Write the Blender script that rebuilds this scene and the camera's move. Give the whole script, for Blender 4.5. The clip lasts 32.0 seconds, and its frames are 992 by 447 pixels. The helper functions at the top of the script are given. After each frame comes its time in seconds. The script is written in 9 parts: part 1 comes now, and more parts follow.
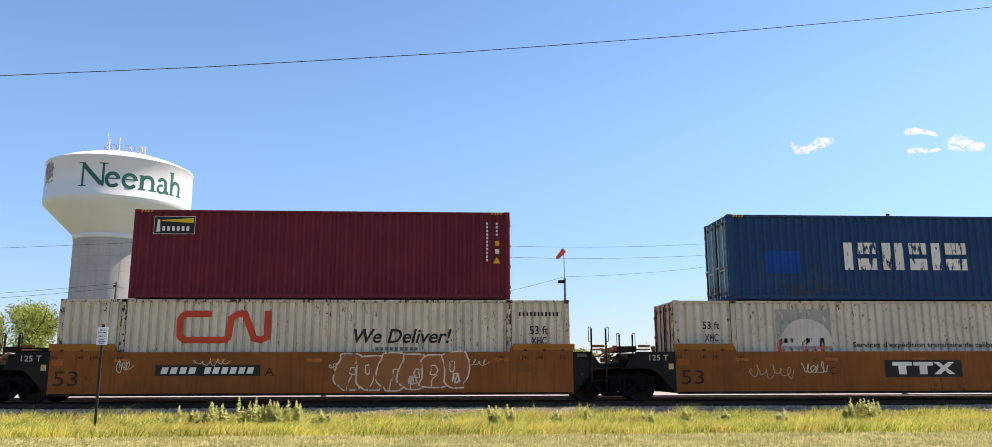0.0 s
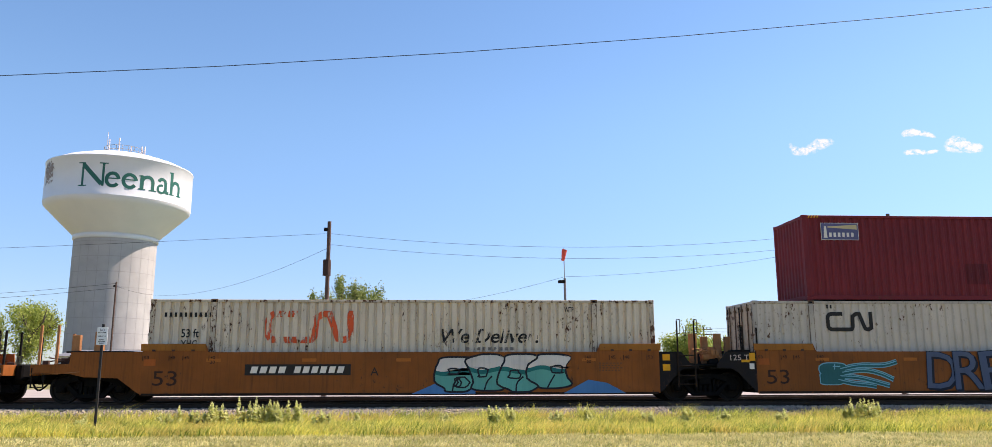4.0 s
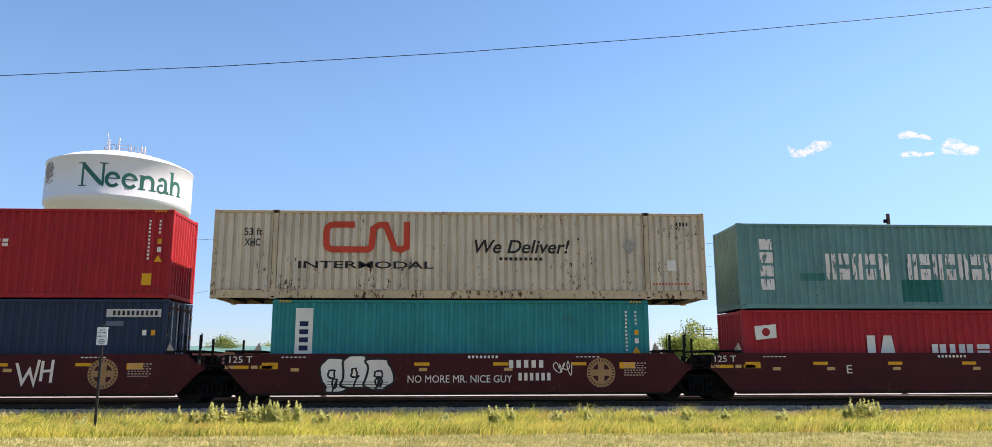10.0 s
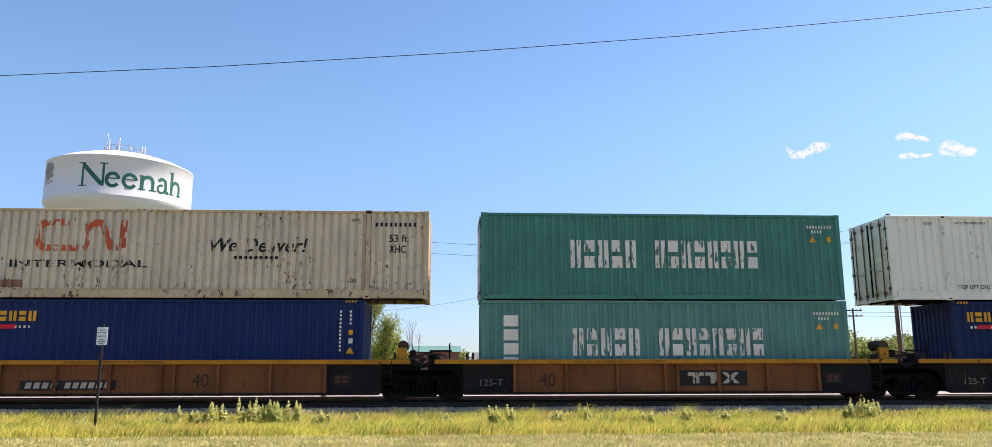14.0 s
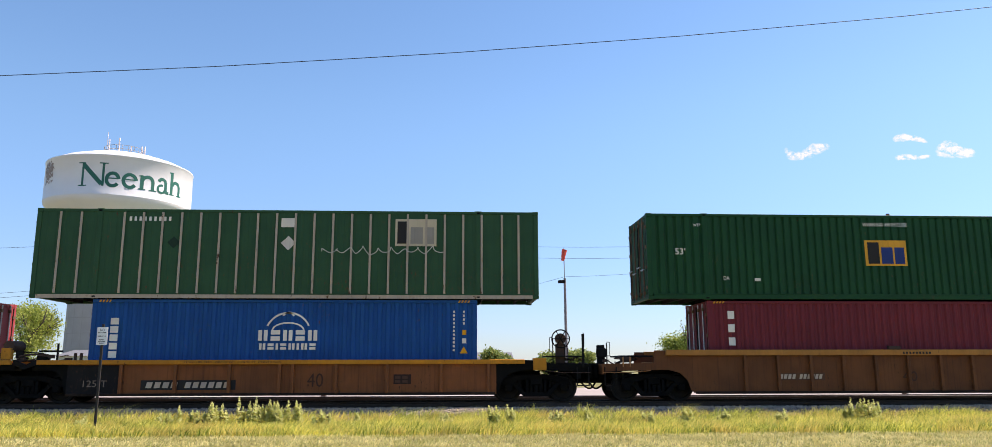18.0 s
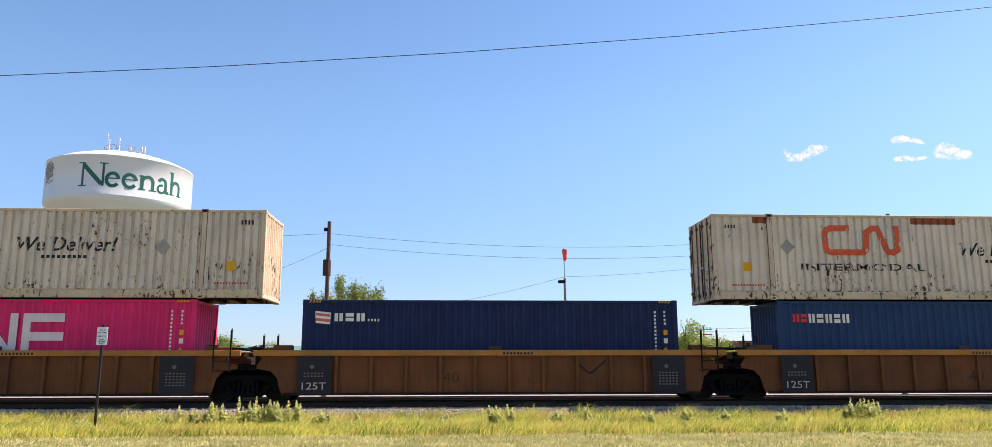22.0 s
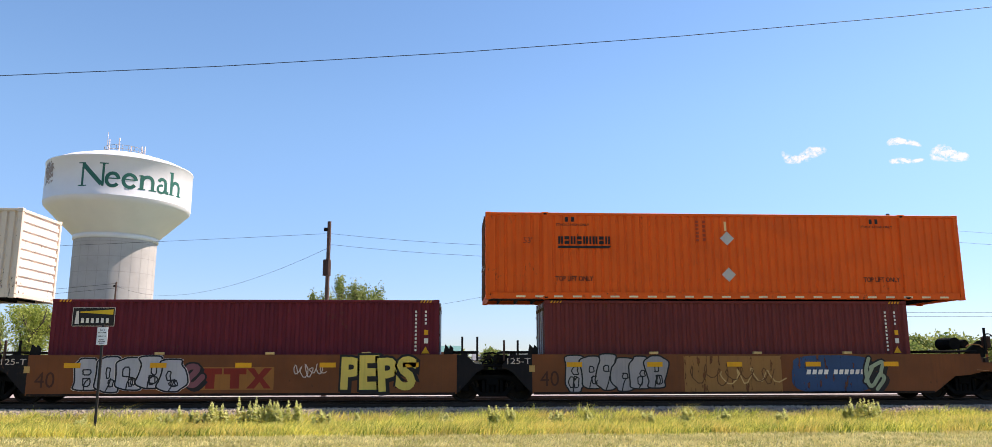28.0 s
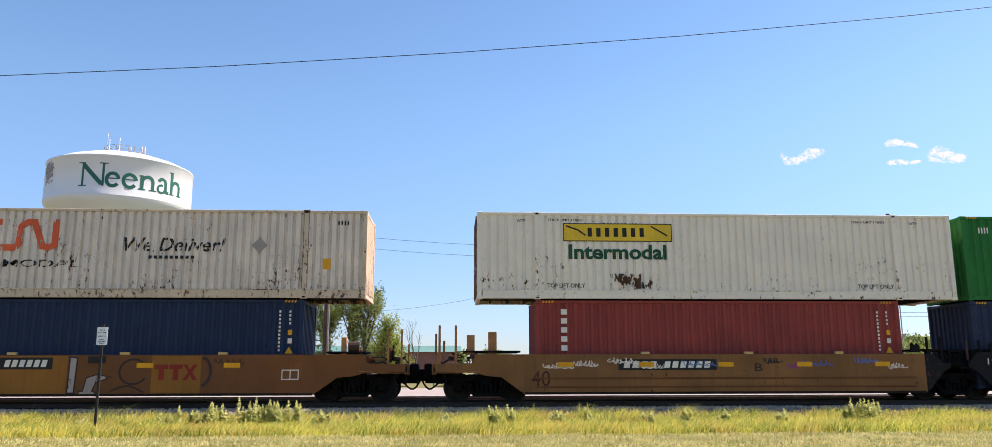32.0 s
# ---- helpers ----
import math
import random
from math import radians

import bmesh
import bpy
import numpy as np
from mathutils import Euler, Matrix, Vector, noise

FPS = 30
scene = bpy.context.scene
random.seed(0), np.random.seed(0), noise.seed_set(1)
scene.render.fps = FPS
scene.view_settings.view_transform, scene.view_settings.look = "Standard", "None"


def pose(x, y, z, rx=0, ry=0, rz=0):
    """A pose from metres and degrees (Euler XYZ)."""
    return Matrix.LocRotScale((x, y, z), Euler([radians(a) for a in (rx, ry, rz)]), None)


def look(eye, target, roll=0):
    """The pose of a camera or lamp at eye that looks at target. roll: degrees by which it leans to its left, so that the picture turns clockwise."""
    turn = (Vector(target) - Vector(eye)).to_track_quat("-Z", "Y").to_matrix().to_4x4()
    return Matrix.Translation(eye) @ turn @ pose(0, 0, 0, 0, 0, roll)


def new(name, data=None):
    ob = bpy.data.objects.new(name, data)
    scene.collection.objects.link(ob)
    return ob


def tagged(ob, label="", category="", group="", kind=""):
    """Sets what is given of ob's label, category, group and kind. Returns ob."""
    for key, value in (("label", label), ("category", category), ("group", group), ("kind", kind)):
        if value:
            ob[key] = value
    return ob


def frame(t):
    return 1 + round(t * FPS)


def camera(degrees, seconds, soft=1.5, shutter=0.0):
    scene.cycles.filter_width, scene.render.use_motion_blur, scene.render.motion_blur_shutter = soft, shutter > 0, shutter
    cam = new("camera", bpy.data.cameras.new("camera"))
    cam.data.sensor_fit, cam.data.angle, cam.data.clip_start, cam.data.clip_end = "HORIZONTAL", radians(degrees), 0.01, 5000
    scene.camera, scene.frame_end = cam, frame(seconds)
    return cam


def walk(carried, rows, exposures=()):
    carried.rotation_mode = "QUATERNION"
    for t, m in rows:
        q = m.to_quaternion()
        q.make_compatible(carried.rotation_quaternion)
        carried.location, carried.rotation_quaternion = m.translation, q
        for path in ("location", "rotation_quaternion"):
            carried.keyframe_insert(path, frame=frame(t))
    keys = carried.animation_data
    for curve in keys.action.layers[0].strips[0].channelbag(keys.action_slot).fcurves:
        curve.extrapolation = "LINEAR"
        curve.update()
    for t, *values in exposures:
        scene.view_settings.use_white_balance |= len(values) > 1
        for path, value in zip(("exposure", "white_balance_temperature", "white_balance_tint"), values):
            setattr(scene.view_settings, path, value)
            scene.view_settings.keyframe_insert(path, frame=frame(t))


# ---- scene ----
cam = camera(64.26, 32.0, 0.4)
EYE_Z = 1.049
walk(cam, [(0.0, pose(0, 0, EYE_Z, 100.42, 0.124, -3.127)), (32.0, pose(0, 0, EYE_Z, 100.42, 0.124, -3.127))],
     exposures=[(0.0, 0.77, 6820.0, 21.2), (32.0, 0.77, 6820.0, 21.2)])

# ---- light: one sun beyond the track to the right, and the open sky ----
SUN_EL, SUN_AZ = 50.0, 15.0          # height, and degrees behind the line of the track
world = bpy.data.worlds.new("sky")
scene.world = world
world.use_nodes = True
wn = world.node_tree
bg = wn.nodes["Background"]
sky = wn.nodes.new("ShaderNodeTexSky")
sky.sky_type = "NISHITA"
sky.sun_disc = False
sky.sun_elevation = radians(SUN_EL)
sky.sun_rotation = radians(90 - SUN_AZ)
sky.air_density, sky.dust_density, sky.ozone_density = 1.0, 0.25, 2.2
hs = wn.nodes.new("ShaderNodeHueSaturation")
hs.inputs["Saturation"].default_value = 1.14
wn.links.new(sky.outputs[0], hs.inputs["Color"])
# clear dry air: the sky pales less towards the horizon
tcw = wn.nodes.new("ShaderNodeTexCoord")
sep = wn.nodes.new("ShaderNodeSeparateXYZ")
haze = wn.nodes.new("ShaderNodeMapRange")
haze.interpolation_type = "SMOOTHSTEP"
haze.inputs["From Min"].default_value, haze.inputs["From Max"].default_value = -0.02, 0.34
tone = wn.nodes.new("ShaderNodeMix")
tone.data_type, tone.blend_type = "RGBA", "MULTIPLY"
clear = wn.nodes.new("ShaderNodeMix")
clear.data_type = "RGBA"
clear.inputs[6].default_value, clear.inputs[7].default_value = (0.485, 0.588, 0.815, 1), (0.94, 1.0, 0.975, 1)
tone.inputs[0].default_value = 1.0
for a, b in ((tcw.outputs["Generated"], sep.inputs[0]), (sep.outputs["Z"], haze.inputs["Value"]), (haze.outputs[0], clear.inputs[0]),
             (hs.outputs[0], tone.inputs[6]), (clear.outputs[2], tone.inputs[7]), (tone.outputs[2], bg.inputs[0])):
    wn.links.new(a, b)
bg.inputs[1].default_value = 0.122

sun = new("sun", bpy.data.lights.new("sun", "SUN"))
sun.data.energy, sun.data.angle, sun.data.color = 5.0, radians(0.53), (1.0, 0.95, 0.87)
se, sa = radians(SUN_EL), radians(SUN_AZ)
sun_way = Vector((math.cos(se) * math.cos(sa), math.cos(se) * math.sin(sa), math.sin(se)))
sun.matrix_world = look(sun_way * 60, (0, 0, 0))

# ---- the plan ----
TRACK_Y = 26.96                      # middle of the near track; rail tops are z = 0
GROUND_Z = -0.55


def travelled(t):
    """Metres that the train has gone to the left by t seconds; it slows a little."""
    return 14.953 * t - 0.0023 * (t - 16) ** 2


# ---- materials ----
def shade_colour(r, g, b, k=1.07):
    """A base colour from an eight-bit colour as it looks in open shade."""
    out = []
    for c, cool in ((r, 0.885), (g, 1.03), (b, 1.12)):      # open shade is cool
        c = c / 255
        c = c / 12.92 if c <= 0.04045 else ((c + 0.055) / 1.055) ** 2.4
        out.append(min(0.85, c / k / cool))
    return tuple(out)


def node(nt, kind, **kw):
    n = nt.nodes.new(kind)
    for k, v in kw.items():
        n.inputs[k].default_value = v
    return n


def mixer(nt, fac, a, b, blend="MIX"):
    m = nt.nodes.new("ShaderNodeMix")
    m.data_type = "RGBA"
    m.blend_type = blend
    for sock, v in ((m.inputs[0], fac), (m.inputs[6], a), (m.inputs[7], b)):
        if hasattr(v, "is_output"):
            nt.links.new(v, sock)
        else:
            sock.default_value = v if isinstance(v, (int, float)) else (*v[:3], 1)
    return m.outputs[2]


def ramp(nt, src, lo, hi):
    m = nt.nodes.new("ShaderNodeMapRange")
    m.inputs["From Min"].default_value, m.inputs["From Max"].default_value = lo, hi
    nt.links.new(src, m.inputs["Value"])
    return m.outputs["Result"]


def times(nt, a, b, op="MULTIPLY"):
    m = nt.nodes.new("ShaderNodeMath")
    m.operation = op
    for s, v in ((m.inputs[0], a), (m.inputs[1], b)):
        if hasattr(v, "is_output"):
            nt.links.new(v, s)
        else:
            s.default_value = v
    return m.outputs[0]


def coords(nt, scale=(1, 1, 1), shift=True):
    """Object coordinates, shifted by each object's own random number."""
    tc = nt.nodes.new("ShaderNodeTexCoord")
    out = tc.outputs["Object"]
    if shift:
        oi = nt.nodes.new("ShaderNodeObjectInfo")
        v = nt.nodes.new("ShaderNodeVectorMath")
        v.operation = "MULTIPLY_ADD"
        c = nt.nodes.new("ShaderNodeCombineXYZ")
        for i in range(3):
            nt.links.new(oi.outputs["Random"], c.inputs[i])
        nt.links.new(c.outputs[0], v.inputs[0])
        v.inputs[1].default_value = (37, 19, 53)
        nt.links.new(out, v.inputs[2])
        out = v.outputs[0]
    m = nt.nodes.new("ShaderNodeMapping")
    m.inputs["Scale"].default_value = scale
    nt.links.new(out, m.inputs["Vector"])
    return m.outputs[0]


def noisy(nt, vec, scale, detail=4, rough=0.55):
    n = node(nt, "ShaderNodeTexNoise", Scale=scale, Detail=detail, Roughness=rough)
    nt.links.new(vec, n.inputs["Vector"])
    return n.outputs["Fac"]


def surface(name, colour, rough=0.6, metal=0.0, vary=0.15, scale=2.0, grain=25.0, dirt=0.0, dirt_colour=(0.03, 0.025, 0.02),
            streak=0.0, rust=0.0, bump=0.02, spec=0.4, rust_scale=4.5, hole=0.0, hole_scale=2.6, hole_way=(3.2, 1.0, 0.75), rust_way=(2.4, 2.4, 1.3)):
    """A painted, earthen or metal surface with stains, grain, streaks, rust and fine relief."""
    mat = bpy.data.materials.new(name)
    mat.use_nodes = True
    nt = mat.node_tree
    bsdf = nt.nodes["Principled BSDF"]
    vec = coords(nt)
    big = noisy(nt, vec, scale, 5)
    fine = noisy(nt, vec, grain, 3)
    dark = tuple(c * (1 - vary) for c in colour)
    pale = tuple(min(0.9, c * (1 + vary * 0.7) + vary * 0.01) for c in colour)
    col = mixer(nt, ramp(nt, big, 0.3, 0.7), dark, pale)
    col = mixer(nt, times(nt, ramp(nt, fine, 0.35, 0.7), vary * 0.8), col, dark)
    if streak:
        sv = coords(nt, (7.5, 7.5, 0.3))
        s = noisy(nt, sv, 2.0, 5, 0.65)
        col = mixer(nt, times(nt, ramp(nt, s, 0.5, 0.75), streak), col, dirt_colour)
    if dirt:
        d = noisy(nt, vec, scale * 0.45, 6, 0.65)
        col = mixer(nt, times(nt, ramp(nt, d, 0.45, 0.75), dirt), col, dirt_colour)
    if rust:
        r1 = noisy(nt, coords(nt, rust_way), rust_scale, 8, 0.66)
        sv = coords(nt, (4.0, 4.0, 0.5))
        r2 = noisy(nt, sv, 1.6, 6, 0.6)
        sep = nt.nodes.new("ShaderNodeSeparateXYZ")
        tco = nt.nodes.new("ShaderNodeTexCoord")
        nt.links.new(tco.outputs["Object"], sep.inputs[0])
        foot = ramp(nt, sep.outputs["Z"], 1.6, 0.25)          # chips gather towards the bottom rail
        drift = noisy(nt, coords(nt, (0.55, 0.55, 0.8)), 1.0, 3, 0.5)      # some stretches rust, others keep their paint
        r = times(nt, times(nt, r1, times(nt, r2, 0.45), "ADD"), times(nt, foot, 0.06), "ADD")
        r = times(nt, r, times(nt, times(nt, drift, 0.5, "SUBTRACT"), 0.42), "ADD")
        edge = 0.99 - rust * 0.34
        stain = ramp(nt, r, edge - 0.10, edge + 0.02)         # a brown bleed round the chips
        col = mixer(nt, times(nt, stain, 0.36), col, mixer(nt, 0.5, tuple(c * 0.55 for c in colour), (0.20, 0.09, 0.035)))
        mask = ramp(nt, r, edge, edge + 0.03)
        col = mixer(nt, mask, col, mixer(nt, fine, (0.032, 0.014, 0.008), (0.16, 0.06, 0.024)))
    nt.links.new(col, bsdf.inputs["Base Color"])
    rr = nt.nodes.new("ShaderNodeMapRange")
    rr.inputs["To Min"].default_value, rr.inputs["To Max"].default_value = max(0.05, rough - 0.12), min(1, rough + 0.12)
    nt.links.new(big, rr.inputs["Value"])
    nt.links.new(rr.outputs[0], bsdf.inputs["Roughness"])
    bsdf.inputs["Metallic"].default_value = metal
    bsdf.inputs["Specular IOR Level"].default_value = spec
    if bump:
        b = node(nt, "ShaderNodeBump", Strength=0.5, Distance=bump)
        nt.links.new(big if scale > 6 else fine, b.inputs["Height"])
        nt.links.new(b.outputs[0], bsdf.inputs["Normal"])
    if hole:
        # paint that has flaked away in places
        h1 = noisy(nt, coords(nt, hole_way), hole_scale, 6, 0.6)
        mask = ramp(nt, h1, 0.36 + hole * 0.22, 0.40 + hole * 0.22)
        tr = nt.nodes.new("ShaderNodeBsdfTransparent")
        mx = nt.nodes.new("ShaderNodeMixShader")
        nt.links.new(mask, mx.inputs[0])
        nt.links.new(tr.outputs[0], mx.inputs[1])
        nt.links.new(bsdf.outputs[0], mx.inputs[2])
        nt.links.new(mx.outputs[0], nt.nodes["Material Output"].inputs["Surface"])
    return mat


_paints = {}


def paint(rgb, rust=0.0, streak=0.32, rough=0.62, hole=0.0, vary=0.16, dirt=0.0, k=1.07):
    key = (rgb, rust, streak, rough, hole, vary, dirt, k)
    if key not in _paints:
        c = shade_colour(*rgb, k=k)
        dc = tuple(x * 0.45 + 0.008 for x in c)
        _paints[key] = surface("paint", c, rough, 0, vary, 0.9, 16, dirt, dc, streak, rust, 0.004, 0.2, hole=hole)
    return _paints[key]


BLACK_STEEL = surface("near_black_steel", (0.006, 0.0055, 0.005), 0.8, 0.0, 0.3, 3, 30, 0.4, (0.016, 0.012, 0.009), bump=0.01, spec=0.05)
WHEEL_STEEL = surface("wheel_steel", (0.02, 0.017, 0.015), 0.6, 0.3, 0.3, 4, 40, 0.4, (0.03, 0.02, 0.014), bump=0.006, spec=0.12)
RUST_STEEL = surface("rusted_steel", (0.075, 0.036, 0.022), 0.8, 0.1, 0.35, 4, 40, 0.5, (0.03, 0.02, 0.015), bump=0.008)
RAIL_STEEL = surface("rail_steel", (0.045, 0.033, 0.027), 0.5, 0.5, 0.25, 6, 40, 0.3, bump=0.004)
UNDER = surface("underframe_steel", (0.013, 0.0115, 0.0105), 0.85, 0.0, 0.3, 3, 30, 0.4, bump=0.006, spec=0.08)
GALV = surface("galvanised_steel", (0.42, 0.42, 0.42), 0.45, 0.7, 0.15, 6, 40, 0.2, bump=0.003)
WHITE_INK = paint((236, 232, 222), hole=0.0, streak=0.1)
WORN_WHITE = paint((225, 222, 214), hole=0.55, streak=0.2)
BLACK_INK = paint((44, 42, 40), streak=0.1)
WORN_BLACK = paint((40, 38, 36), hole=0.42, streak=0.1)
GREY_INK = paint((128, 122, 112), streak=0.1, hole=0.3)
YELLOW_TAPE = paint((226, 168, 34), streak=0.25)
ORANGE_TAPE = paint((232, 150, 30), streak=0.2)
RED_INK = paint((200, 74, 48), streak=0.15)
WORN_RED = paint((214, 92, 52), hole=0.5, streak=0.15)
SILVER_PATCH = paint((160, 158, 150), streak=0.1)


# ---- mesh helpers ----
def part(name, bm, material, parent=None, label=""):
    """One mesh object made of bm, under its thing or part."""
    me = bpy.data.meshes.new(name)
    bm.to_mesh(me)
    bm.free()
    me.materials.append(material)
    ob = new(name, me)
    if parent:
        ob.parent = parent
    if label:
        ob["label"] = label
    return ob


def mesh_part(name, verts, faces, material, parent=None, label="", smooth=False):
    me = bpy.data.meshes.new(name)
    me.from_pydata(verts, [], faces)
    me.materials.append(material)
    if smooth:
        for p in me.polygons:
            p.use_smooth = True
    ob = new(name, me)
    if parent:
        ob.parent = parent
    if label:
        ob["label"] = label
    return ob


def add_box(bm, x0, x1, y0, y1, z0, z1, bevel=0.0):
    r = bmesh.ops.create_cube(bm, size=1.0)
    vs = r["verts"]
    for v in vs:
        v.co = Vector((x0 + (v.co.x + 0.5) * (x1 - x0), y0 + (v.co.y + 0.5) * (y1 - y0), z0 + (v.co.z + 0.5) * (z1 - z0)))
    if bevel:
        es = list({e for v in vs for e in v.link_edges})
        bmesh.ops.bevel(bm, geom=es, offset=bevel, segments=1, affect="EDGES")
    return vs


def box(x0, x1, y0, y1, z0, z1, bevel=0.0):
    bm = bmesh.new()
    add_box(bm, x0, x1, y0, y1, z0, z1, bevel)
    return bm


def add_tube(bm, a, b, r, n=10, r2=None):
    a, b = Vector(a), Vector(b)
    d = b - a
    m = Matrix.Translation((a + b) / 2) @ d.to_track_quat("Z", "Y").to_matrix().to_4x4()
    bmesh.ops.create_cone(bm, cap_ends=True, segments=n, radius1=r, radius2=r if r2 is None else r2, depth=d.length, matrix=m)


def tube(a, b, r, n=10, r2=None):
    bm = bmesh.new()
    add_tube(bm, a, b, r, n, r2)
    return bm


def add_plate(bm, outline, y0, y1):
    """A plate of the outline (x, z points, anticlockwise from -y) between y0 and y1."""
    f = [bm.verts.new((x, y0, z)) for x, z in outline]
    k = [bm.verts.new((x, y1, z)) for x, z in outline]
    bm.faces.new(f)
    bm.faces.new(k[::-1])
    n = len(f)
    for i in range(n):
        bm.faces.new((f[i], k[i], k[(i + 1) % n], f[(i + 1) % n]))


def plate(outline, y0, y1):
    bm = bmesh.new()
    add_plate(bm, outline, y0, y1)
    bmesh.ops.recalc_face_normals(bm, faces=bm.faces)
    return bm


def root(name, m, label, category, group=""):
    ob = new(name)
    ob.matrix_basis = m
    ob.empty_display_size = 0.3
    return tagged(ob, label, category, group)


MOVING = []          # things of the train with their places at rest


def train_thing(name, s, z, label, category, group):
    """An empty at the train's own length s; it rides with the train."""
    ob = root(name, pose(s, TRACK_Y, z), label, category, group)
    MOVING.append((ob, s, z))
    return ob


# ---- lettering and painted shapes ----
def lettering(parent, body, x0, x1, z0, z1, y, material, shear=0.0, name="lettering", label="", bold=0.0):
    """Words with the built-in font, filling x0..x1 and z0..z1 on a side that faces -y."""
    cu = bpy.data.curves.new("words", "FONT")
    cu.body = body
    cu.resolution_u = 3
    cu.shear = shear
    cu.offset = bold
    tmp = bpy.data.objects.new("words", cu)
    me = bpy.data.meshes.new_from_object(tmp)
    bpy.data.objects.remove(tmp)
    bpy.data.curves.remove(cu)
    co = np.zeros(len(me.vertices) * 3)
    me.vertices.foreach_get("co", co)
    co = co.reshape(-1, 3)
    lo, hi = co.min(0), co.max(0)
    u = (co[:, 0] - lo[0]) / max(1e-6, hi[0] - lo[0])
    v = (co[:, 1] - lo[1]) / max(1e-6, hi[1] - lo[1])
    out = np.stack([x0 + u * (x1 - x0), np.full(len(u), y), z0 + v * (z1 - z0)], 1)
    me.vertices.foreach_set("co", out.ravel())
    me.update()
    me.name = name
    me.materials.clear()
    me.materials.append(material)
    ob = new(name, me)
    ob.parent = parent
    if label:
        ob["label"] = label
    return tagged(ob, kind="stuff")


def bars(parent, n, x0, x1, z0, z1, y, material, name="marking", fill=0.7, down=False, label="", lean=0.0):
    """A row (or column) of n characters that cannot be given, each as a plain bar."""
    vs, fs = [], []
    for i in range(n):
        if down:
            h = (z1 - z0) / n
            a = (x0, x1, z1 - (i + fill) * h, z1 - i * h)
        else:
            w = (x1 - x0) / n
            a = (x0 + i * w, x0 + (i + fill * 0.82) * w, z0, z1)
        k = len(vs)
        vs += [(a[0] + (a[1] - a[0]) * u + lean * (a[3] - a[2]) * v, y, a[2] + (a[3] - a[2]) * v) for u, v in ((0, 0), (1, 0), (1, 1), (0, 1))]
        fs.append((k, k + 1, k + 2, k + 3))
    return tagged(mesh_part(name, vs, fs, material, parent, label), kind="stuff")


def flat_shape(parent, polys, y, material, name="painted_shape", label="", step=0.0):
    """Flat painted polygons (x, z) on a side that faces -y; step lifts each above the last."""
    vs, fs = [], []
    for i, p in enumerate(polys):
        k = len(vs)
        vs += [(x, y - i * step, z) for x, z in p]
        fs.append(tuple(range(k, k + len(p))))
    return mesh_part(name, vs, fs, material, parent, label)


def stroke(points, width, closed=False):
    """Quads of a thick line through the points (x, z), mitred."""
    pts = [Vector(p) for p in points]
    n = len(pts)
    left, right = [], []
    for i, p in enumerate(pts):
        a = pts[(i - 1) % n] if closed or i > 0 else None
        b = pts[(i + 1) % n] if closed or i < n - 1 else None
        d1 = (p - a).normalized() if a is not None else (b - p).normalized()
        d2 = (b - p).normalized() if b is not None else d1
        t = (d1 + d2)
        t = t.normalized() if t.length > 1e-5 else d1
        nrm = Vector((-t.y, t.x))
        k = width / 2 / max(0.35, nrm.dot(Vector((-d1.y, d1.x))))
        left.append(p + nrm * k)
        right.append(p - nrm * k)
    rng = range(n if closed else n - 1)
    return [[tuple(right[i]), tuple(right[(i + 1) % n]), tuple(left[(i + 1) % n]), tuple(left[i])] for i in rng]


def rounded(points, times_=2):
    """The line through the points with its corners cut round."""
    for _ in range(times_):
        out = [points[0]]
        for (xa, za), (xb, zb) in zip(points, points[1:]):
            out += [(xa * 0.75 + xb * 0.25, za * 0.75 + zb * 0.25), (xa * 0.25 + xb * 0.75, za * 0.25 + zb * 0.75)]
        points = out + [points[-1]]
    return points


def arc(cx, cz, r, a0, a1, n=8, rz=None):
    rz = rz or r
    return [(cx + r * math.cos(radians(a0 + (a1 - a0) * i / n)), cz + rz * math.sin(radians(a0 + (a1 - a0) * i / n))) for i in range(n + 1)]


# ---- containers ----
PITCH, DEEP = 0.278, 0.045
RUST_SEAM = surface("rusty_seam", (0.16, 0.085, 0.045), 0.85, 0.0, 0.4, 4, 30, 0.5, (0.06, 0.03, 0.018), bump=0.004)


def ripple_points(x0, x1, pitch=PITCH, deep=DEEP, broad=False):
    """The run of a corrugated sheet: (x, inset) from x0 to x1."""
    n = max(1, round((x1 - x0) / pitch))
    p = (x1 - x0) / n
    pts = [(x0, 0.0)]
    for i in range(n):
        a = x0 + i * p
        if broad:
            pts += [(a + p * 0.56, 0.0), (a + p * 0.64, deep), (a + p * 0.84, deep), (a + p, 0.0)]
        else:
            pts += [(a + p * 0.34, 0.0), (a + p * 0.5, deep), (a + p * 0.82, deep), (a + p, 0.0)]
    return pts


def inset_at(pts, x):
    for (xa, ya), (xb, yb) in zip(pts, pts[1:]):
        if xa <= x <= xb:
            return ya + (yb - ya) * (x - xa) / max(1e-9, xb - xa)
    return 0.0


def corrugated(name, pts, z0, z1, y, sign, material, parent):
    """A corrugated side sheet along x; sign -1 faces -y."""
    vs, fs = [], []
    for x, d in pts:
        yy = y - sign * d
        vs += [(x, yy, z0), (x, yy, z1)]
    for i in range(len(pts) - 1):
        q = (2 * i, 2 * i + 2, 2 * i + 3, 2 * i + 1)
        fs.append(q if sign < 0 else q[::-1])
    return mesh_part(name, vs, fs, material, parent)


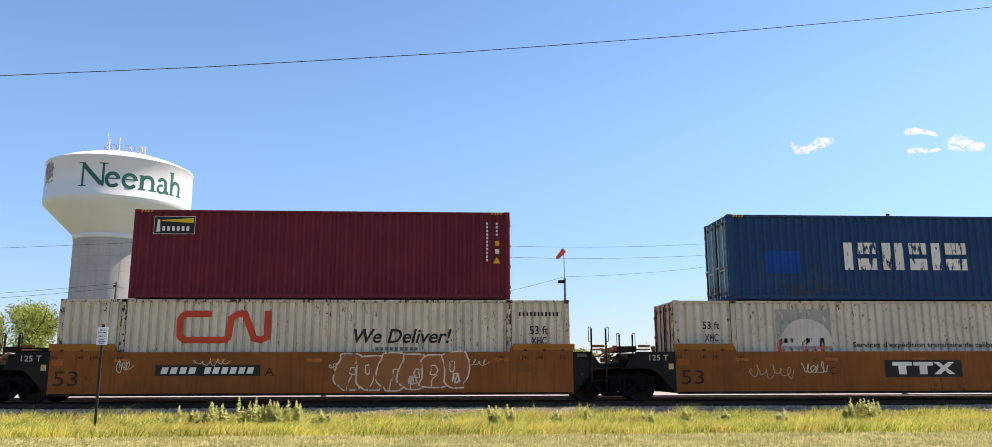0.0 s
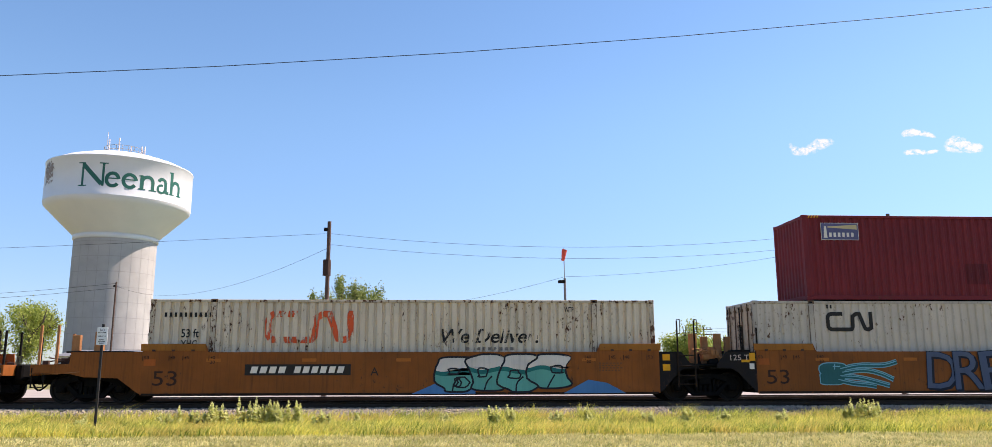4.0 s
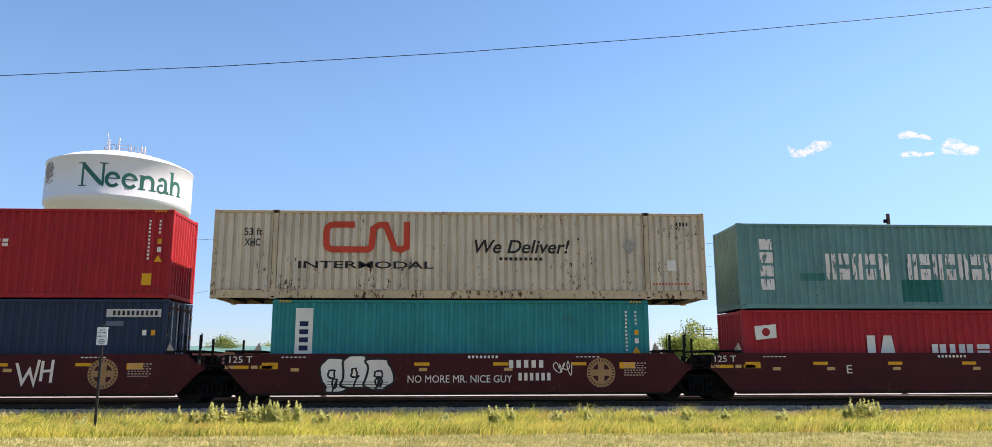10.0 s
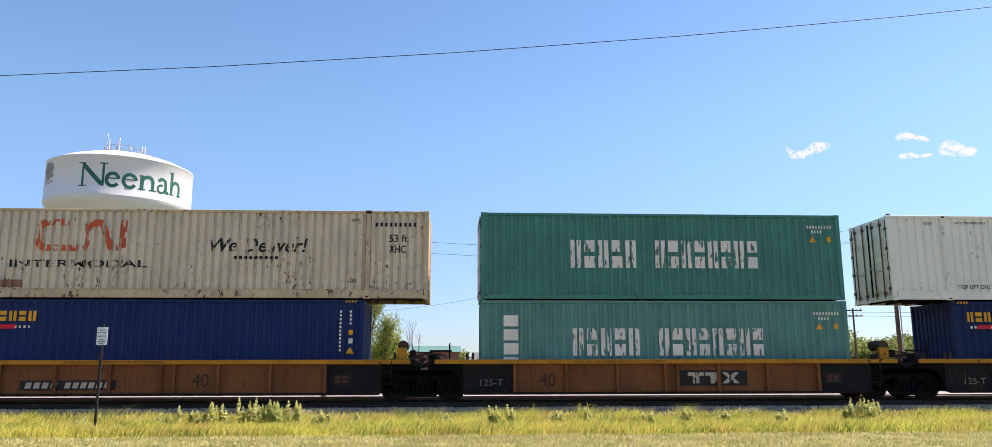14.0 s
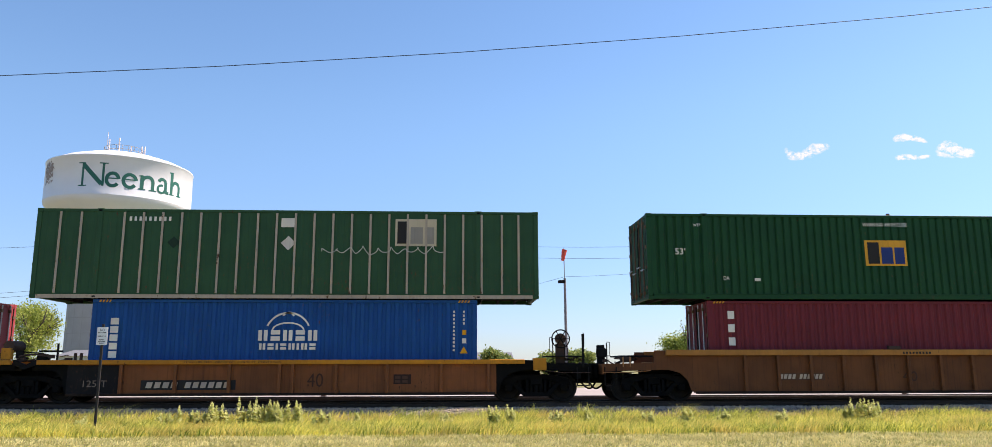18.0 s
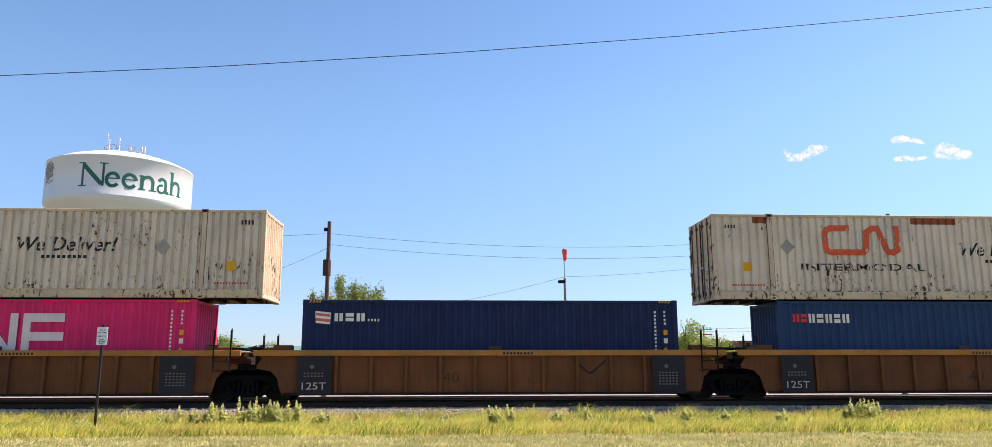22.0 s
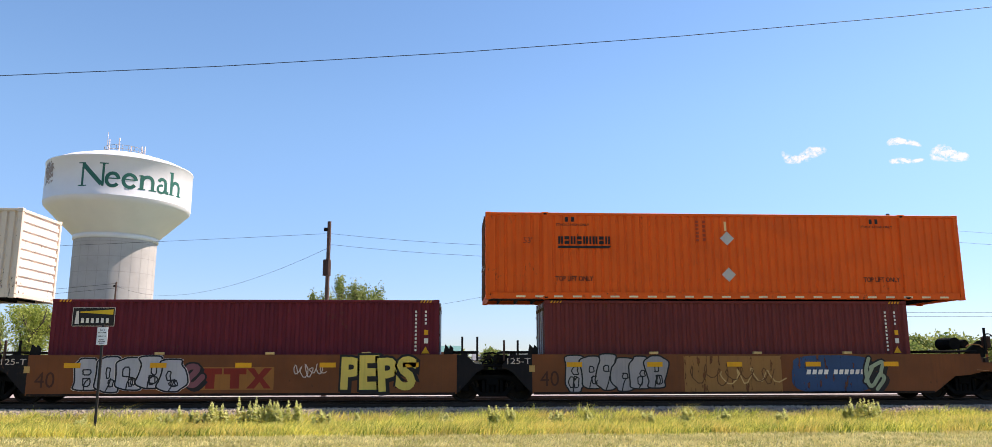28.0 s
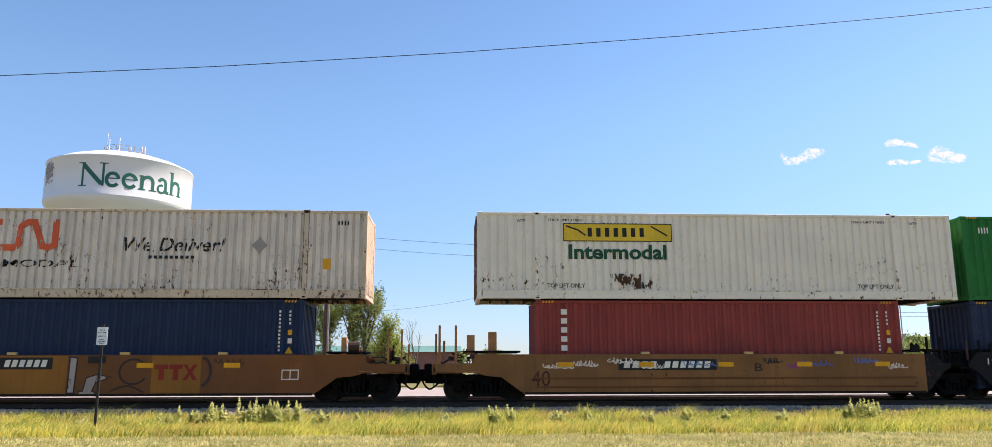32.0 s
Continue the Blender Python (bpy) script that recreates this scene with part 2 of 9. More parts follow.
def corrugated_end(name, x, sign, y0, y1, z0, z1, material, parent, level=False, deep=0.04):
    """A corrugated end sheet; sign +1 faces +x; level: the ribs run level."""
    vs, fs = [], []
    if level:
        pts = ripple_points(z0, z1, 0.29, deep)
        for z, d in pts:
            vs += [(x - sign * d, y0, z), (x - sign * d, y1, z)]
    else:
        pts = ripple_points(y0, y1, 0.25, deep)
        for yy, d in pts:
            vs += [(x - sign * d, yy, z0), (x - sign * d, yy, z1)]
    for i in range(len(pts) - 1):
        q = (2 * i, 2 * i + 2, 2 * i + 3, 2 * i + 1)
        fs.append(q if (sign > 0) != level else q[::-1])
    return mesh_part(name, vs, fs, material, parent)


class Box:
    """A container that is being built: its root, its sizes and its near side."""

    def __init__(self, s, z, length, label, mat, height=2.896, left="wall", right="door", rail=None, posts=None, pitch=PITCH,
                 deep=DEEP, plain=False, trim_rust=0.55, trim=None, end_mat=None, trim_tone=None):
        self.L, self.h = length, height
        self.w = 2.591 if length > 16 else 2.438
        self.mat = mat
        kind = "shipping containers on the train"
        self.ob = train_thing("shipping_container", s, z, label, "container", kind)
        o, L, h, hw = self.ob, length, height, self.w / 2
        self.y = -hw
        self.face = -hw + 0.022
        rb = rail or (0.30 if length > 16 else 0.16)     # depth of the bottom rail
        pw = 0.15
        trim = trim or (paint(tuple(int(v * 0.94) for v in trim_tone), rust=trim_rust, streak=0.5, vary=0.2) if trim_tone else mat)
        self.posts = posts if posts is not None else ([1.98, L - 1.98] if length > 16 else [])
        # frame: corner posts, rails, castings
        for x in (0, L - pw):
            for y in (-hw, hw - 0.12):
                part("corner_post", box(x, x + pw, y, y + 0.12, 0.12, h - 0.12, 0.012), trim, o)
        for x in (0, L - 0.178):
            for y in (-hw - 0.003, hw - 0.159):
                for z0 in (0, h - 0.118):
                    part("corner_casting", box(x - 0.003, x + 0.181, y, y + 0.162, z0, z0 + 0.118, 0.012), trim, o)
        for y in (-hw + 0.004, hw - 0.104):
            part("top_rail", box(0.178, L - 0.178, y, y + 0.1, h - 0.10, h - 0.012, 0.008), trim, o)
            part("bottom_rail", box(0.178, L - 0.178, y, y + 0.1, 0.02, rb, 0.008), trim, o)
        for x in (0.01, L - 0.13):
            part("end_sill", box(x, x + 0.12, -hw + 0.16, hw - 0.16, 0.03, 0.16, 0.008), trim, o)
            part("end_header", box(x, x + 0.12, -hw + 0.16, hw - 0.16, h - 0.12, h - 0.02, 0.008), trim, o)
        # sides
        self.deep = 0.008 if plain else deep
        stops = [pw] + [v for p in self.posts for v in (p - 0.075, p + 0.075)] + [L - pw]
        self.runs = []
        for a, b in zip(stops[::2], stops[1::2]):
            pts = ripple_points(a, b, pitch, self.deep, length > 16)
            self.runs.append(pts)
            corrugated("side_panel", pts, rb, h - 0.1, -hw + 0.028, -1, mat, o)
            corrugated("side_panel", pts, rb, h - 0.1, hw - 0.028, 1, mat, o)
        for p in self.posts:
            for y in (-hw, hw - 0.1):
                part("lifting_post", box(p - 0.075, p + 0.075, y, y + 0.1, 0.12, h - 0.1, 0.008), trim, o)
                for z0 in (0, h - 0.11):
                    part("lifting_casting", box(p - 0.11, p + 0.11, y - 0.003, y + 0.11, z0 + (0.004 if z0 else 0), z0 + 0.116, 0.012), RUST_SEAM if z0 and trim_tone else trim, o)
        if length > 16:
            for p in self.posts:
                for x in (p - 0.09, p + 0.078):
                    part("post_seam", box(x, x + 0.012, -hw + 0.014, -hw + 0.05, rb + 0.05, h - 0.14), RUST_SEAM if trim_tone else trim, o)
                part("lift_eye", box(p - 0.05, p + 0.05, -hw - 0.008, -hw, h - 0.085, h - 0.035), BLACK_STEEL, o)
                part("lift_eye", box(p - 0.05, p + 0.05, -hw - 0.008, -hw, 0.035, 0.08), BLACK_STEEL, o)
            for x0, x1 in zip(stops[::2], stops[1::2]):
                part("rail_lip", box(x0 + 0.02, x1 - 0.02, -hw - 0.012, -hw + 0.03, rb - 0.03, rb, 0.004), trim, o)
        part("roof", box(0.1, L - 0.1, -hw + 0.05, hw - 0.05, h - 0.06, h - 0.02), trim, o)
        bm = box(0.1, L - 0.1, -hw + 0.09, hw - 0.09, 0.15, 0.18)
        x = 0.5
        while x < L - 0.4:
            add_box(bm, x, x + 0.05, -hw + 0.1, hw - 0.1, 0.03, 0.15)
            x += 0.6
        part("floor", bm, UNDER, o)
        # ends
        em = end_mat or (paint(tuple(int(v * k) for v, k in zip(trim_tone, (0.97, 0.93, 0.87))), rust=0.42, streak=0.5, vary=0.2) if trim_tone else mat)
        for side, x, sg in ((left, 0.02, -1), (right, L - 0.02, 1)):
            if side == "door":
                self.doors(x, sg, em)
            else:
                corrugated_end("end_wall", x, sg, -hw + 0.12, hw - 0.12, 0.14, h - 0.11, em, o, level=side == "slats")

    def doors(self, x, sg, em):
        o, h, hw = self.ob, self.h, self.w / 2
        for y0, y1 in ((-hw + 0.125, -0.008), (0.008, hw - 0.125)):
            bm = box(min(x, x - sg * 0.05), max(x, x - sg * 0.05), y0, y1, 0.16, h - 0.125, 0.006)
            ribs = []
            for k in range(4):
                z0 = 0.35 + k * 0.6
                a, b = sorted((x - sg * 0.004, x + sg * 0.014))
                ribs.append((a, b, y0 + 0.1, y1 - 0.1, z0, z0 + 0.42))
            d = part("door", bm, em, o)
            for r in ribs:
                part("door_panel", box(*r, 0.004), em, d)
            out = y0 if y0 < -0.1 else y1
            gs = sorted((x + sg * 0.002, x + sg * 0.02))
            for g0, g1 in ((y0, y0 + 0.035), (y1 - 0.035, y1)):
                part("gasket", box(gs[0], gs[1], g0, g1, 0.18, h - 0.14), UNDER, d)
            for k in range(4):
                z0 = 0.36 + k * 0.68
                part("hinge", box(min(x, x + sg * 0.05), max(x, x + sg * 0.05), out - 0.07, out + 0.07, z0, z0 + 0.09), RUST_SEAM, d)
            for f in (0.28, 0.74):
                yy = y0 + (y1 - y0) * f
                part("lock_rod", tube((x + sg * 0.045, yy, 0.1), (x + sg * 0.045, yy, h - 0.08), 0.022, 8), RUST_SEAM if self.L > 16 else GALV, d)
                part("rod_guide", box(min(x, x + sg * 0.07), max(x, x + sg * 0.07), yy - 0.05, yy + 0.05, 0.2, 0.3), RUST_SEAM, d)
                part("rod_guide", box(min(x, x + sg * 0.07), max(x, x + sg * 0.07), yy - 0.05, yy + 0.05, h - 0.32, h - 0.22), RUST_SEAM, d)
                a, b = sorted((x + sg * 0.02, x + sg * 0.075))
                part("door_handle", box(a, b, yy - 0.02, yy + 0.36, 1.02 + 0.14 * (f > 0.5), 1.06 + 0.14 * (f > 0.5), 0.004), GALV, d)

    # painted on the near side
    def band(self, x0, x1, lo, hi, material, name="painted_shape", lift=0.004, label="", step=0.14):
        """Paint that follows the corrugations from x0 to x1, between lo(x) and hi(x) above the floor."""
        lo_f = lo if callable(lo) else (lambda x: lo)
        hi_f = hi if callable(hi) else (lambda x: hi)
        xs = {x0, x1}
        for pts in self.runs:
            xs |= {x for x, _ in pts if x0 < x < x1}
        xs = sorted(xs)
        full = [xs[0]]
        for b in xs[1:]:
            a = full[-1]
            k = max(1, math.ceil((b - a) / step))
            full += [a + (b - a) * (i + 1) / k for i in range(k)]
        vs, fs = [], []
        for i, x in enumerate(full):
            yy = self.y - 0.006
            for pts in self.runs:
                if pts[0][0] <= x <= pts[-1][0]:
                    yy = self.y + 0.028 + inset_at(pts, x) - lift
            vs += [(x, yy, lo_f(x)), (x, yy, max(lo_f(x), hi_f(x)))]
        for i in range(len(full) - 1):
            fs.append((2 * i, 2 * i + 2, 2 * i + 3, 2 * i + 1))
        return mesh_part(name, vs, fs, material, self.ob, label)

    def words(self, body, x0, x1, z0, z1, material, shear=0.0, bold=0.014):
        return lettering(self.ob, body, x0, x1, z0, z1, self.face, material, shear, bold=bold)

    def marks(self, n, x0, x1, z0, z1, material, down=False, fill=0.6):
        return bars(self.ob, n, x0, x1, z0, z1, self.face, material, down=down, fill=fill)

    def shape(self, polys, material, name="logo", lift=0.006, low=False):
        return flat_shape(self.ob, polys, (self.y if low else self.face) - lift + 0.003, material, name)

    def blocks(self, widths, x0, x1, z0, z1, material, gap=0.12, name="logo"):
        """A brand's word as plain slotted blocks, one for each letter."""
        tot = sum(widths) + gap * (len(widths) - 1)
        x = x0
        k = (x1 - x0) / tot
        h = z1 - z0
        polys = []
        for i, w in enumerate(widths):
            a, b = x + w * k * 0.06, x + w * k * 0.94
            t = min((b - a) * 0.34, h * 0.3)
            m = (a + b) / 2
            if w < 0.6:
                polys.append([(a, z0), (b, z0), (b, z1), (a, z1)])
            elif i % 2 == 0:
                polys += [[(a, z0), (m - t * 0.28, z0), (m - t * 0.28, z1), (a, z1)], [(m + t * 0.28, z0), (b, z0), (b, z1), (m + t * 0.28, z1)]]
            else:
                polys += [[(a, q), (b, q), (b, q + h * 0.42), (a, q + h * 0.42)] for q in (z0, z1 - h * 0.42)]
            x += (w + gap) * k
        return self.shape(polys, material, name)

    def diamond(self, x, z, r=0.26, material=None):
        self.shape([[(x, z - r), (x + r, z), (x, z + r), (x - r, z)]], material or SILVER_PATCH, "placard_holder", 0.012)

    def iso_marks(self, ink, x=None):
        """The number column, the yellow warning plates and the corner stripes of a sea container."""
        L, h = self.L, self.h
        x = x or L - 0.78
        self.marks(11, x, x + 0.062, h - 1.7, h - 0.35, ink, down=True, fill=0.58)
        self.marks(4, x + 0.32, x + 0.38, h - 0.85, h - 0.35, ink, down=True, fill=0.58)
        self.shape([[(x + 0.30, h - 1.13), (x + 0.43, h - 1.13), (x + 0.43, h - 0.97), (x + 0.30, h - 0.97)]], YELLOW_TAPE, "warning_plate")
        self.shape([[(x + 0.30, h - 1.40), (x + 0.43, h - 1.40), (x + 0.43, h - 1.24), (x + 0.30, h - 1.24)]], WHITE_INK, "data_plate")
        self.shape([[(x + 0.22, h - 1.72), (x + 0.48, h - 1.72), (x + 0.35, h - 1.50)]], YELLOW_TAPE, "warning_plate")
        for sx in (0.2, L - 0.62):
            self.shape([[(sx + i * 0.1, h - 0.095), (sx + i * 0.1 + 0.05, h - 0.095), (sx + i * 0.1 + 0.09, h - 0.02), (sx + i * 0.1 + 0.04, h - 0.02)]
                        for i in range(4)], YELLOW_TAPE, "corner_stripes", 0.003, True)

    def stack_marks(self, ink):
        """Small painted words at the lifting posts of a domestic container."""
        L, h = self.L, self.h
        for x in (2.15, L - 2.55):
            self.words("WTP", x, x + 0.28, h - 0.38, h - 0.27, ink)
            self.words("DA", x + 0.02, x + 0.22, 0.52, 0.66, ink)


LOW_Z, UP_Z = 0.36, 3.28


def worm_logo(c, x0, x1, z0, z1, material):
    """The railway's mark as one thick bent band."""
    w = (z1 - z0) * 0.2
    a, b = z0 + w / 2, z1 - w / 2
    m = x0 + (x1 - x0) * 0.45
    xa, xb = x0 + w / 2, x1 - w / 2
    r = (b - a) * 0.28
    d = (x1 - x0) * 0.09
    pts = [(m - d, b), (xa + r, b)] + arc(xa + r, b - r, r, 90, 180, 4)[1:] + arc(xa + r, a + r, r, 180, 270, 4)[1:]
    pts += [(m + d * 0.6, a)] + arc(m + d * 0.6, a + r * 0.7, r * 0.7, 270, 350, 3)[1:]
    pts += [(m + d * 1.4, b - r * 0.6)] + [(m + d * 2.2, b)]
    pts += [(m + d * 3.0, b), (xb - d * 1.5, a + r * 0.2), (xb - d * 0.7, a), (xb, a + r * 0.4), (xb, z1)]
    c.shape(stroke(pts, w), material)


CREAM = (212, 205, 186)


def cn_plain(s, z, tone, label, rust=0.25, logo=None, logo_x=None, words=None, inter=None, site=None, logo_z=(1.5, 2.53), left="door",
             right="wall", ft_left=False, ft_right=False, number="left", patch=None, trim=None):
    """A cream domestic container of the railway's older paint."""
    c = Box(s, z, 16.154, label, paint(tone, rust=rust, streak=0.42, vary=0.14), left=left, right=right, pitch=0.27, deep=0.064, trim=trim, trim_tone=tone, trim_rust=min(0.66, rust * 1.5 + 0.2))
    if logo_x:
        worm_logo(c, logo_x[0], logo_x[1], logo_z[0], logo_z[1], logo or RED_INK)
    if inter:
        c.words("INTERMODAL", inter[0], inter[1], 0.98, 1.22, inter[2])
    if words:
        c.words("We Deliver!", words[0], words[1], 1.5, 1.96, words[2], 0.25)
    if site:
        c.marks(9, site[0], site[1], 1.27, 1.37, site[2], fill=0.75)
    for on, x in ((ft_left, 0.95), (ft_right, 14.75)):
        if on:
            c.words("53 ft", x, x + 0.55, 1.95, 2.2, BLACK_INK)
            c.words("XHC", x + 0.05, x + 0.5, 1.55, 1.8, BLACK_INK)
    return c


def swoosh_box(s, z, label, tone=CREAM, rust=0.15, big=True, mat=None, site=True):
    """A domestic container in the railway's newer paint: a dark corner and a green arc."""
    m = mat or paint(tone, rust=rust, streak=0.3, vary=0.12)
    c = Box(s, z, 16.154, label, m, left="door", right="wall", pitch=0.27, deep=0.042, trim_tone=tone, trim_rust=rust * 1.2 + 0.06)
    navy = paint((40, 44, 56), rust=0.14, streak=0.25)
    green = paint((88, 168, 60), rust=0.12, streak=0.2)
    h = c.h

    def arc_z(x):
        u = min(1.0, max(0.0, (x - 4.95) / 7.95))
        return 0.52 + 1.6 * math.sin(u * math.pi / 2) ** 1.8 - 0.72 * max(0.0, (x - 12.9) / 3.0) ** 1.8

    def edge_z(x):
        t = min(1.0, max(0.0, (x - 10.75) / 5.25))
        return h - 0.02 - 2.5 * t ** 2.2

    worm_logo(c, 2.45, 4.05, 1.88, 2.52, BLACK_INK)
    c.band(10.75, 16.0, lambda x: max(0.02, edge_z(x)), h - 0.012, navy)
    c.band(4.95, 16.0, lambda x: arc_z(x) - 0.05 - 0.05 * max(0, (x - 8) / 8), lambda x: arc_z(x) + 0.05 + 0.06 * max(0, (x - 8) / 8), green, lift=0.008)
    c.marks(10, 14.2, 15.65, 2.42, 2.54, WHITE_INK, fill=0.42)
    if big:
        c.words("We Deliver", 2.43, 4.65, 0.40, 0.78, BLACK_INK)
    if site:
        c.marks(9, 12.3, 13.65, 0.42, 0.56, BLACK_INK)
    c.diamond(13.0, 1.85 if big else 1.55, 0.24)
    c.marks(2, 2.5, 2.75, h - 0.26, h - 0.14, BLACK_INK)
    return c


def sea_box(s, z, rgb, label, length=12.192, height=2.896, rust=0.1, left="wall", right="door", ink=None, streak=0.25, vary=0.16, marks=True, end=None):
    c = Box(s, z, length, label, paint(rgb, rust=rust, streak=streak, vary=vary), height=height, left=left, right=right,
            end_mat=paint(end, rust=0.5, streak=0.6) if end else None)
    if marks:
        c.iso_marks(ink or WHITE_INK)
    return c


def beacon_plate(c, x, z, w=1.28, h=0.56, faded=False):
    """A lighthouse plate: dark ground, a pale beam and a row of pale blocks."""
    k = 1.0
    c.shape([[(x - 0.015, z - 0.015), (x + w + 0.015, z - 0.015), (x + w + 0.015, z + h + 0.015), (x - 0.015, z + h + 0.015)]], WHITE_INK, "decal", 0.006)
    c.shape([[(x, z), (x + w, z), (x + w, z + h), (x, z + h)]], paint((96, 100, 140)) if faded else BLACK_INK, "decal", 0.009)
    c.shape([[(x + 0.22, z + h * 0.74), (x + w - 0.04, z + h * 0.62), (x + w - 0.04, z + h * 0.92), (x + 0.22, z + h * 0.8)]],
            paint((206, 196, 150) if faded else (222, 190, 50)), "decal", 0.012)
    c.shape([[(x + 0.07, z + 0.06), (x + 0.2, z + 0.06), (x + 0.17, z + 0.46), (x + 0.1, z + 0.46)]], WHITE_INK, "decal", 0.012)
    bars(c.ob, 6, x + 0.26, x + w - 0.1, z + 0.09, z + 0.24, c.face - 0.009, WHITE_INK, "logo")


def ring_logo(c, x0, x1, z0, z1, material):
    """The pink line's mark: a hollow square, a slashed block and a barred block."""
    u = (x1 - x0) / 3.24
    t = (z1 - z0) * 0.17
    a = x0
    polys = [[(a, z0), (a + t, z0), (a + t, z1), (a, z1)], [(a + u - t, z0), (a + u, z0), (a + u, z1), (a + u - t, z1)],
             [(a + t, z0), (a + u - t, z0), (a + u - t, z0 + t), (a + t, z0 + t)], [(a + t, z1 - t), (a + u - t, z1 - t), (a + u - t, z1), (a + t, z1)]]
    b = x0 + u * 1.12
    polys += [[(b, z0), (b + t, z0), (b + t, z1), (b, z1)], [(b + u - t, z0), (b + u, z0), (b + u, z1), (b + u - t, z1)],
              [(b + t, z1), (b + t, z1 - t * 1.7), (b + u - t, z0), (b + u - t, z0 + t * 1.7)]]
    d = x0 + u * 2.24
    m = (z0 + z1) / 2
    polys += [[(d + t, q), (d + u, q), (d + u, q + t * 1.1), (d + t, q + t * 1.1)] for q in (z0, m - t * 0.55, z1 - t * 1.1)] + [[(d, z0), (d + t, z0), (d + t, z1), (d, z1)]]
    c.shape(polys, material)


def hunt_box(s, z, label, plate_x, word_tone, rust=0.12, tone=(234, 231, 220), green=(34, 84, 62), left="door", right="slats", stack="STACK LIMIT 3 HIGH"):
    c = Box(s, z, 16.154, label, paint(tone, rust=rust, streak=0.14, vary=0.06), left=left, right=right, pitch=0.27, deep=0.05,
            end_mat=paint((226, 222, 212), rust=rust))
    x = plate_x
    yel = paint(word_tone, rust=0.05)
    c.shape([[(x, 1.92), (x + 3.66, 1.92), (x + 3.66, 2.53), (x, 2.53)]], BLACK_INK, "logo", 0.006)
    c.shape([[(x + 0.03, 1.95), (x + 3.63, 1.95), (x + 3.63, 2.50), (x + 0.03, 2.50)]], yel, "logo", 0.009)
    bars(c.ob, 7, x + 0.82, x + 2.86, 2.08, 2.38, c.face - 0.009, BLACK_INK, "logo", 0.6)
    c.shape(stroke([(x + 0.1, 2.44), (x + 0.5, 2.30), (x + 0.75, 2.12)], 0.05) + stroke([(x + 2.95, 2.44), (x + 3.2, 2.3), (x + 3.5, 2.12)], 0.05), BLACK_INK, "logo", 0.013)
    c.words("Intermodal", x + 0.18, x + 3.45, 1.32, 1.82, paint(green, streak=0.1), bold=0.03)
    for q in (2.3, 12.75):
        c.words("TOP LIFT ONLY", q, q + 1.25, 0.38, 0.52, BLACK_INK)
    c.words(stack, 2.35, 3.5, 2.6, 2.68, BLACK_INK)
    c.words(stack, 12.7, 13.85, 2.6, 2.68, BLACK_INK)
    c.words("WTP", 14.7, 15.0, 2.55, 2.65, BLACK_INK)
    c.words("WTP", 1.3, 1.6, 2.55, 2.65, BLACK_INK)
    c.marks(10, 4.2, 5.4, 2.45, 2.55, GREY_INK)
    return c


# ---- well cars ----
WHEEL_R = 0.46
STAKE = surface("rusty_tan_paint", shade_colour(168, 124, 84), 0.75, 0, 0.3, 2, 20, 0.4, shade_colour(104, 72, 50), 0.35, 0.12, 0.005, 0.1)
GRIMY = surface("grimy_flange", (0.03, 0.019, 0.013), 0.85, 0, 0.4, 3, 25, 0.5, (0.012, 0.009, 0.008), 0.3, 0.1, 0.005, 0.08)
GUIDE_WHITE = paint((176, 166, 150), rust=0.4, streak=0.4)
HW = 1.5                            # half width over the side sills
_shared = {}


def shared(key, build, material):
    if key not in _shared:
        me = bpy.data.meshes.new(key)
        bm = build()
        bm.to_mesh(me)
        bm.free()
        me.materials.append(material)
        _shared[key] = me
    return _shared[key]


def sub(name, me, parent, m=None):
    ob = new(name, me)
    ob.parent = parent
    if m is not None:
        ob.matrix_basis = m
    return ob


def wheelset_mesh():
    bm = bmesh.new()
    prof = [(0.09, 0.0), (0.10, 0.10), (0.17, 0.11), (0.20, 0.05), (0.36, 0.035), (0.385, 0.0), (0.47, -0.005), (0.475, 0.02), (WHEEL_R, 0.03), (WHEEL_R, 0.13),
            (0.385, 0.135), (0.36, 0.09), (0.20, 0.12), (0.17, 0.16), (0.09, 0.17)]
    n = 28
    for sg in (-1, 1):
        rings = []
        for i in range(n):
            a = 2 * math.pi * i / n
            rings.append([bm.verts.new((r * math.cos(a), sg * (0.72 + d), r * math.sin(a))) for r, d in prof])
        for i in range(n):
            p, q = rings[i], rings[(i + 1) % n]
            for k in range(len(prof) - 1):
                f = (p[k], p[k + 1], q[k + 1], q[k])
                bm.faces.new(f if sg > 0 else f[::-1])
        # bolts on the bearing cap, by which the turning shows
        for k in range(3):
            a = 2 * math.pi * k / 3
            add_tube(bm, (0.06 * math.cos(a), sg * 1.13, 0.06 * math.sin(a)), (0.06 * math.cos(a), sg * 1.16, 0.06 * math.sin(a)), 0.018, 6)
    add_tube(bm, (0, -1.13, 0), (0, 1.13, 0), 0.085, 14)
    bmesh.ops.recalc_face_normals(bm, faces=bm.faces)
    return bm


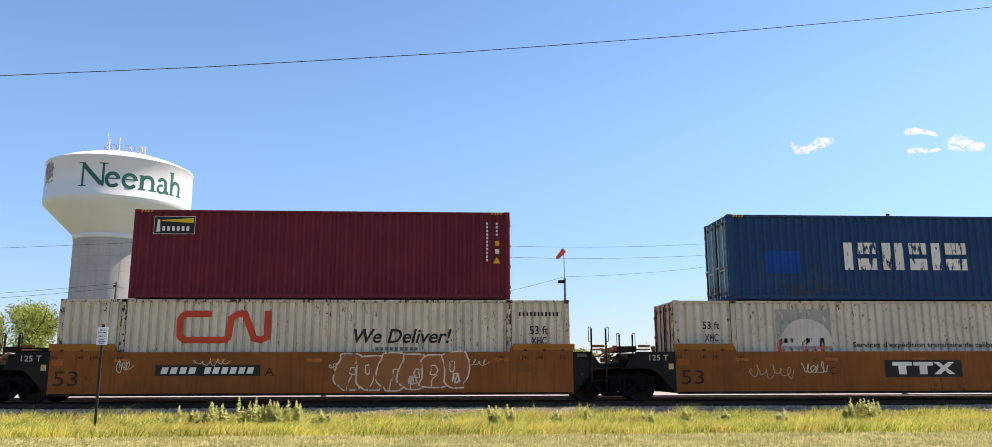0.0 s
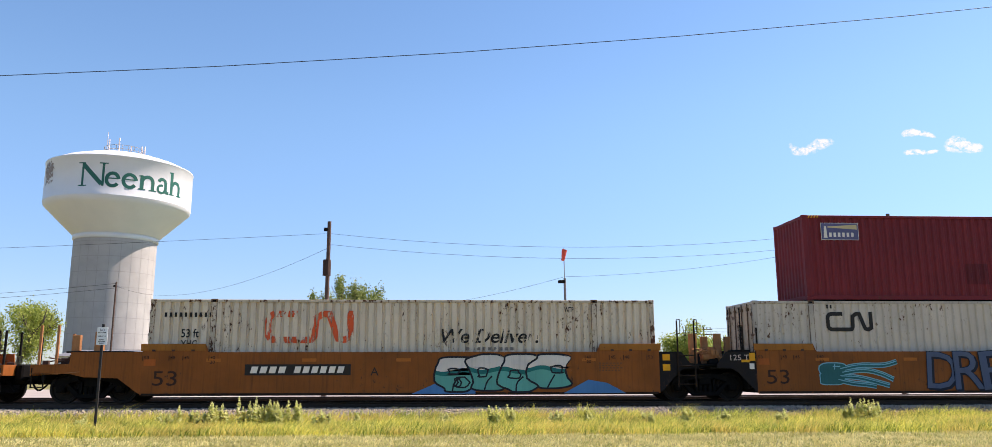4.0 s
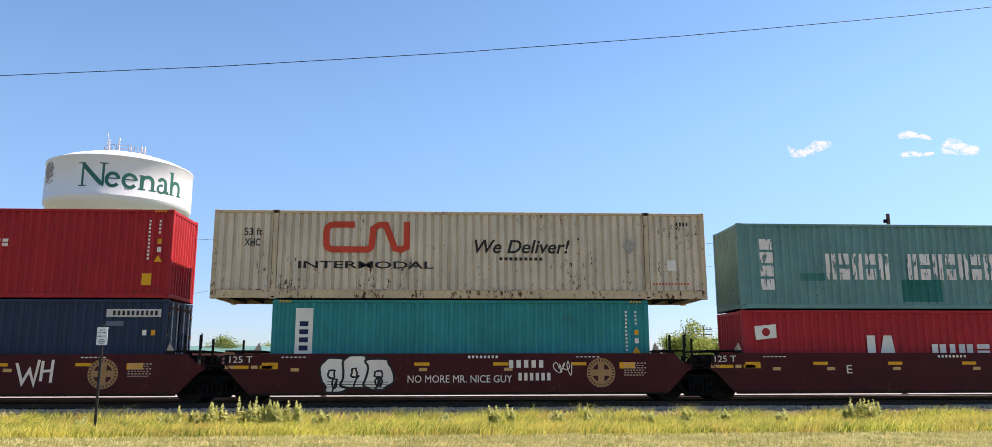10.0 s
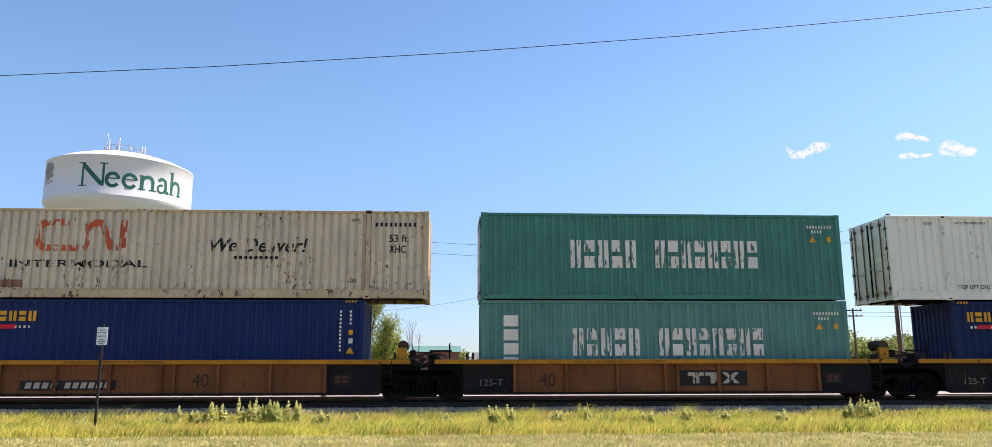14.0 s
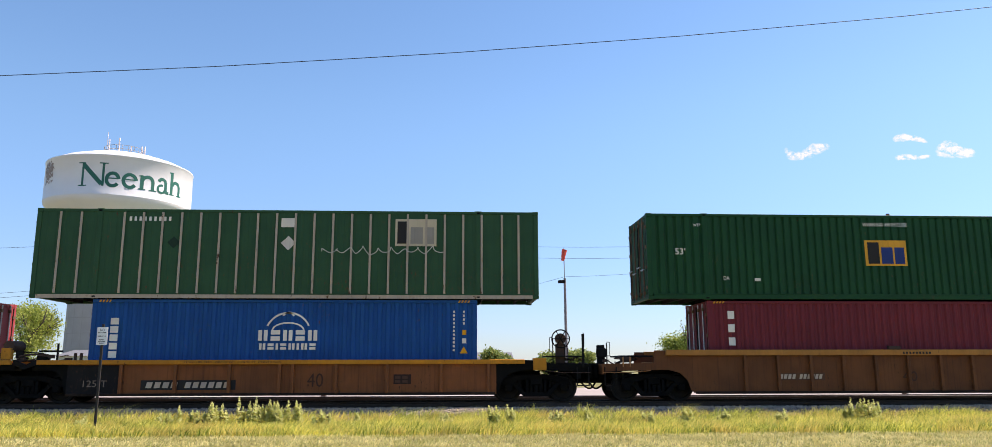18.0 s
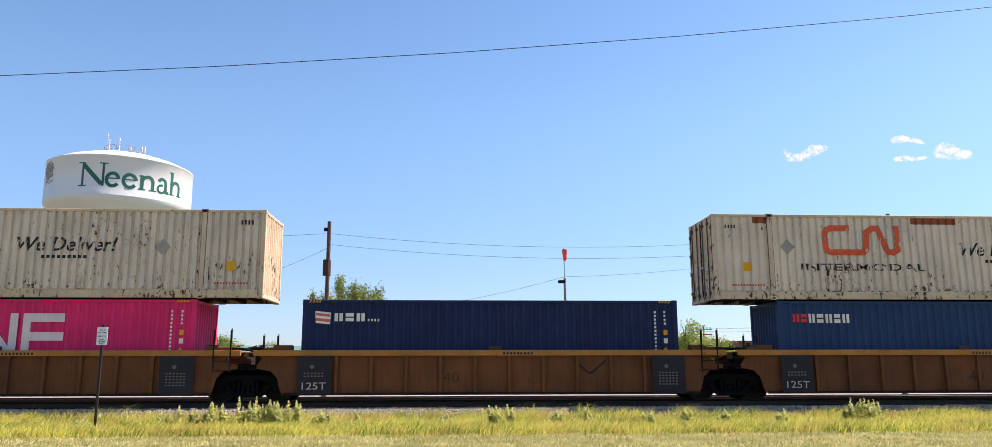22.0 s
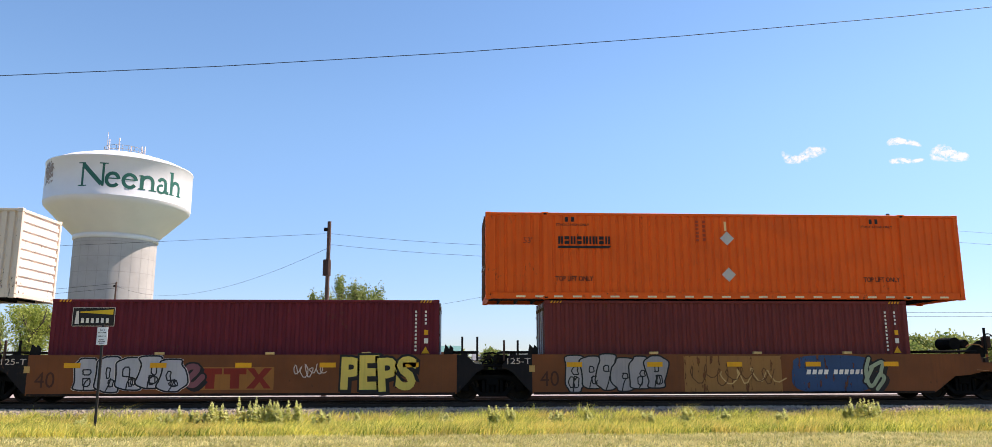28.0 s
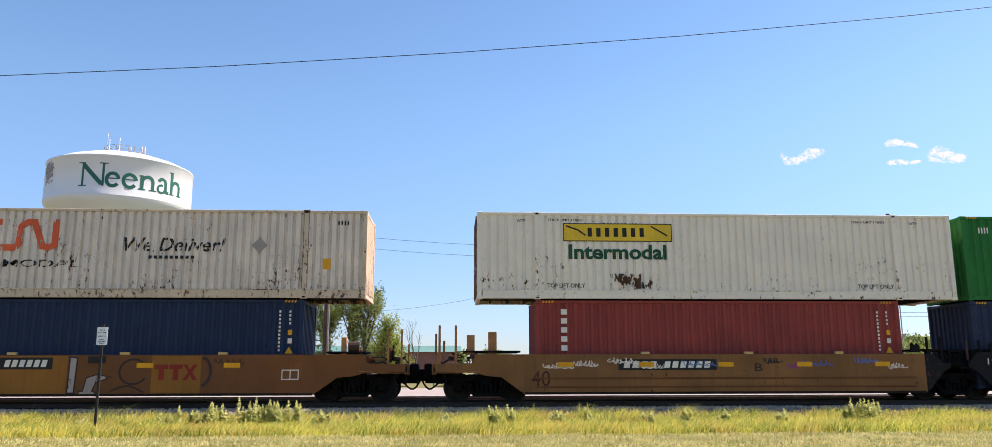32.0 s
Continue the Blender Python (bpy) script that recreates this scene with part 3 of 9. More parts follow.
def sideframe_mesh(sg):
    """A cast side frame: top bar, sloping tension bars, columns and pedestal jaws."""
    bm = bmesh.new()
    if True:
        y0, y1 = (sg * 0.98, sg * 1.14) if sg > 0 else (-1.14, -0.98)
        add_plate(bm, [(-1.12, 0.52), (-1.05, 0.72), (-0.5, 0.86), (0.5, 0.86), (1.05, 0.72), (1.12, 0.52), (0.72, 0.52), (0.66, 0.64), (0.38, 0.70), (-0.38, 0.70),
                       (-0.66, 0.64), (-0.72, 0.52)], y0, y1)
        add_plate(bm, [(-0.72, 0.52), (-0.66, 0.60), (-0.34, 0.30), (0.34, 0.30), (0.66, 0.60), (0.72, 0.52), (0.42, 0.18), (-0.42, 0.18)], y0, y1)
        for x in (-0.33, 0.25):
            add_box(bm, x, x + 0.08, y0, y1, 0.28, 0.74)
        for x in (-0.16, 0, 0.16):
            add_tube(bm, (x, (y0 + y1) / 2, 0.3), (x, (y0 + y1) / 2, 0.56), 0.07, 10)
        for x in (-0.9, 0.9):
            add_box(bm, x - 0.13, x + 0.13, y0 - 0.01, y1 + 0.01, WHEEL_R - 0.13, WHEEL_R + 0.12, 0.02)
            add_tube(bm, (x, sg * 1.1, WHEEL_R), (x, sg * 1.19, WHEEL_R), 0.1, 12)
    bmesh.ops.recalc_face_normals(bm, faces=bm.faces)
    return bm


def bolster_mesh():
    bm = box(-0.2, 0.2, -1.15, 1.15, 0.52, 0.78, 0.03)
    add_tube(bm, (0, 0, 0.7), (0, 0, 0.98), 0.25, 14)
    # added filler block, dark so that no daylight shows through the truck
    add_box(bm, -1.25, 1.25, -0.66, 0.66, 0.3, 0.74, 0.03)
    for x in (-0.45, 0.45):
        add_tube(bm, (x, -0.9, 0.42), (x, 0.9, 0.42), 0.05, 8)
    return bm


WHEELSETS = {-0.9: [], 0.9: []}


def truck(car, x):
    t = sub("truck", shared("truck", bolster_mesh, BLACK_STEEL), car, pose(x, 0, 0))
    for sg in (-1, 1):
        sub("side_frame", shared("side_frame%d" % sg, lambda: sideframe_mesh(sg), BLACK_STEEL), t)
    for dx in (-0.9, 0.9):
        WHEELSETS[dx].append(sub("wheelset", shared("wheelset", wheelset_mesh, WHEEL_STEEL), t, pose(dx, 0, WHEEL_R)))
    return t


def end_post(car, x, y, z0, z1, material, w=0.06, hoop=0.0):
    """An upright post, or one with a wire hoop beside its head."""
    part("end_post", box(x - w / 2, x + w / 2, y, y + 0.06, z0, z1, 0.006), material, car)
    if hoop:
        bm = bmesh.new()
        a, b = z1 - 0.42, z1 + 0.03
        for p, q in (((x, b), (x + hoop, b)), ((x + hoop, b), (x + hoop, a)), ((x + hoop, a), (x, a))):
            add_tube(bm, (p[0], y + 0.03, p[1]), (q[0], y + 0.03, q[1]), 0.011, 6)
        part("hoop", bm, material, car)


def hand_wheel(car, cx, cz, r, y=-1.0, hub=None, edge_on=False):
    bm = bmesh.new()

    def rim(a):
        return (cx + (0.0 if edge_on else r * math.cos(a)), y + (r * math.cos(a) if edge_on else 0.0), cz + r * math.sin(a))
    for k in range(18):
        add_tube(bm, rim(2 * math.pi * k / 18), rim(2 * math.pi * (k + 1) / 18), 0.02, 6)
    for k in range(6):
        add_tube(bm, (cx, y, cz), rim(2 * math.pi * k / 6), 0.013, 6)
    part("hand_wheel", bm, UNDER, car)
    d = 0.1
    if edge_on:
        part("brake_gearbox", box(cx - 0.16, cx - 0.02, y - r * 0.7, y + r * 0.7, cz - r * 0.8, cz + r * 0.7, 0.05), hub or UNDER, car)
    else:
        part("brake_gearbox", tube((cx, y + 0.04, cz), (cx, y + 0.04 + d, cz), r * 0.62, 14), hub or UNDER, car)


def pipe_run(car, pts, r, material, name="pipe"):
    """One bent pipe, hose or rod through the points."""
    cu = bpy.data.curves.new(name, "CURVE")
    cu.dimensions = "3D"
    cu.bevel_depth, cu.bevel_resolution, cu.use_fill_caps = r, 1, True
    sp = cu.splines.new("POLY")
    sp.points.add(len(pts) - 1)
    for q, p in zip(sp.points, pts):
        q.co = (*p, 1)
    tmp = bpy.data.objects.new(name, cu)
    me = bpy.data.meshes.new_from_object(tmp)
    bpy.data.objects.remove(tmp)
    bpy.data.curves.remove(cu)
    me.materials.clear()
    me.materials.append(material)
    ob = new(name, me)
    ob.parent = car


def rigging(car, x0, x1, z0, z1, material, n=14, y0=-1.3, y1=-0.6):
    """A tangle of levers, rods, valves and pipes."""
    rnd = random.Random(len(bpy.data.objects))
    bm = bmesh.new()
    for k in range(n):
        p = (rnd.uniform(x0, x1), rnd.uniform(y0, y1), rnd.uniform(z0, z1))
        q = (min(x1 + 0.1, max(x0 - 0.1, p[0] + rnd.uniform(-0.5, 0.5))), p[1] + rnd.uniform(-0.2, 0.2), min(z1, max(z0, p[2] + rnd.uniform(-0.2, 0.2))))
        add_tube(bm, p, q, rnd.choice((0.014, 0.02, 0.034)), 6)
        if k % 3 == 0:
            w, h = rnd.uniform(0.05, 0.12), rnd.uniform(0.04, 0.1)
            add_box(bm, p[0] - w, p[0] + w, p[1] - 0.05, p[1] + 0.05, p[2] - h, p[2] + h, 0.01)
    tagged(part("brake_rigging", bm, material, car), kind="stuff")


def gusset(car, pts, material, y=-0.95, thick=0.1):
    """A pressed bracket, an upright plate of (x, z) corners."""
    bm = plate(pts, y, y + thick)
    part("brake_stand", bm, material, car)


def brake_gear(car, x, side, z, material, kit):
    """What stands over a car's coupled end; side +1: the car's right end. kit: which fittings it has."""
    s = side

    def span(d0, d1):
        return sorted((x + s * d0, x + s * d1))
    rusty = {"red": UNDER, "panel": RUST_STEEL}.get(kit, STAKE)
    # deck, end sill, draft gear, coupler and hoses
    a, b = span(-1.2, 1.62)
    part("end_deck", box(a, b, -1.35, 1.35, 1.06, 1.18, 0.01), material, car)
    a, b = span(1.62, 1.74)
    part("end_sill", box(a, b, -1.4, 1.4, 0.86, 1.2, 0.01), material, car)
    a, b = span(0.9, 1.98)
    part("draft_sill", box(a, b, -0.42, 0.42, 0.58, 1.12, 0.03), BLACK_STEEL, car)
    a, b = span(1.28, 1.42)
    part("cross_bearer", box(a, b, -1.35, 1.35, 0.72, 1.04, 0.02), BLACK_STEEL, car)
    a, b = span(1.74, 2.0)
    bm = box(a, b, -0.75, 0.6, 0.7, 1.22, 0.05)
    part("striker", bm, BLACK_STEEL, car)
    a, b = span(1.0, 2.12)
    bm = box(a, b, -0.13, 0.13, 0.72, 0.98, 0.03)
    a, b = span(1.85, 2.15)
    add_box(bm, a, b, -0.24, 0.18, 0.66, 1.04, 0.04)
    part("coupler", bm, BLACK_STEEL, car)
    pipe_run(car, [(x + s * (1.3 + 0.82 * k / 9), -0.5 - 0.1 * math.sin(math.pi * k / 9), 0.80 - 0.40 * math.sin(math.pi * (k / 9) ** 1.5)) for k in range(10)], 0.03, BLACK_STEEL, "air_hose")
    pipe_run(car, [(x - s * 1.0, -1.25, 1.22), (x + s * 0.4, -1.25, 1.22), (x + s * 0.75, -1.3, 1.02), (x + s * 1.5, -1.3, 1.0)], 0.028, rusty)
    pipe_run(car, [(x + s * 0.2, -1.52, 0.98), (x + s * 0.9, -1.46, 0.92), (x + s * 1.7, -1.46, 0.92), (x + s * 1.75, -0.3, 0.9)], 0.014, rusty, "cut_lever")
    # sill step
    bm = bmesh.new()
    a, b = span(1.28, 1.68)
    add_box(bm, a, b, -1.46, -1.40, 0.50, 0.53)
    for q in (a, b - 0.03):
        add_box(bm, q, q + 0.03, -1.45, -1.41, 0.5, 1.1)
    part("step", bm, UNDER, car)
    rigging(car, *span(0.5, 1.6), 1.15, 1.42, RUST_STEEL if kit != "red" else UNDER, 12)
    rigging(car, *span(0.2, 1.9), 0.62, 1.0, BLACK_STEEL, 9)
    if kit == "tank":
        part("air_tank", tube((x - s * 0.15, -1.2, 2.03), (x - s * 0.15, -0.2, 2.03), 0.25, 18), RUST_STEEL, car)
        part("tank_stand", box(x - s * 0.05 - 0.09, x - s * 0.05 + 0.09, -1.26, -1.1, 1.55, 2.0, 0.01), STAKE, car)
        a, b = span(-0.9, 0.74)
        part("shelf", box(a, b, -1.3, 0.4, 1.64, 1.70, 0.01), UNDER, car)
        gusset(car, [(x + s * 0.05, 1.7), (x + s * 0.6, 1.98), (x + s * 1.08, 2.32), (x + s * 1.08, 1.5), (x + s * 0.72, 1.4)][::s], UNDER)
        hand_wheel(car, x + s * 1.14, 2.08, 0.28, -0.9, UNDER, True)
        for dx, z0, z1, y in ((0.74, 1.2, 2.42, -1.3), (0.98, 1.5, 2.3, 0.9), (1.14, 1.12, 2.35, -1.36), (1.62, 1.1, 2.14, 1.0), (1.70, 1.1, 2.26, -1.38)):
            end_post(car, x + s * dx, y, z0, z1, UNDER)
    elif kit == "stakes":
        for dx, z1, w in ((0.5, 2.12, 0.25), (-0.2, 2.22, 0.27)):
            part("stake", box(x + s * dx - w / 2, x + s * dx + w / 2, -1.25, -1.1, 1.5, z1, 0.012), STAKE, car)
        a, b = span(-1.1, 0.74)
        part("shelf", box(a, b, -1.32, 0.4, 1.56, 1.62, 0.01), UNDER, car)
        for dx, z0, z1, y in ((1.66, 1.2, 2.26, 1.1), (1.5, 0.94, 2.42, -1.42), (1.36, 1.3, 1.96, -0.6), (0.98, 0.94, 2.42, -1.42)):
            end_post(car, x + s * dx, y, z0, z1, STAKE, 0.075)
        rigging(car, *span(0.2, 1.0), 1.3, 1.6, RUST_STEEL, 12)
    elif kit == "wheel":
        for dx, z1, w, y in ((-0.36, 2.12, 0.13, -1.2), (-0.12, 2.24, 0.18, -1.3)):
            part("stake", box(x + s * dx - w / 2, x + s * dx + w / 2, y, y + 0.14, 1.6, z1, 0.012), STAKE, car)
        a, b = span(-0.30, 0.40)
        part("valve_box", box(a, b, -1.42, -0.9, 1.58, 1.80, 0.015), STAKE, car)
        hand_wheel(car, x + s * 0.94, 1.62, 0.26, -1.3)
        end_post(car, x + s * 0.94, -1.15, 1.1, 2.25, UNDER)
        for dx, z1, y in ((1.25, 2.40, -1.4), (1.42, 2.24, 1.1), (1.68, 2.40, -1.4)):
            end_post(car, x + s * dx, y, 1.05, z1, UNDER)
        pipe_run(car, [(x + s * (0.42 + 0.22 * math.sin(q)), -1.3, 1.44 + 0.24 * math.cos(q)) for q in (0.2, 0.7, 1.2, 1.7, 2.3)], 0.02, rusty)
    elif kit == "red":
        part("air_tank", tube((x + s * 0.1, -1.2, 1.84), (x + s * 0.1, -0.3, 1.84), 0.2, 16), BLACK_STEEL, car)
        pipe_run(car, [(x + s * 0.1, -1.22, 1.86), (x + s * 0.5, -1.22, 1.84)], 0.03, BLACK_STEEL)
        a, b = span(-1.4, 0.34)
        part("shelf", box(a, b, -1.3, 0.6, 1.6, 1.67, 0.01), UNDER, car)
        gusset(car, [(x + s * 0.15, 1.3), (x + s * 0.2, 1.52), (x + s * 0.7, 1.62), (x + s * 1.0, 1.85), (x + s * 1.2, 1.88), (x + s * 1.2, 1.55), (x + s * 0.8, 1.3)][::s], BLACK_STEEL)
        hand_wheel(car, x + s * 1.22, 1.92, 0.27, -1.1, RUST_STEEL, True)
        for dx, z0, z1, y, hp in ((1.68, 1.1, 2.02, -1.4, 0), (1.31, 1.1, 2.28, -1.4, 0.06), (0.98, 1.5, 2.31, 0.8, 0), (0.79, 1.4, 2.2, -1.38, 0)):
            end_post(car, x + s * dx, y, z0, z1, UNDER, 0.07, hp)
    elif kit == "panel":
        part("brake_stand", box(x + s * 0.80 - 0.15, x + s * 0.80 + 0.15, -1.12, -1.0, 1.15, 1.85, 0.01), RUST_STEEL, car)
        hand_wheel(car, x + s * 0.80, 2.0, 0.29, -1.25, RUST_STEEL)
        for dx in (0.55, 1.04):
            end_post(car, x + s * dx, -1.2, 1.15, 1.72 + 0.3 * (dx < 1), UNDER, 0.03, -0.1 * s)
        end_post(car, x + s * 1.5, -1.4, 1.08, 2.15, UNDER, 0.07, 0.04)
        end_post(car, x + s * 1.22, 0.9, 1.4, 1.92, UNDER)
        a, b = span(0.3, 1.55)
        part("shelf", box(a, b, -1.38, -0.3, 1.42, 1.46, 0.008), UNDER, car)
        a, b = span(-0.12, 0.30)
        part("step_box", box(a, b, -1.5, -1.2, 1.0, 1.38, 0.01), YELLOW_CHORD, car)
    elif kit == "rib_stand":
        part("brake_stand", box(x + s * 1.62 - 0.12, x + s * 1.62 + 0.12, -0.6, -0.4, 1.0, 1.82, 0.02), UNDER, car)
        part("brake_gearbox", box(x + s * 1.62 - 0.16, x + s * 1.62 + 0.16, -0.72, -0.55, 1.4, 1.72, 0.04), UNDER, car)
        end_post(car, x + s * 1.44, -0.7, 1.0, 1.88, UNDER, 0.03, -0.1 * s)
        for dx in (1.05, 0.82):
            end_post(car, x + s * dx, -1.38, 1.1, 1.42, STAKE, 0.04)
        a, b = span(0.0, 1.1)
        part("shelf", box(a, b, -1.1, 0.5, 1.42, 1.47, 0.01), UNDER, car)
    elif kit == "rib_plain":
        for dx in (1.44, 1.66):
            part("stake", box(x + s * dx - 0.08, x + s * dx + 0.08, -0.9, -0.75, 1.1, 1.88, 0.012), STAKE, car)
        a, b = span(0.1, 1.35)
        part("shelf", box(a, b, -1.3, 0.6, 1.5, 1.55, 0.01), STAKE, car)
        gusset(car, [(x + s * 0.2, 1.2), (x + s * 0.2, 1.5), (x + s * 0.75, 1.5), (x + s * 0.5, 1.3)][::s], STAKE)
        end_post(car, x + s * 0.82, -1.42, 0.9, 1.5, STAKE, 0.04)
    elif kit == "smooth":
        for dx, z, r in ((0.08, 1.83, 0.14), (-0.26, 1.84, 0.2)):
            part("air_tank", tube((x + s * dx, -1.2, z), (x + s * dx, -0.4, z), r, 16), BLACK_STEEL, car)
        a, b = span(-1.2, 0.4)
        part("shelf", box(a, b, -1.3, 0.6, 1.56, 1.62, 0.01), UNDER, car)
        gusset(car, [(x + s * 0.2, 1.4), (x + s * 0.3, 1.62), (x + s * 0.75, 1.95), (x + s * 0.92, 1.95), (x + s * 0.92, 1.4)][::s], UNDER)
        hand_wheel(car, x + s * 0.98, 1.9, 0.27, -1.1, RUST_STEEL, True)
        for dx, z0, z1, y in ((1.5, 1.1, 2.18, -1.4), (1.31, 1.2, 2.0, 1.0), (0.74, 1.5, 2.36, -1.3), (0.98, 1.05, 2.1, -1.42)):
            end_post(car, x + s * dx, y, z0, z1, UNDER, 0.065)
        pipe_run(car, [(x + s * (0.36 + 0.28 * math.cos(q)), -1.25, 1.72 + 0.1 * math.sin(q)) for q in (0, 0.8, 1.6, 2.4, 3.1)], 0.02, rusty)
    elif kit == "single":
        for dx, z1, y in ((1.5, 2.3, -1.42), (1.08, 2.3, -1.42), (1.6, 1.9, 1.0)):
            end_post(car, x + s * dx, y, 0.98, z1, STAKE, 0.06)
        a, b = span(-0.9, 0.35)
        part("shelf", box(a, b, -1.3, 0.5, 1.54, 1.6, 0.01), UNDER, car)
        part("air_tank", tube((x - s * 0.2, -1.2, 1.76), (x + s * 0.15, -1.2, 1.76), 0.16, 14), RUST_STEEL, car)
        part("stake", box(x - s * 0.35 - 0.08, x - s * 0.35 + 0.08, -1.25, -1.12, 1.5, 2.05, 0.012), STAKE, car)
        hand_wheel(car, x + s * 1.22, 1.55, 0.24, -1.1, RUST_STEEL, True)
        rigging(car, *span(0.1, 1.2), 1.3, 1.7, STAKE, 12)


def joint_gear(car, top, body, style):
    """What stands over the truck between two units."""
    part("bolster_cover", box(-0.75, 0.7, -1.3, -0.6, 1.1, 1.2, 0.02), BLACK_STEEL, car)
    part("valve_box", box(0.18, 0.48, -1.1, -0.8, 1.2, 1.5, 0.02), UNDER, car)
    y = -HW - 0.05
    if style == "brown":
        # boarding ladder with hoops, on the unit ahead
        bm = bmesh.new()
        for x in (-0.83, -0.36):
            add_box(bm, x - 0.025, x + 0.025, y, y + 0.05, 0.62, 1.86, 0.005)
        for z in (0.68, 1.03, 1.42):
            add_tube(bm, (-0.83, y + 0.02, z), (-0.36, y + 0.02, z), 0.018, 6)
        part("ladder", bm, GRIMY, car)
        end_post(car, -0.83, y, 1.8, 2.33, GRIMY, 0.05, -0.09)
        end_post(car, -0.36, y, 1.8, 2.33, GRIMY, 0.05, 0.09)
        end_post(car, 0.13, -1.3, 1.5, 2.14, GRIMY, 0.045, -0.08)
        end_post(car, 0.56, -1.3, 1.5, 2.14, GRIMY, 0.045, 0.09)
        rigging(car, -0.3, 0.12, 1.2, 1.72, STAKE, 22, -0.9, -0.2)
        rigging(car, -0.2, 0.6, 1.1, 1.5, RUST_STEEL, 12)
        part("crossover_plate", box(0.12, 0.68, -1.3, 0.8, 1.58, 1.76, 0.02), GRIMY, car)
        for x0, x1 in ((-0.78, -0.38), (0.72, 1.1)):
            part("step_plate", box(x0, x1, -1.42, -0.9, 1.63, 1.68, 0.01), STAKE, car)
            part("step_riser", box(x0, x1, -1.40, -1.34, 1.72, 1.8, 0.01), BROWN, car)
    elif style == "staked":
        bm = bmesh.new()
        for x in (-0.98, -0.42):
            add_box(bm, x - 0.025, x + 0.025, y, y + 0.05, 0.45, 2.0, 0.005)
        for z in (0.55, 0.82, 1.12, 1.46):
            add_tube(bm, (-0.98, y + 0.02, z), (-0.42, y + 0.02, z), 0.018, 6)
        part("ladder", bm, GRIMY, car)
        end_post(car, -0.98, y, 1.9, 2.58, GRIMY, 0.04, 0.1)
        end_post(car, -0.42, y, 1.9, 2.58, GRIMY, 0.04, 0.1)
        end_post(car, 1.24, -1.35, 1.6, 2.4, GRIMY, 0.04, -0.1)
        end_post(car, 1.72, -1.35, 1.6, 2.36, GRIMY, 0.04)
        for x, w, z in ((-0.16, 0.25, 2.2), (0.23, 0.21, 2.1), (0.68, 0.23, 2.2), (1.02, 0.18, 2.1)):
            part("stake", box(x - w / 2, x + w / 2, -0.55, -0.37, 1.2, z, 0.012), STAKE, car)
        part("air_tank", tube((-0.02, -1.0, 1.42), (0.36, -1.0, 1.46), 0.14, 14), STAKE, car)
        rigging(car, -0.4, 0.5, 1.25, 1.68, STAKE, 26, -1.2, -0.6)
        pipe_run(car, [(-0.36, y, 1.15), (-0.3, y, 1.02), (-0.12, y + 0.02, 1.0)], 0.016, GRIMY)
        part("crossover_plate", box(1.0, 1.5, -1.3, 0.8, 1.58, 1.64, 0.01), UNDER, car)
    elif style in ("red", "smooth"):
        for x0, x1 in ((-1.3, -0.45), (0.25, 1.3)):
            part("crossover_plate", box(x0, x1, -1.35, 1.0, top + 0.06, top + 0.11, 0.01), UNDER, car)
            part("plate_bracket", box(x0 + 0.3, x0 + 0.5, -1.3, -1.2, top - 0.3, top + 0.06, 0.01), UNDER, car)
        if style == "red":
            end_post(car, -0.97, -1.45, 1.35, 2.12, UNDER, 0.065, -0.1)
            end_post(car, -0.5, -1.45, 1.35, 2.12, UNDER, 0.065, 0.05)
            end_post(car, -0.18, -1.2, 1.2, 2.0, UNDER, 0.065)
            end_post(car, 0.21, 1.0, 1.2, 2.04, UNDER, 0.065)
            for x, s in ((-1.42, -1), (1.28, 1)):
                part("guide", plate([(x - 0.11, top + 0.1), (x + 0.11, top + 0.1), (x + s * 0.03, top + 0.34)], -1.42, -1.34), GUIDE_WHITE, car)
                part("guide_foot", box(x - 0.13, x + 0.13, -1.44, -1.3, top - 0.02, top + 0.1, 0.01), UNDER, car)
            pipe_run(car, [(-0.4, -1.5, 1.1), (-0.34, -1.52, 1.2), (-0.34, -1.52, 1.45)], 0.018, GRIMY)
            pipe_run(car, [(0.36, -1.5, 1.45), (0.38, -1.52, 1.15), (0.5, -1.52, 1.05)], 0.018, GRIMY)
        else:
            for x, z1, m in ((-0.98, 2.06, UNDER), (-0.5, 2.06, UNDER), (0.36, 1.95, RUST_STEEL), (0.8, 1.95, UNDER)):
                end_post(car, x, -1.4, 1.3, z1, m, 0.065)
            for x in (-1.42, 1.28):
                part("guide", plate([(x - 0.16, top), (x + 0.16, top), (x + 0.16, top + 0.2), (x + 0.06, top + 0.3), (x + 0.02, top + 0.2), (x - 0.1, top + 0.32)], -1.42, -1.34), UNDER, car)
            pipe_run(car, [(-0.3, -1.3, top + 0.02), (0.0, -1.3, top + 0.06), (0.22, -1.3, top - 0.02), (0.1, -1.25, top - 0.32), (-0.02, -1.25, top - 0.4), (-0.24, -1.3, top - 0.05)], 0.035, BLACK_STEEL)
        rigging(car, -0.5, 0.4, 1.15, top - 0.05, UNDER, 14)
    elif style == "panel":
        part("air_tank", tube((-0.64, -1.2, 1.78), (-0.64, -0.5, 1.78), 0.17, 16), RUST_STEEL, car)
        part("tank_stand", box(-0.82, -0.52, -1.28, -1.1, 1.36, 1.72, 0.015), YELLOW_CHORD, car)
        part("valve_box", box(-0.42, -0.24, -1.2, -1.0, 1.4, 1.64, 0.02), UNDER, car)
        pipe_run(car, [(-0.3, -1.2, 1.45), (0.0, -1.2, 1.52), (0.5, -1.2, 1.52), (0.75, -1.2, 1.44)], 0.03, RUST_STEEL)
        pipe_run(car, [(0.2, -1.0, 1.62), (0.92, -1.0, 1.62)], 0.035, UNDER)
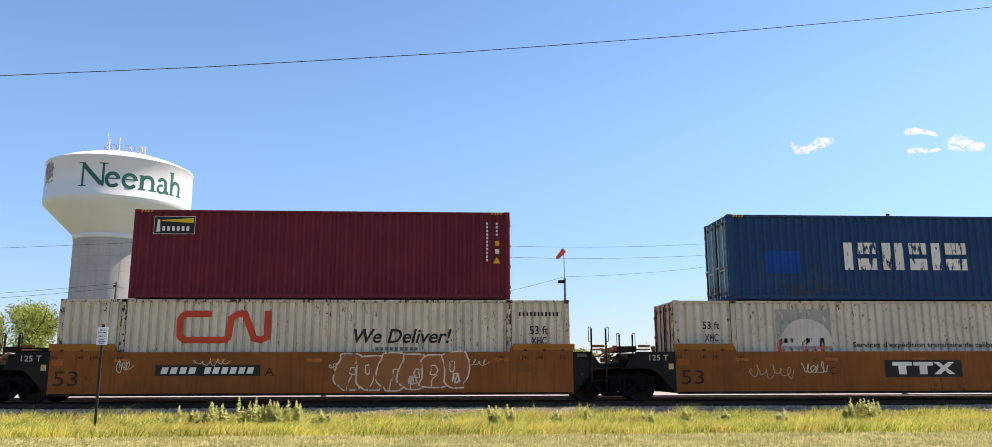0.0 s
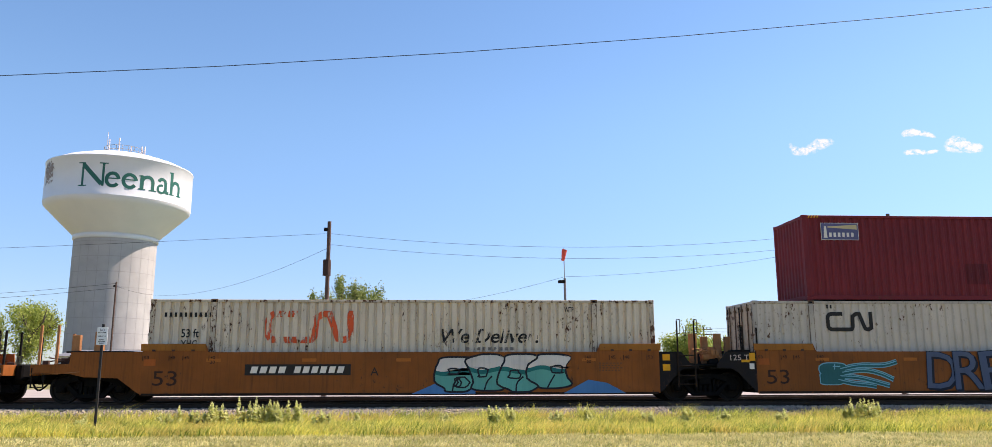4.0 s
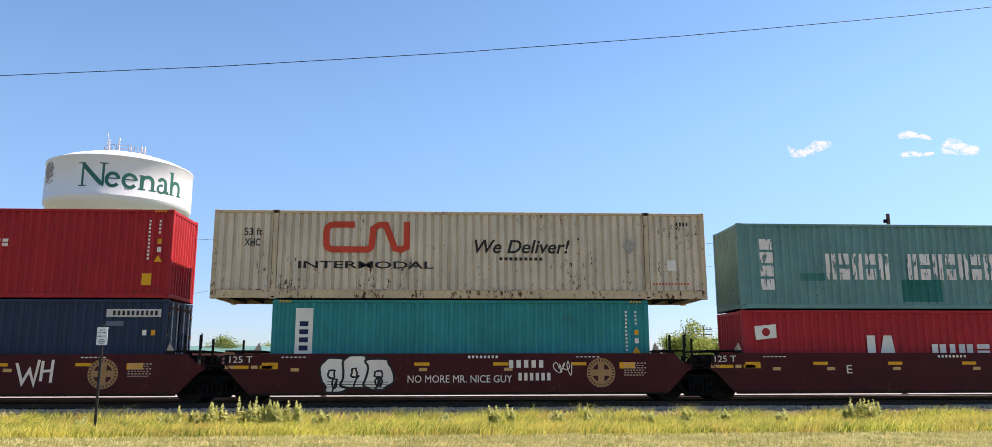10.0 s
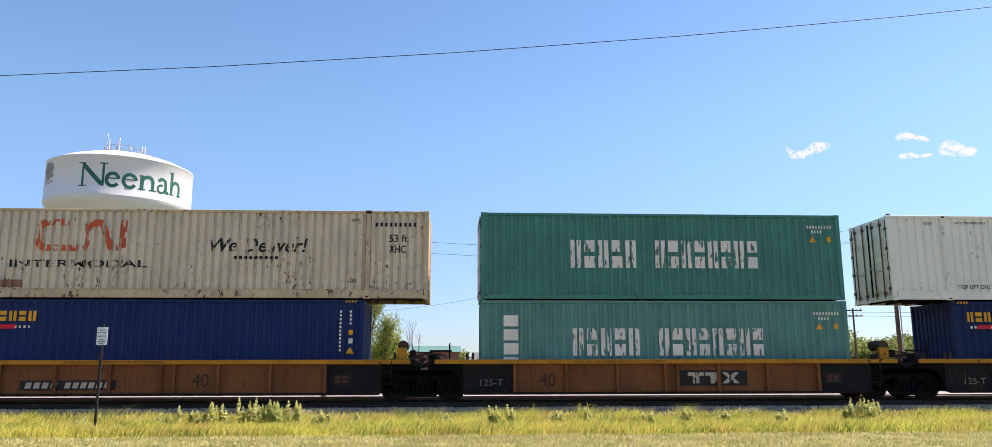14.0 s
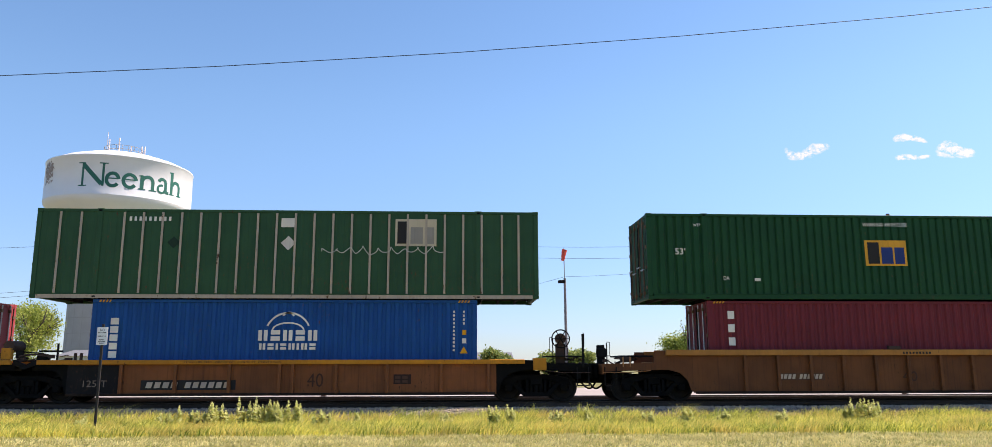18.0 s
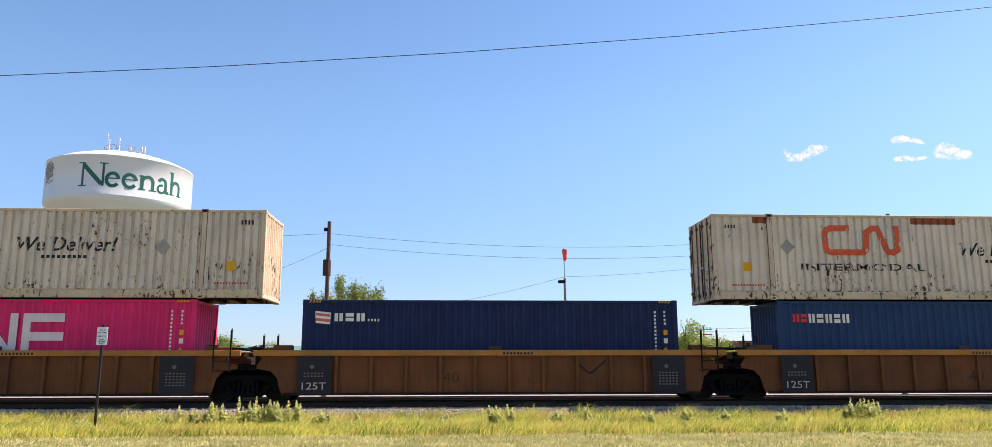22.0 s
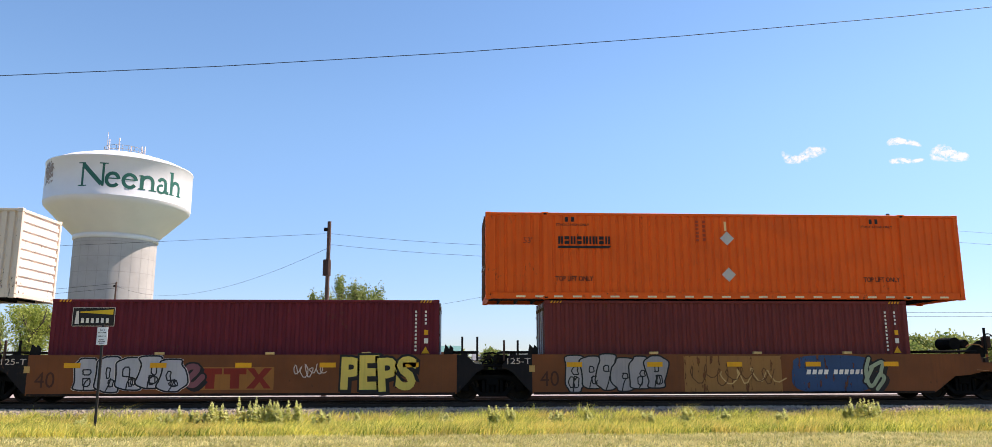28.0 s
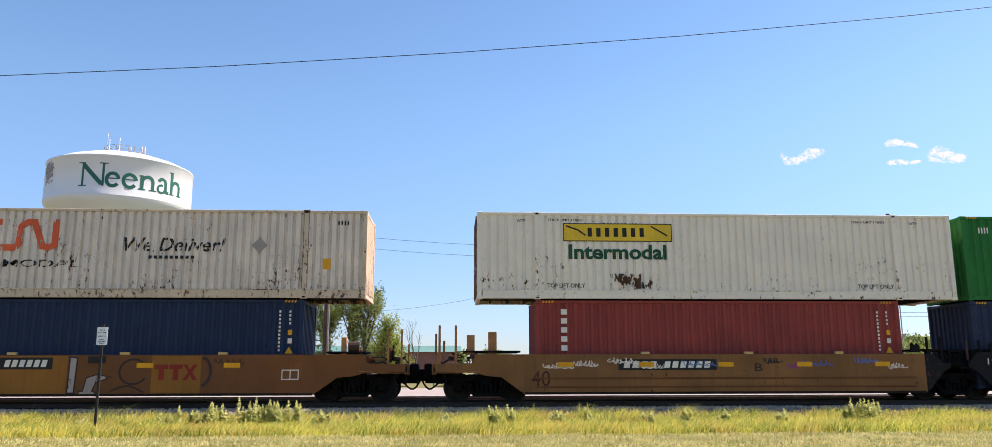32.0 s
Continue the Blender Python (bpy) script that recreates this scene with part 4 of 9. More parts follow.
        pipe_run(car, [(-0.45, -0.9, 1.4), (-0.4, -0.9, 1.6), (0.3, -0.9, 1.56)], 0.02, UNDER)
        end_post(car, 0.85, -1.2, 1.3, 1.86, UNDER, 0.05)
        for x in (-0.9, 1.42, 1.6):
            end_post(car, x, -1.25, 1.3, 1.56, RUST_STEEL, 0.08)
        gusset(car, [(-0.36, 1.2), (-0.02, 1.05), (0.34, 1.2), (0.34, 1.36), (0.02, 1.2), (-0.36, 1.36)], UNDER, -1.4)
        bm = bmesh.new()
        for x in (-1.35, -0.98):
            add_box(bm, x - 0.015, x + 0.015, -HW - 0.04, -HW - 0.01, 0.55, 1.3)
        for z in (0.58, 0.95):
            add_tube(bm, (-1.35, -HW - 0.025, z), (-0.98, -HW - 0.025, z), 0.015, 6)
        part("ladder", bm, GRIMY, car)
        rigging(car, -1.0, 1.2, 1.32, 1.5, RUST_STEEL, 14)
    else:
        for x, z1 in ((-1.02, 2.28), (-0.5, 2.28), (0.46, 2.1), (0.9, 2.1)):
            end_post(car, x, -HW - 0.03 if x < 0 else -1.3, 0.95 if x < 0 else 1.4, z1, GRIMY, 0.045, 0.03)
        for z in (1.0, 1.3):
            pipe_run(car, [(-1.02, -HW - 0.01, z), (-0.5, -HW - 0.01, z)], 0.018, GRIMY, "ladder_rung")
        for x0, x1, z1 in ((-1.32, -0.9, 1.8), (-0.9, -0.3, 1.74), (0.38, 0.8, 1.72), (0.8, 1.36, 1.8)):
            part("step_box", box(x0, x1, -1.42, -1.0, 1.4, z1, 0.02), RIB_TAN, car)
        for x0, x1 in ((-0.55, -0.1), (0.12, 0.5)):
            part("crossover_plate", box(x0, x1, -1.44, 1.0, 1.66, 1.72, 0.01), UNDER, car)
        rigging(car, -0.9, 0.95, 1.25, 1.8, RUST_STEEL, 22)


def well_car(s0, s1, c0, c1, body, label, top=1.58, raised=0.0, chord=None, chord_h=0.1, ribs=(), dark=None, left="joint", right="joint", bottom=0.27,
             dark_left=True, dark_right=True, recess=0.0, sill_mat=None, ext=0.35, style="smooth", kits=("smooth", "smooth"), over=0.37):
    """One unit of a double-stack well car between the trucks at s0 and s1; c0, c1: the ends of its well."""
    car = train_thing("well_car", s0, 0, label, "railcar", "well cars of the train")
    L, a, b = s1 - s0, c0 - s0, c1 - s0
    dk = dark or UNDER
    lo, hi = a - ext, b + ext
    for sg in (-1, 1):
        y0, y1 = (-HW + recess, -HW + recess + 0.05) if sg < 0 else (HW - 0.05, HW)
        out = [(lo, bottom), (hi, bottom), (hi, top)]
        if raised:
            out += [(b + 0.02, top + raised), (b - 1.95, top + raised), (b - 2.05, top), (a + 2.05, top), (a + 1.95, top + raised), (a - 0.02, top + raised)]
        out += [(lo, top)]
        part("side_plate", plate(out, y0, y1), body, car)
        # the ends of the sills rise over the trucks
        for end, x, far, s in (("l", lo, 0.3, -1), ("r", hi, L - 0.3, 1)):
            open_end = (left if end == "l" else right) == "joint"
            if open_end:
                up_x = 0.62 if end == "l" else L - 0.86
                o2 = [(x, bottom + 0.02), (x, top), (up_x, top), (up_x + s * 0.28, 1.22), (far, 1.18), (far, 1.06)] + ([(x + s * 0.75, 1.06), (x + s * 0.36, 0.98), (x + s * 0.16, 0.78), (x + s * 0.06, 0.4)] if chord else
                                    [(x + s * 0.82, 1.04), (x + s * 0.62, 0.92), (x + s * 0.1, 0.36)])
            else:
                e, tip = (-over, -1.62) if end == "l" else (L + over, L + 1.62)
                o2 = [(x, bottom + 0.02), (x, top), (e, top), (e + s * 0.04, 1.22), (tip, 1.2), (tip, 0.95)] + ([(e, 1.0), (x + s * 0.8, 1.0), (x + s * 0.42, 0.9), (x + s * 0.2, 0.68), (x + s * 0.08, 0.36)] if chord else
                                    [(e, 0.92), (e - s * 0.4, 0.82), (x + s * 0.7, 0.78), (x + s * 0.12, 0.36)])
            if s > 0:
                o2 = o2[::-1]
            m = dk if (dark_left if end == "l" else dark_right) else body
            part("sill_end", plate(o2, y0 + 0.006, y1), m, car)
        ym = -HW - 0.02 if sg < 0 else HW - 0.06
        if chord:
            part("top_chord", box(lo - 0.9, hi + 0.9, ym, ym + 0.12, top - chord_h, top + 0.02, 0.012), chord, car)
        part("bottom_chord", box(lo + 0.04, hi - 0.04, ym + 0.012, ym + 0.10, bottom - 0.03, bottom + 0.05, 0.01), sill_mat or GRIMY, car)
        for x in ribs:
            part("rib", box(x - 0.05, x + 0.05, ym + 0.016, ym + 0.16, bottom + 0.05, top - (chord_h if chord else 0), 0.008), body, car)
    x = a
    while x < b:
        part("floor_beam", box(x, x + 0.25, -HW + 0.2, HW - 0.12, bottom, bottom + 0.13), UNDER, car)
        x += 2.9
    for x in (a - 0.2, b + 0.1):
        part("bulkhead", box(x, x + 0.1, -HW + 0.2, HW - 0.2, bottom + 0.1, top - 0.05, 0.01), UNDER, car)
    for x0, x1 in ((0.15, a - 0.25), (b + 0.25, L - 0.15)):
        part("end_platform", box(x0, x1, -1.25, 1.25, 1.02, 1.18, 0.01), UNDER, car)
        part("centre_beam", box(x0 - 0.2, x1 + 0.2, -0.3, 0.3, 0.8, 1.02, 0.01), UNDER, car)
    truck(car, 0)
    if left == "joint":
        joint_gear(car, top, body, style)
    else:
        brake_gear(car, 0, -1, top, dk if dark_left else body, kits[0])
    if right == "coupler":
        truck(car, L)
        brake_gear(car, L, 1, top, dk if dark_right else body, kits[1])
    car["top"] = top
    return car, a, b


def tapes(car, xs, z, w=0.42, h=0.11, material=None, y=-HW - 0.008):
    for x in xs:
        flat_shape(car, [[(x, z), (x + w, z), (x + w, z + h), (x, z + h)]], y, material or YELLOW_TAPE, "reflector")


def number_panel(car, x0, x1, z0, z1, n=(4, 6), ink=None, panel=True, y=-HW - 0.008, ground=None):
    """A painted panel with the car's mark and number as plain bars."""
    if panel:
        flat_shape(car, [[(x0, z0), (x1, z0), (x1, z1), (x0, z1)]], y, ground or BLACK_INK, "number_panel")
    w, h = x1 - x0, z1 - z0
    ink = ink or WHITE_INK
    bars(car, n[0], x0 + w * 0.05, x0 + w * 0.40, z0 + h * 0.2, z1 - h * 0.2, y - 0.004, ink, fill=0.86, lean=0.25)
    bars(car, n[1], x0 + w * 0.46, x0 + w * 0.95, z0 + h * 0.2, z1 - h * 0.2, y - 0.004, ink, fill=0.86, lean=0.25)


def tri_logo(car, x0, x1, z0, z1, material, y=-HW - 0.012):
    """The pool's mark: two plain tapered blocks and a crossing."""
    w = (x1 - x0) / 3.2
    t = (z1 - z0) * 0.3
    polys = []
    for k in range(2):
        a = x0 + k * w * 1.08
        polys += [[(a + w * 0.3, z0), (a + w * 0.7, z0), (a + w * 0.7, z1 - t), (a + w, z1 - t), (a + w, z1), (a, z1), (a, z1 - t), (a + w * 0.3, z1 - t)]]
    a = x0 + 2.1 * w
    c_ = (z0 + z1) / 2
    polys += [[(a, z0), (a + w * 0.34, z0), (a + w * 1.1, z1), (a + w * 0.76, z1)], [(a, z1), (a + w * 0.4, c_), (a + w * 0.62, c_ + 0.02), (a + w * 0.32, z1)],
              [(a + w * 0.78, z0), (a + w * 1.1, z0), (a + w * 0.72, c_), (a + w * 0.5, c_ - 0.02)]]
    flat_shape(car, polys, y, material, "logo", step=0.0003)


def blob(rnd, x, z, w, h, grow=0.0, rag=0.18, n=22):
    """An uneven rounded outline round (x, z)."""
    ph = [rnd.random() * 6.28 for _ in range(3)]
    pts = []
    for i in range(n):
        a = 2 * math.pi * i / n
        k = 1 + rag * math.sin(3 * a + ph[0]) * 0.6 + rag * 0.6 * math.sin(5 * a + ph[1])
        ca, sa = math.cos(a), math.sin(a)
        rx = abs(ca) ** 0.55 * (1 if ca > 0 else -1)
        rz = abs(sa) ** 0.55 * (1 if sa > 0 else -1)
        pts.append((x + rx * (w / 2 * k + grow), z + rz * (h / 2 * (0.9 + 0.1 * k) + grow)))
    return pts


# abstract swollen forms for sprayed pieces, each one or more bent lines in a unit square
FORMS = (((( 0.86, 0.92), (0.25, 0.95), (0.10, 0.5), (0.25, 0.06), (0.88, 0.08), (0.86, 0.46), (0.52, 0.46)),),
         ((( 0.14, 0.04), (0.18, 0.95), (0.85, 0.86), (0.72, 0.48), (0.24, 0.46)), ((0.5, 0.46), (0.9, 0.04))),
         ((( 0.10, 0.05), (0.16, 0.94), (0.5, 0.42), (0.84, 0.95), (0.92, 0.06)),),
         ((( 0.5, 0.95), (0.12, 0.72), (0.12, 0.26), (0.5, 0.06), (0.88, 0.28), (0.88, 0.72), (0.5, 0.95)),),
         ((( 0.9, 0.92), (0.18, 0.92), (0.14, 0.08), (0.94, 0.1)), ((0.16, 0.5), (0.74, 0.54))),
         ((( 0.86, 0.92), (0.3, 0.95), (0.16, 0.66), (0.8, 0.42), (0.78, 0.1), (0.1, 0.06)),))


def graffiti(car, x0, x1, z0, z1, n, fill, line, seed, y=-HW - 0.014, glow=None, slot=True, fat=0.26, shade=None):
    """A sprayed piece of n swollen, overlapping forms with a thick outline, a cast edge, a second tone and highlights."""
    rnd = random.Random(seed)
    w = (x1 - x0) / n
    hh = z1 - z0
    t = min(w * 0.30, hh * 0.2)
    lights, lows = [], []
    last = -1
    for i in range(n):
        lean = rnd.uniform(-0.1, 0.22)
        up_ = rnd.uniform(-0.04, 0.04) * hh
        kind = rnd.choice([k for k in range(len(FORMS)) if k != last])
        last = kind
        inner, outer, cast = [], [], []
        flip, turn = rnd.choice((-1, 1)), rnd.choice((-1, 1)) * rnd.uniform(0.7, 2.2)
        ct, st = math.cos(turn), math.sin(turn)
        for form in FORMS[kind]:
            pts = []
            for u, v in form:
                u, v = (u - 0.5) * flip, v - 0.5
                u, v = 0.5 + (u * ct - v * st) * 1.25, min(1.05, max(-0.05, 0.5 + u * st + v * ct))
                px = x0 + w * (i + 0.5) + (u - 0.5) * (w * 1.5 - t * 0.9) + lean * (v - 0.5) * w
                pts.append((min(max(px, x0 + t / 2), x1 - t / 2), z0 + up_ + t * 0.62 + (hh - t * 1.24) * v))
            pts = rounded(pts, 2)
            inner += stroke(pts, t) + [arc(px, pz, t / 2, 0, 330, 11) for px, pz in (pts[0], pts[-1])]
            outer += stroke(pts, t + 0.11) + [arc(px, pz, t / 2 + 0.055, 0, 330, 11) for px, pz in (pts[0], pts[-1])]
            cast += stroke([(px + 0.08, pz - 0.07) for px, pz in pts], t + 0.08)
            mid = z0 + hh * 0.42
            lows += [[(px, min(pz, mid)) for px, pz in q] for q in stroke(pts, t) if min(pz for _, pz in q) < mid - 0.02]
            k = len(pts) // 4
            lights += stroke([(px - t * 0.26, pz + t * 0.2) for px, pz in pts[k:k + max(3, len(pts) // 4)]], 0.03)
        yy = y - i * 0.001
        tagged(flat_shape(car, cast + outer, yy, line, "sprayed_outline", step=0.00006), kind="stuff")
        flat_shape(car, inner, yy - 0.006 - 0.001 * n, fill, "sprayed_letter", step=0.00006)
    if shade:
        flat_shape(car, lows, y - 0.009 - 0.002 * n, shade, "sprayed_shading", step=0.00004)
    if glow:
        flat_shape(car, lights, y - 0.012 - 0.003 * n, glow, "sprayed_highlight", step=0.00005)


def letter_mesh(ch, bold):
    cu = bpy.data.curves.new("words", "FONT")
    cu.body, cu.resolution_u, cu.offset = ch, 3, bold
    tmp = bpy.data.objects.new("words", cu)
    me = bpy.data.meshes.new_from_object(tmp)
    bpy.data.objects.remove(tmp)
    bpy.data.curves.remove(cu)
    return me


def sprayed_word(car, body, x0, x1, z0, z1, fill, line, seed, y=-HW - 0.014, fat=0.05, rim=0.035, shade=None, glow=None, tilt=5.0):
    """A sprayed piece: fat jostling letters, each with a thick line round it, a cast edge and a few drips and lights."""
    rnd = random.Random(seed)
    wide = [0.55 if ch == "I" else 1.0 for ch in body]
    k = (x1 - x0) / sum(wide)
    x = x0
    for i, (ch, w) in enumerate(zip(body, wide)):
        cell, hh = w * k * 1.1, (z1 - z0) * rnd.uniform(0.92, 1.0)
        lo = z0 + rnd.uniform(0, 0.06) * (z1 - z0)
        base = letter_mesh(ch, fat)
        pts = [v.co for v in base.vertices]
        ax, bx = min(p.x for p in pts), max(p.x for p in pts)
        az, bz = min(p.y for p in pts), max(p.y for p in pts)
        turn = radians(rnd.uniform(-tilt, tilt))
        grow = 0.0 if ch == "M" else rim                # the sharp inner corners of this letter do not take a wider line
        layers = [(letter_mesh(ch, fat + grow), line, 0.03 if ch == "M" else 0.0, 0.0, "sprayed_outline"), (letter_mesh(ch, fat + grow), line, 0.06, -0.05, "sprayed_shadow"),
                  (base, fill, 0.0, 0.0, "sprayed_letter")]
        for q, (me, mat, dx, dz, name) in enumerate(layers):
            for v in me.vertices:
                u, t = (v.co.x - ax) / (bx - ax) - 0.5, (v.co.y - az) / (bz - az) - 0.5
                px, pz = u * cell, t * hh
                v.co = (x + w * k / 2 + px * math.cos(turn) - pz * math.sin(turn) + dx, y - (0.0 if q == 1 else 0.004 + 0.004 * i + 0.002 * q), lo + hh / 2 + px * math.sin(turn) + pz * math.cos(turn) + dz)
            me.materials.clear()
            me.materials.append(mat)
            me.name = name
            ob = new(name, me)
            ob.parent = car
        if glow:
            gx = x + w * k * 0.3
            flat_shape(car, stroke(rounded([(gx, lo + hh * 0.55), (gx, lo + hh * 0.78), (gx + w * k * 0.16, lo + hh * 0.84)], 1), 0.03), y - 0.01 - 0.004 * i - 0.004, glow, "sprayed_highlight", step=0.00004)
        x += w * k


def bubbles(car, x0, x1, z0, z1, n, fill, line, seed, y=-HW - 0.014, width=0.05, halo=None, caps=None):
    """A quick piece of swollen overlapping forms: a pale line round each, and a small loop or two inside."""
    rnd = random.Random(seed)
    w = (x1 - x0) / n
    hh = z1 - z0
    for i in range(n):
        cx = x0 + w * (i + 0.5)
        bw, bh = w * rnd.uniform(1.15, 1.4), hh * rnd.uniform(0.82, 1.0)
        cz = (z0 + z1) / 2 + rnd.uniform(-0.05, 0.05) * hh
        rim = blob(rnd, cx, cz, bw, bh, 0, 0.22, 34)
        yy = y - i * 0.003
        if halo:
            flat_shape(car, [[(cx + (px - cx) * 1.1, cz + (pz - cz) * 1.06) for px, pz in rim]], yy + 0.0012, halo, "sprayed_halo")
        flat_shape(car, [rim], yy, fill, "sprayed_letter")
        if caps:
            for (lo_, hi_), m in zip(((0.12, 0.5), (0.0, 0.12)), caps):
                flat_shape(car, [[(px, min(max(pz, cz + lo_ * bh + 0.06 * math.sin(px * 5)), cz + hi_ * bh + 0.1 * bh)) for px, pz in rim]], yy - 0.0006 * (2 if lo_ else 1), m, "sprayed_shading")
        lines = stroke(rim, width, True)
        for k in range(rnd.choice((1, 2, 3))):
            lx, lz = cx + rnd.uniform(-0.16, 0.16) * bw, cz + (rnd.uniform(-0.05, 0.1) if k == 0 else -0.24) * bh
            lines += stroke(blob(rnd, lx, lz, bw * rnd.uniform(0.14, 0.3), bh * rnd.uniform(0.16, 0.3), 0, 0.3, 14), width * 0.8, True)
        lines += stroke(rounded([(cx - bw * 0.1, cz - bh * 0.5), (cx + rnd.uniform(-0.1, 0.1), cz - bh * 0.25), (cx + bw * 0.1, cz - bh * 0.1)], 1), width * 0.8)
        tagged(flat_shape(car, lines, yy - 0.001, line, "sprayed_outline", step=0.00004), kind="stuff")


def scribble(car, x0, x1, z0, z1, material, seed, width=0.03, loops=7, y=-HW - 0.012):
    """A quick sprayed tag: one thin line that loops along."""
    rnd = random.Random(seed)
    pts = []
    n = loops * 4
    h = (z1 - z0) / 2
    for i in range(n + 1):
        u = i / n
        a = u * loops * 2 * math.pi
        k = rnd.uniform(0.25, 1.0)
        pts.append((x0 + (x1 - x0) * u + math.cos(a) * h * rnd.uniform(0.1, 0.5) + rnd.uniform(-0.05, 0.05), (z0 + z1) / 2 + math.sin(a + rnd.uniform(-0.6, 0.6)) * h * k))
    tagged(flat_shape(car, stroke(rounded(pts, 1), width), y, material, "sprayed_tag", step=0.00005), kind="stuff")


# ---- the train, from its front unit to its rear ----
BROWN = surface("brown_car_paint", shade_colour(138, 84, 36), 0.6, 0, 0.18, 0.8, 18, 0.35, shade_colour(70, 48, 32), 0.5, 0.12, 0.004, 0.15)
TAN = surface("tan_car_paint", shade_colour(120, 74, 42), 0.62, 0, 0.2, 0.8, 18, 0.45, shade_colour(88, 64, 46), 0.4, 0.15, 0.004, 0.15)
OXIDE = surface("oxide_red_car_paint", shade_colour(72, 25, 27), 0.6, 0, 0.2, 0.8, 18, 0.35, shade_colour(46, 26, 28), 0.45, 0.08, 0.004, 0.15)
PANEL_TAN = surface("panel_tan_paint", shade_colour(130, 82, 48), 0.62, 0, 0.2, 0.9, 18, 0.4, shade_colour(64, 44, 34), 0.55, 0.15, 0.004, 0.15)
RIB_TAN = surface("dusty_tan_paint", shade_colour(114, 74, 44), 0.65, 0, 0.2, 0.9, 18, 0.5, shade_colour(60, 42, 34), 0.55, 0.18, 0.004, 0.15)
YELLOW_CHORD = surface("yellow_chord_paint", shade_colour(196, 136, 40), 0.6, 0, 0.2, 1.2, 18, 0.45, shade_colour(110, 76, 40), 0.3, 0.15, 0.004, 0.15)
TAN_CHORD = surface("tan_chord_paint", shade_colour(176, 126, 62), 0.6, 0, 0.2, 1.2, 18, 0.4, shade_colour(110, 80, 50), 0.3, 0.12, 0.004, 0.15)
OCHRE = surface("ochre_car_paint", shade_colour(140, 102, 58), 0.62, 0, 0.2, 0.9, 18, 0.45, shade_colour(100, 74, 46), 0.4, 0.12, 0.004, 0.15)
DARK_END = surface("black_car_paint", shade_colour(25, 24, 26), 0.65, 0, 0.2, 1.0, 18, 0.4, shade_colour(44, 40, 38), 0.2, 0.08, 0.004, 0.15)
SILL_OCHRE = surface("ochre_sill_paint", shade_colour(158, 106, 44), 0.6, 0, 0.2, 1.0, 18, 0.45, shade_colour(96, 62, 34), 0.4, 0.2, 0.004, 0.15)
SIGN_Y = -HW - 0.012


def size53(car, x, z=0.55, body="53", ink=None):
    lettering(car, body, x, x + 0.74, z, z + 0.45, SIGN_Y, ink or paint((62, 40, 28)), name="lettering")


def load_limit(car, x, body="125 T", z=1.25, w=0.72, h=0.2, ink=None):
    lettering(car, body, x, x + w, z, z + h, SIGN_Y, ink or WHITE_INK, name="lettering")


def small_print(car, x, z, rows=4, n=7, w=0.8, ink=None):
    for r in range(rows):
        bars(car, n, x, x + w * (1 - 0.12 * (r % 2)), z - r * 0.075, z - r * 0.075 + 0.035, SIGN_Y, ink or GREY_INK, "small_print", 0.75)


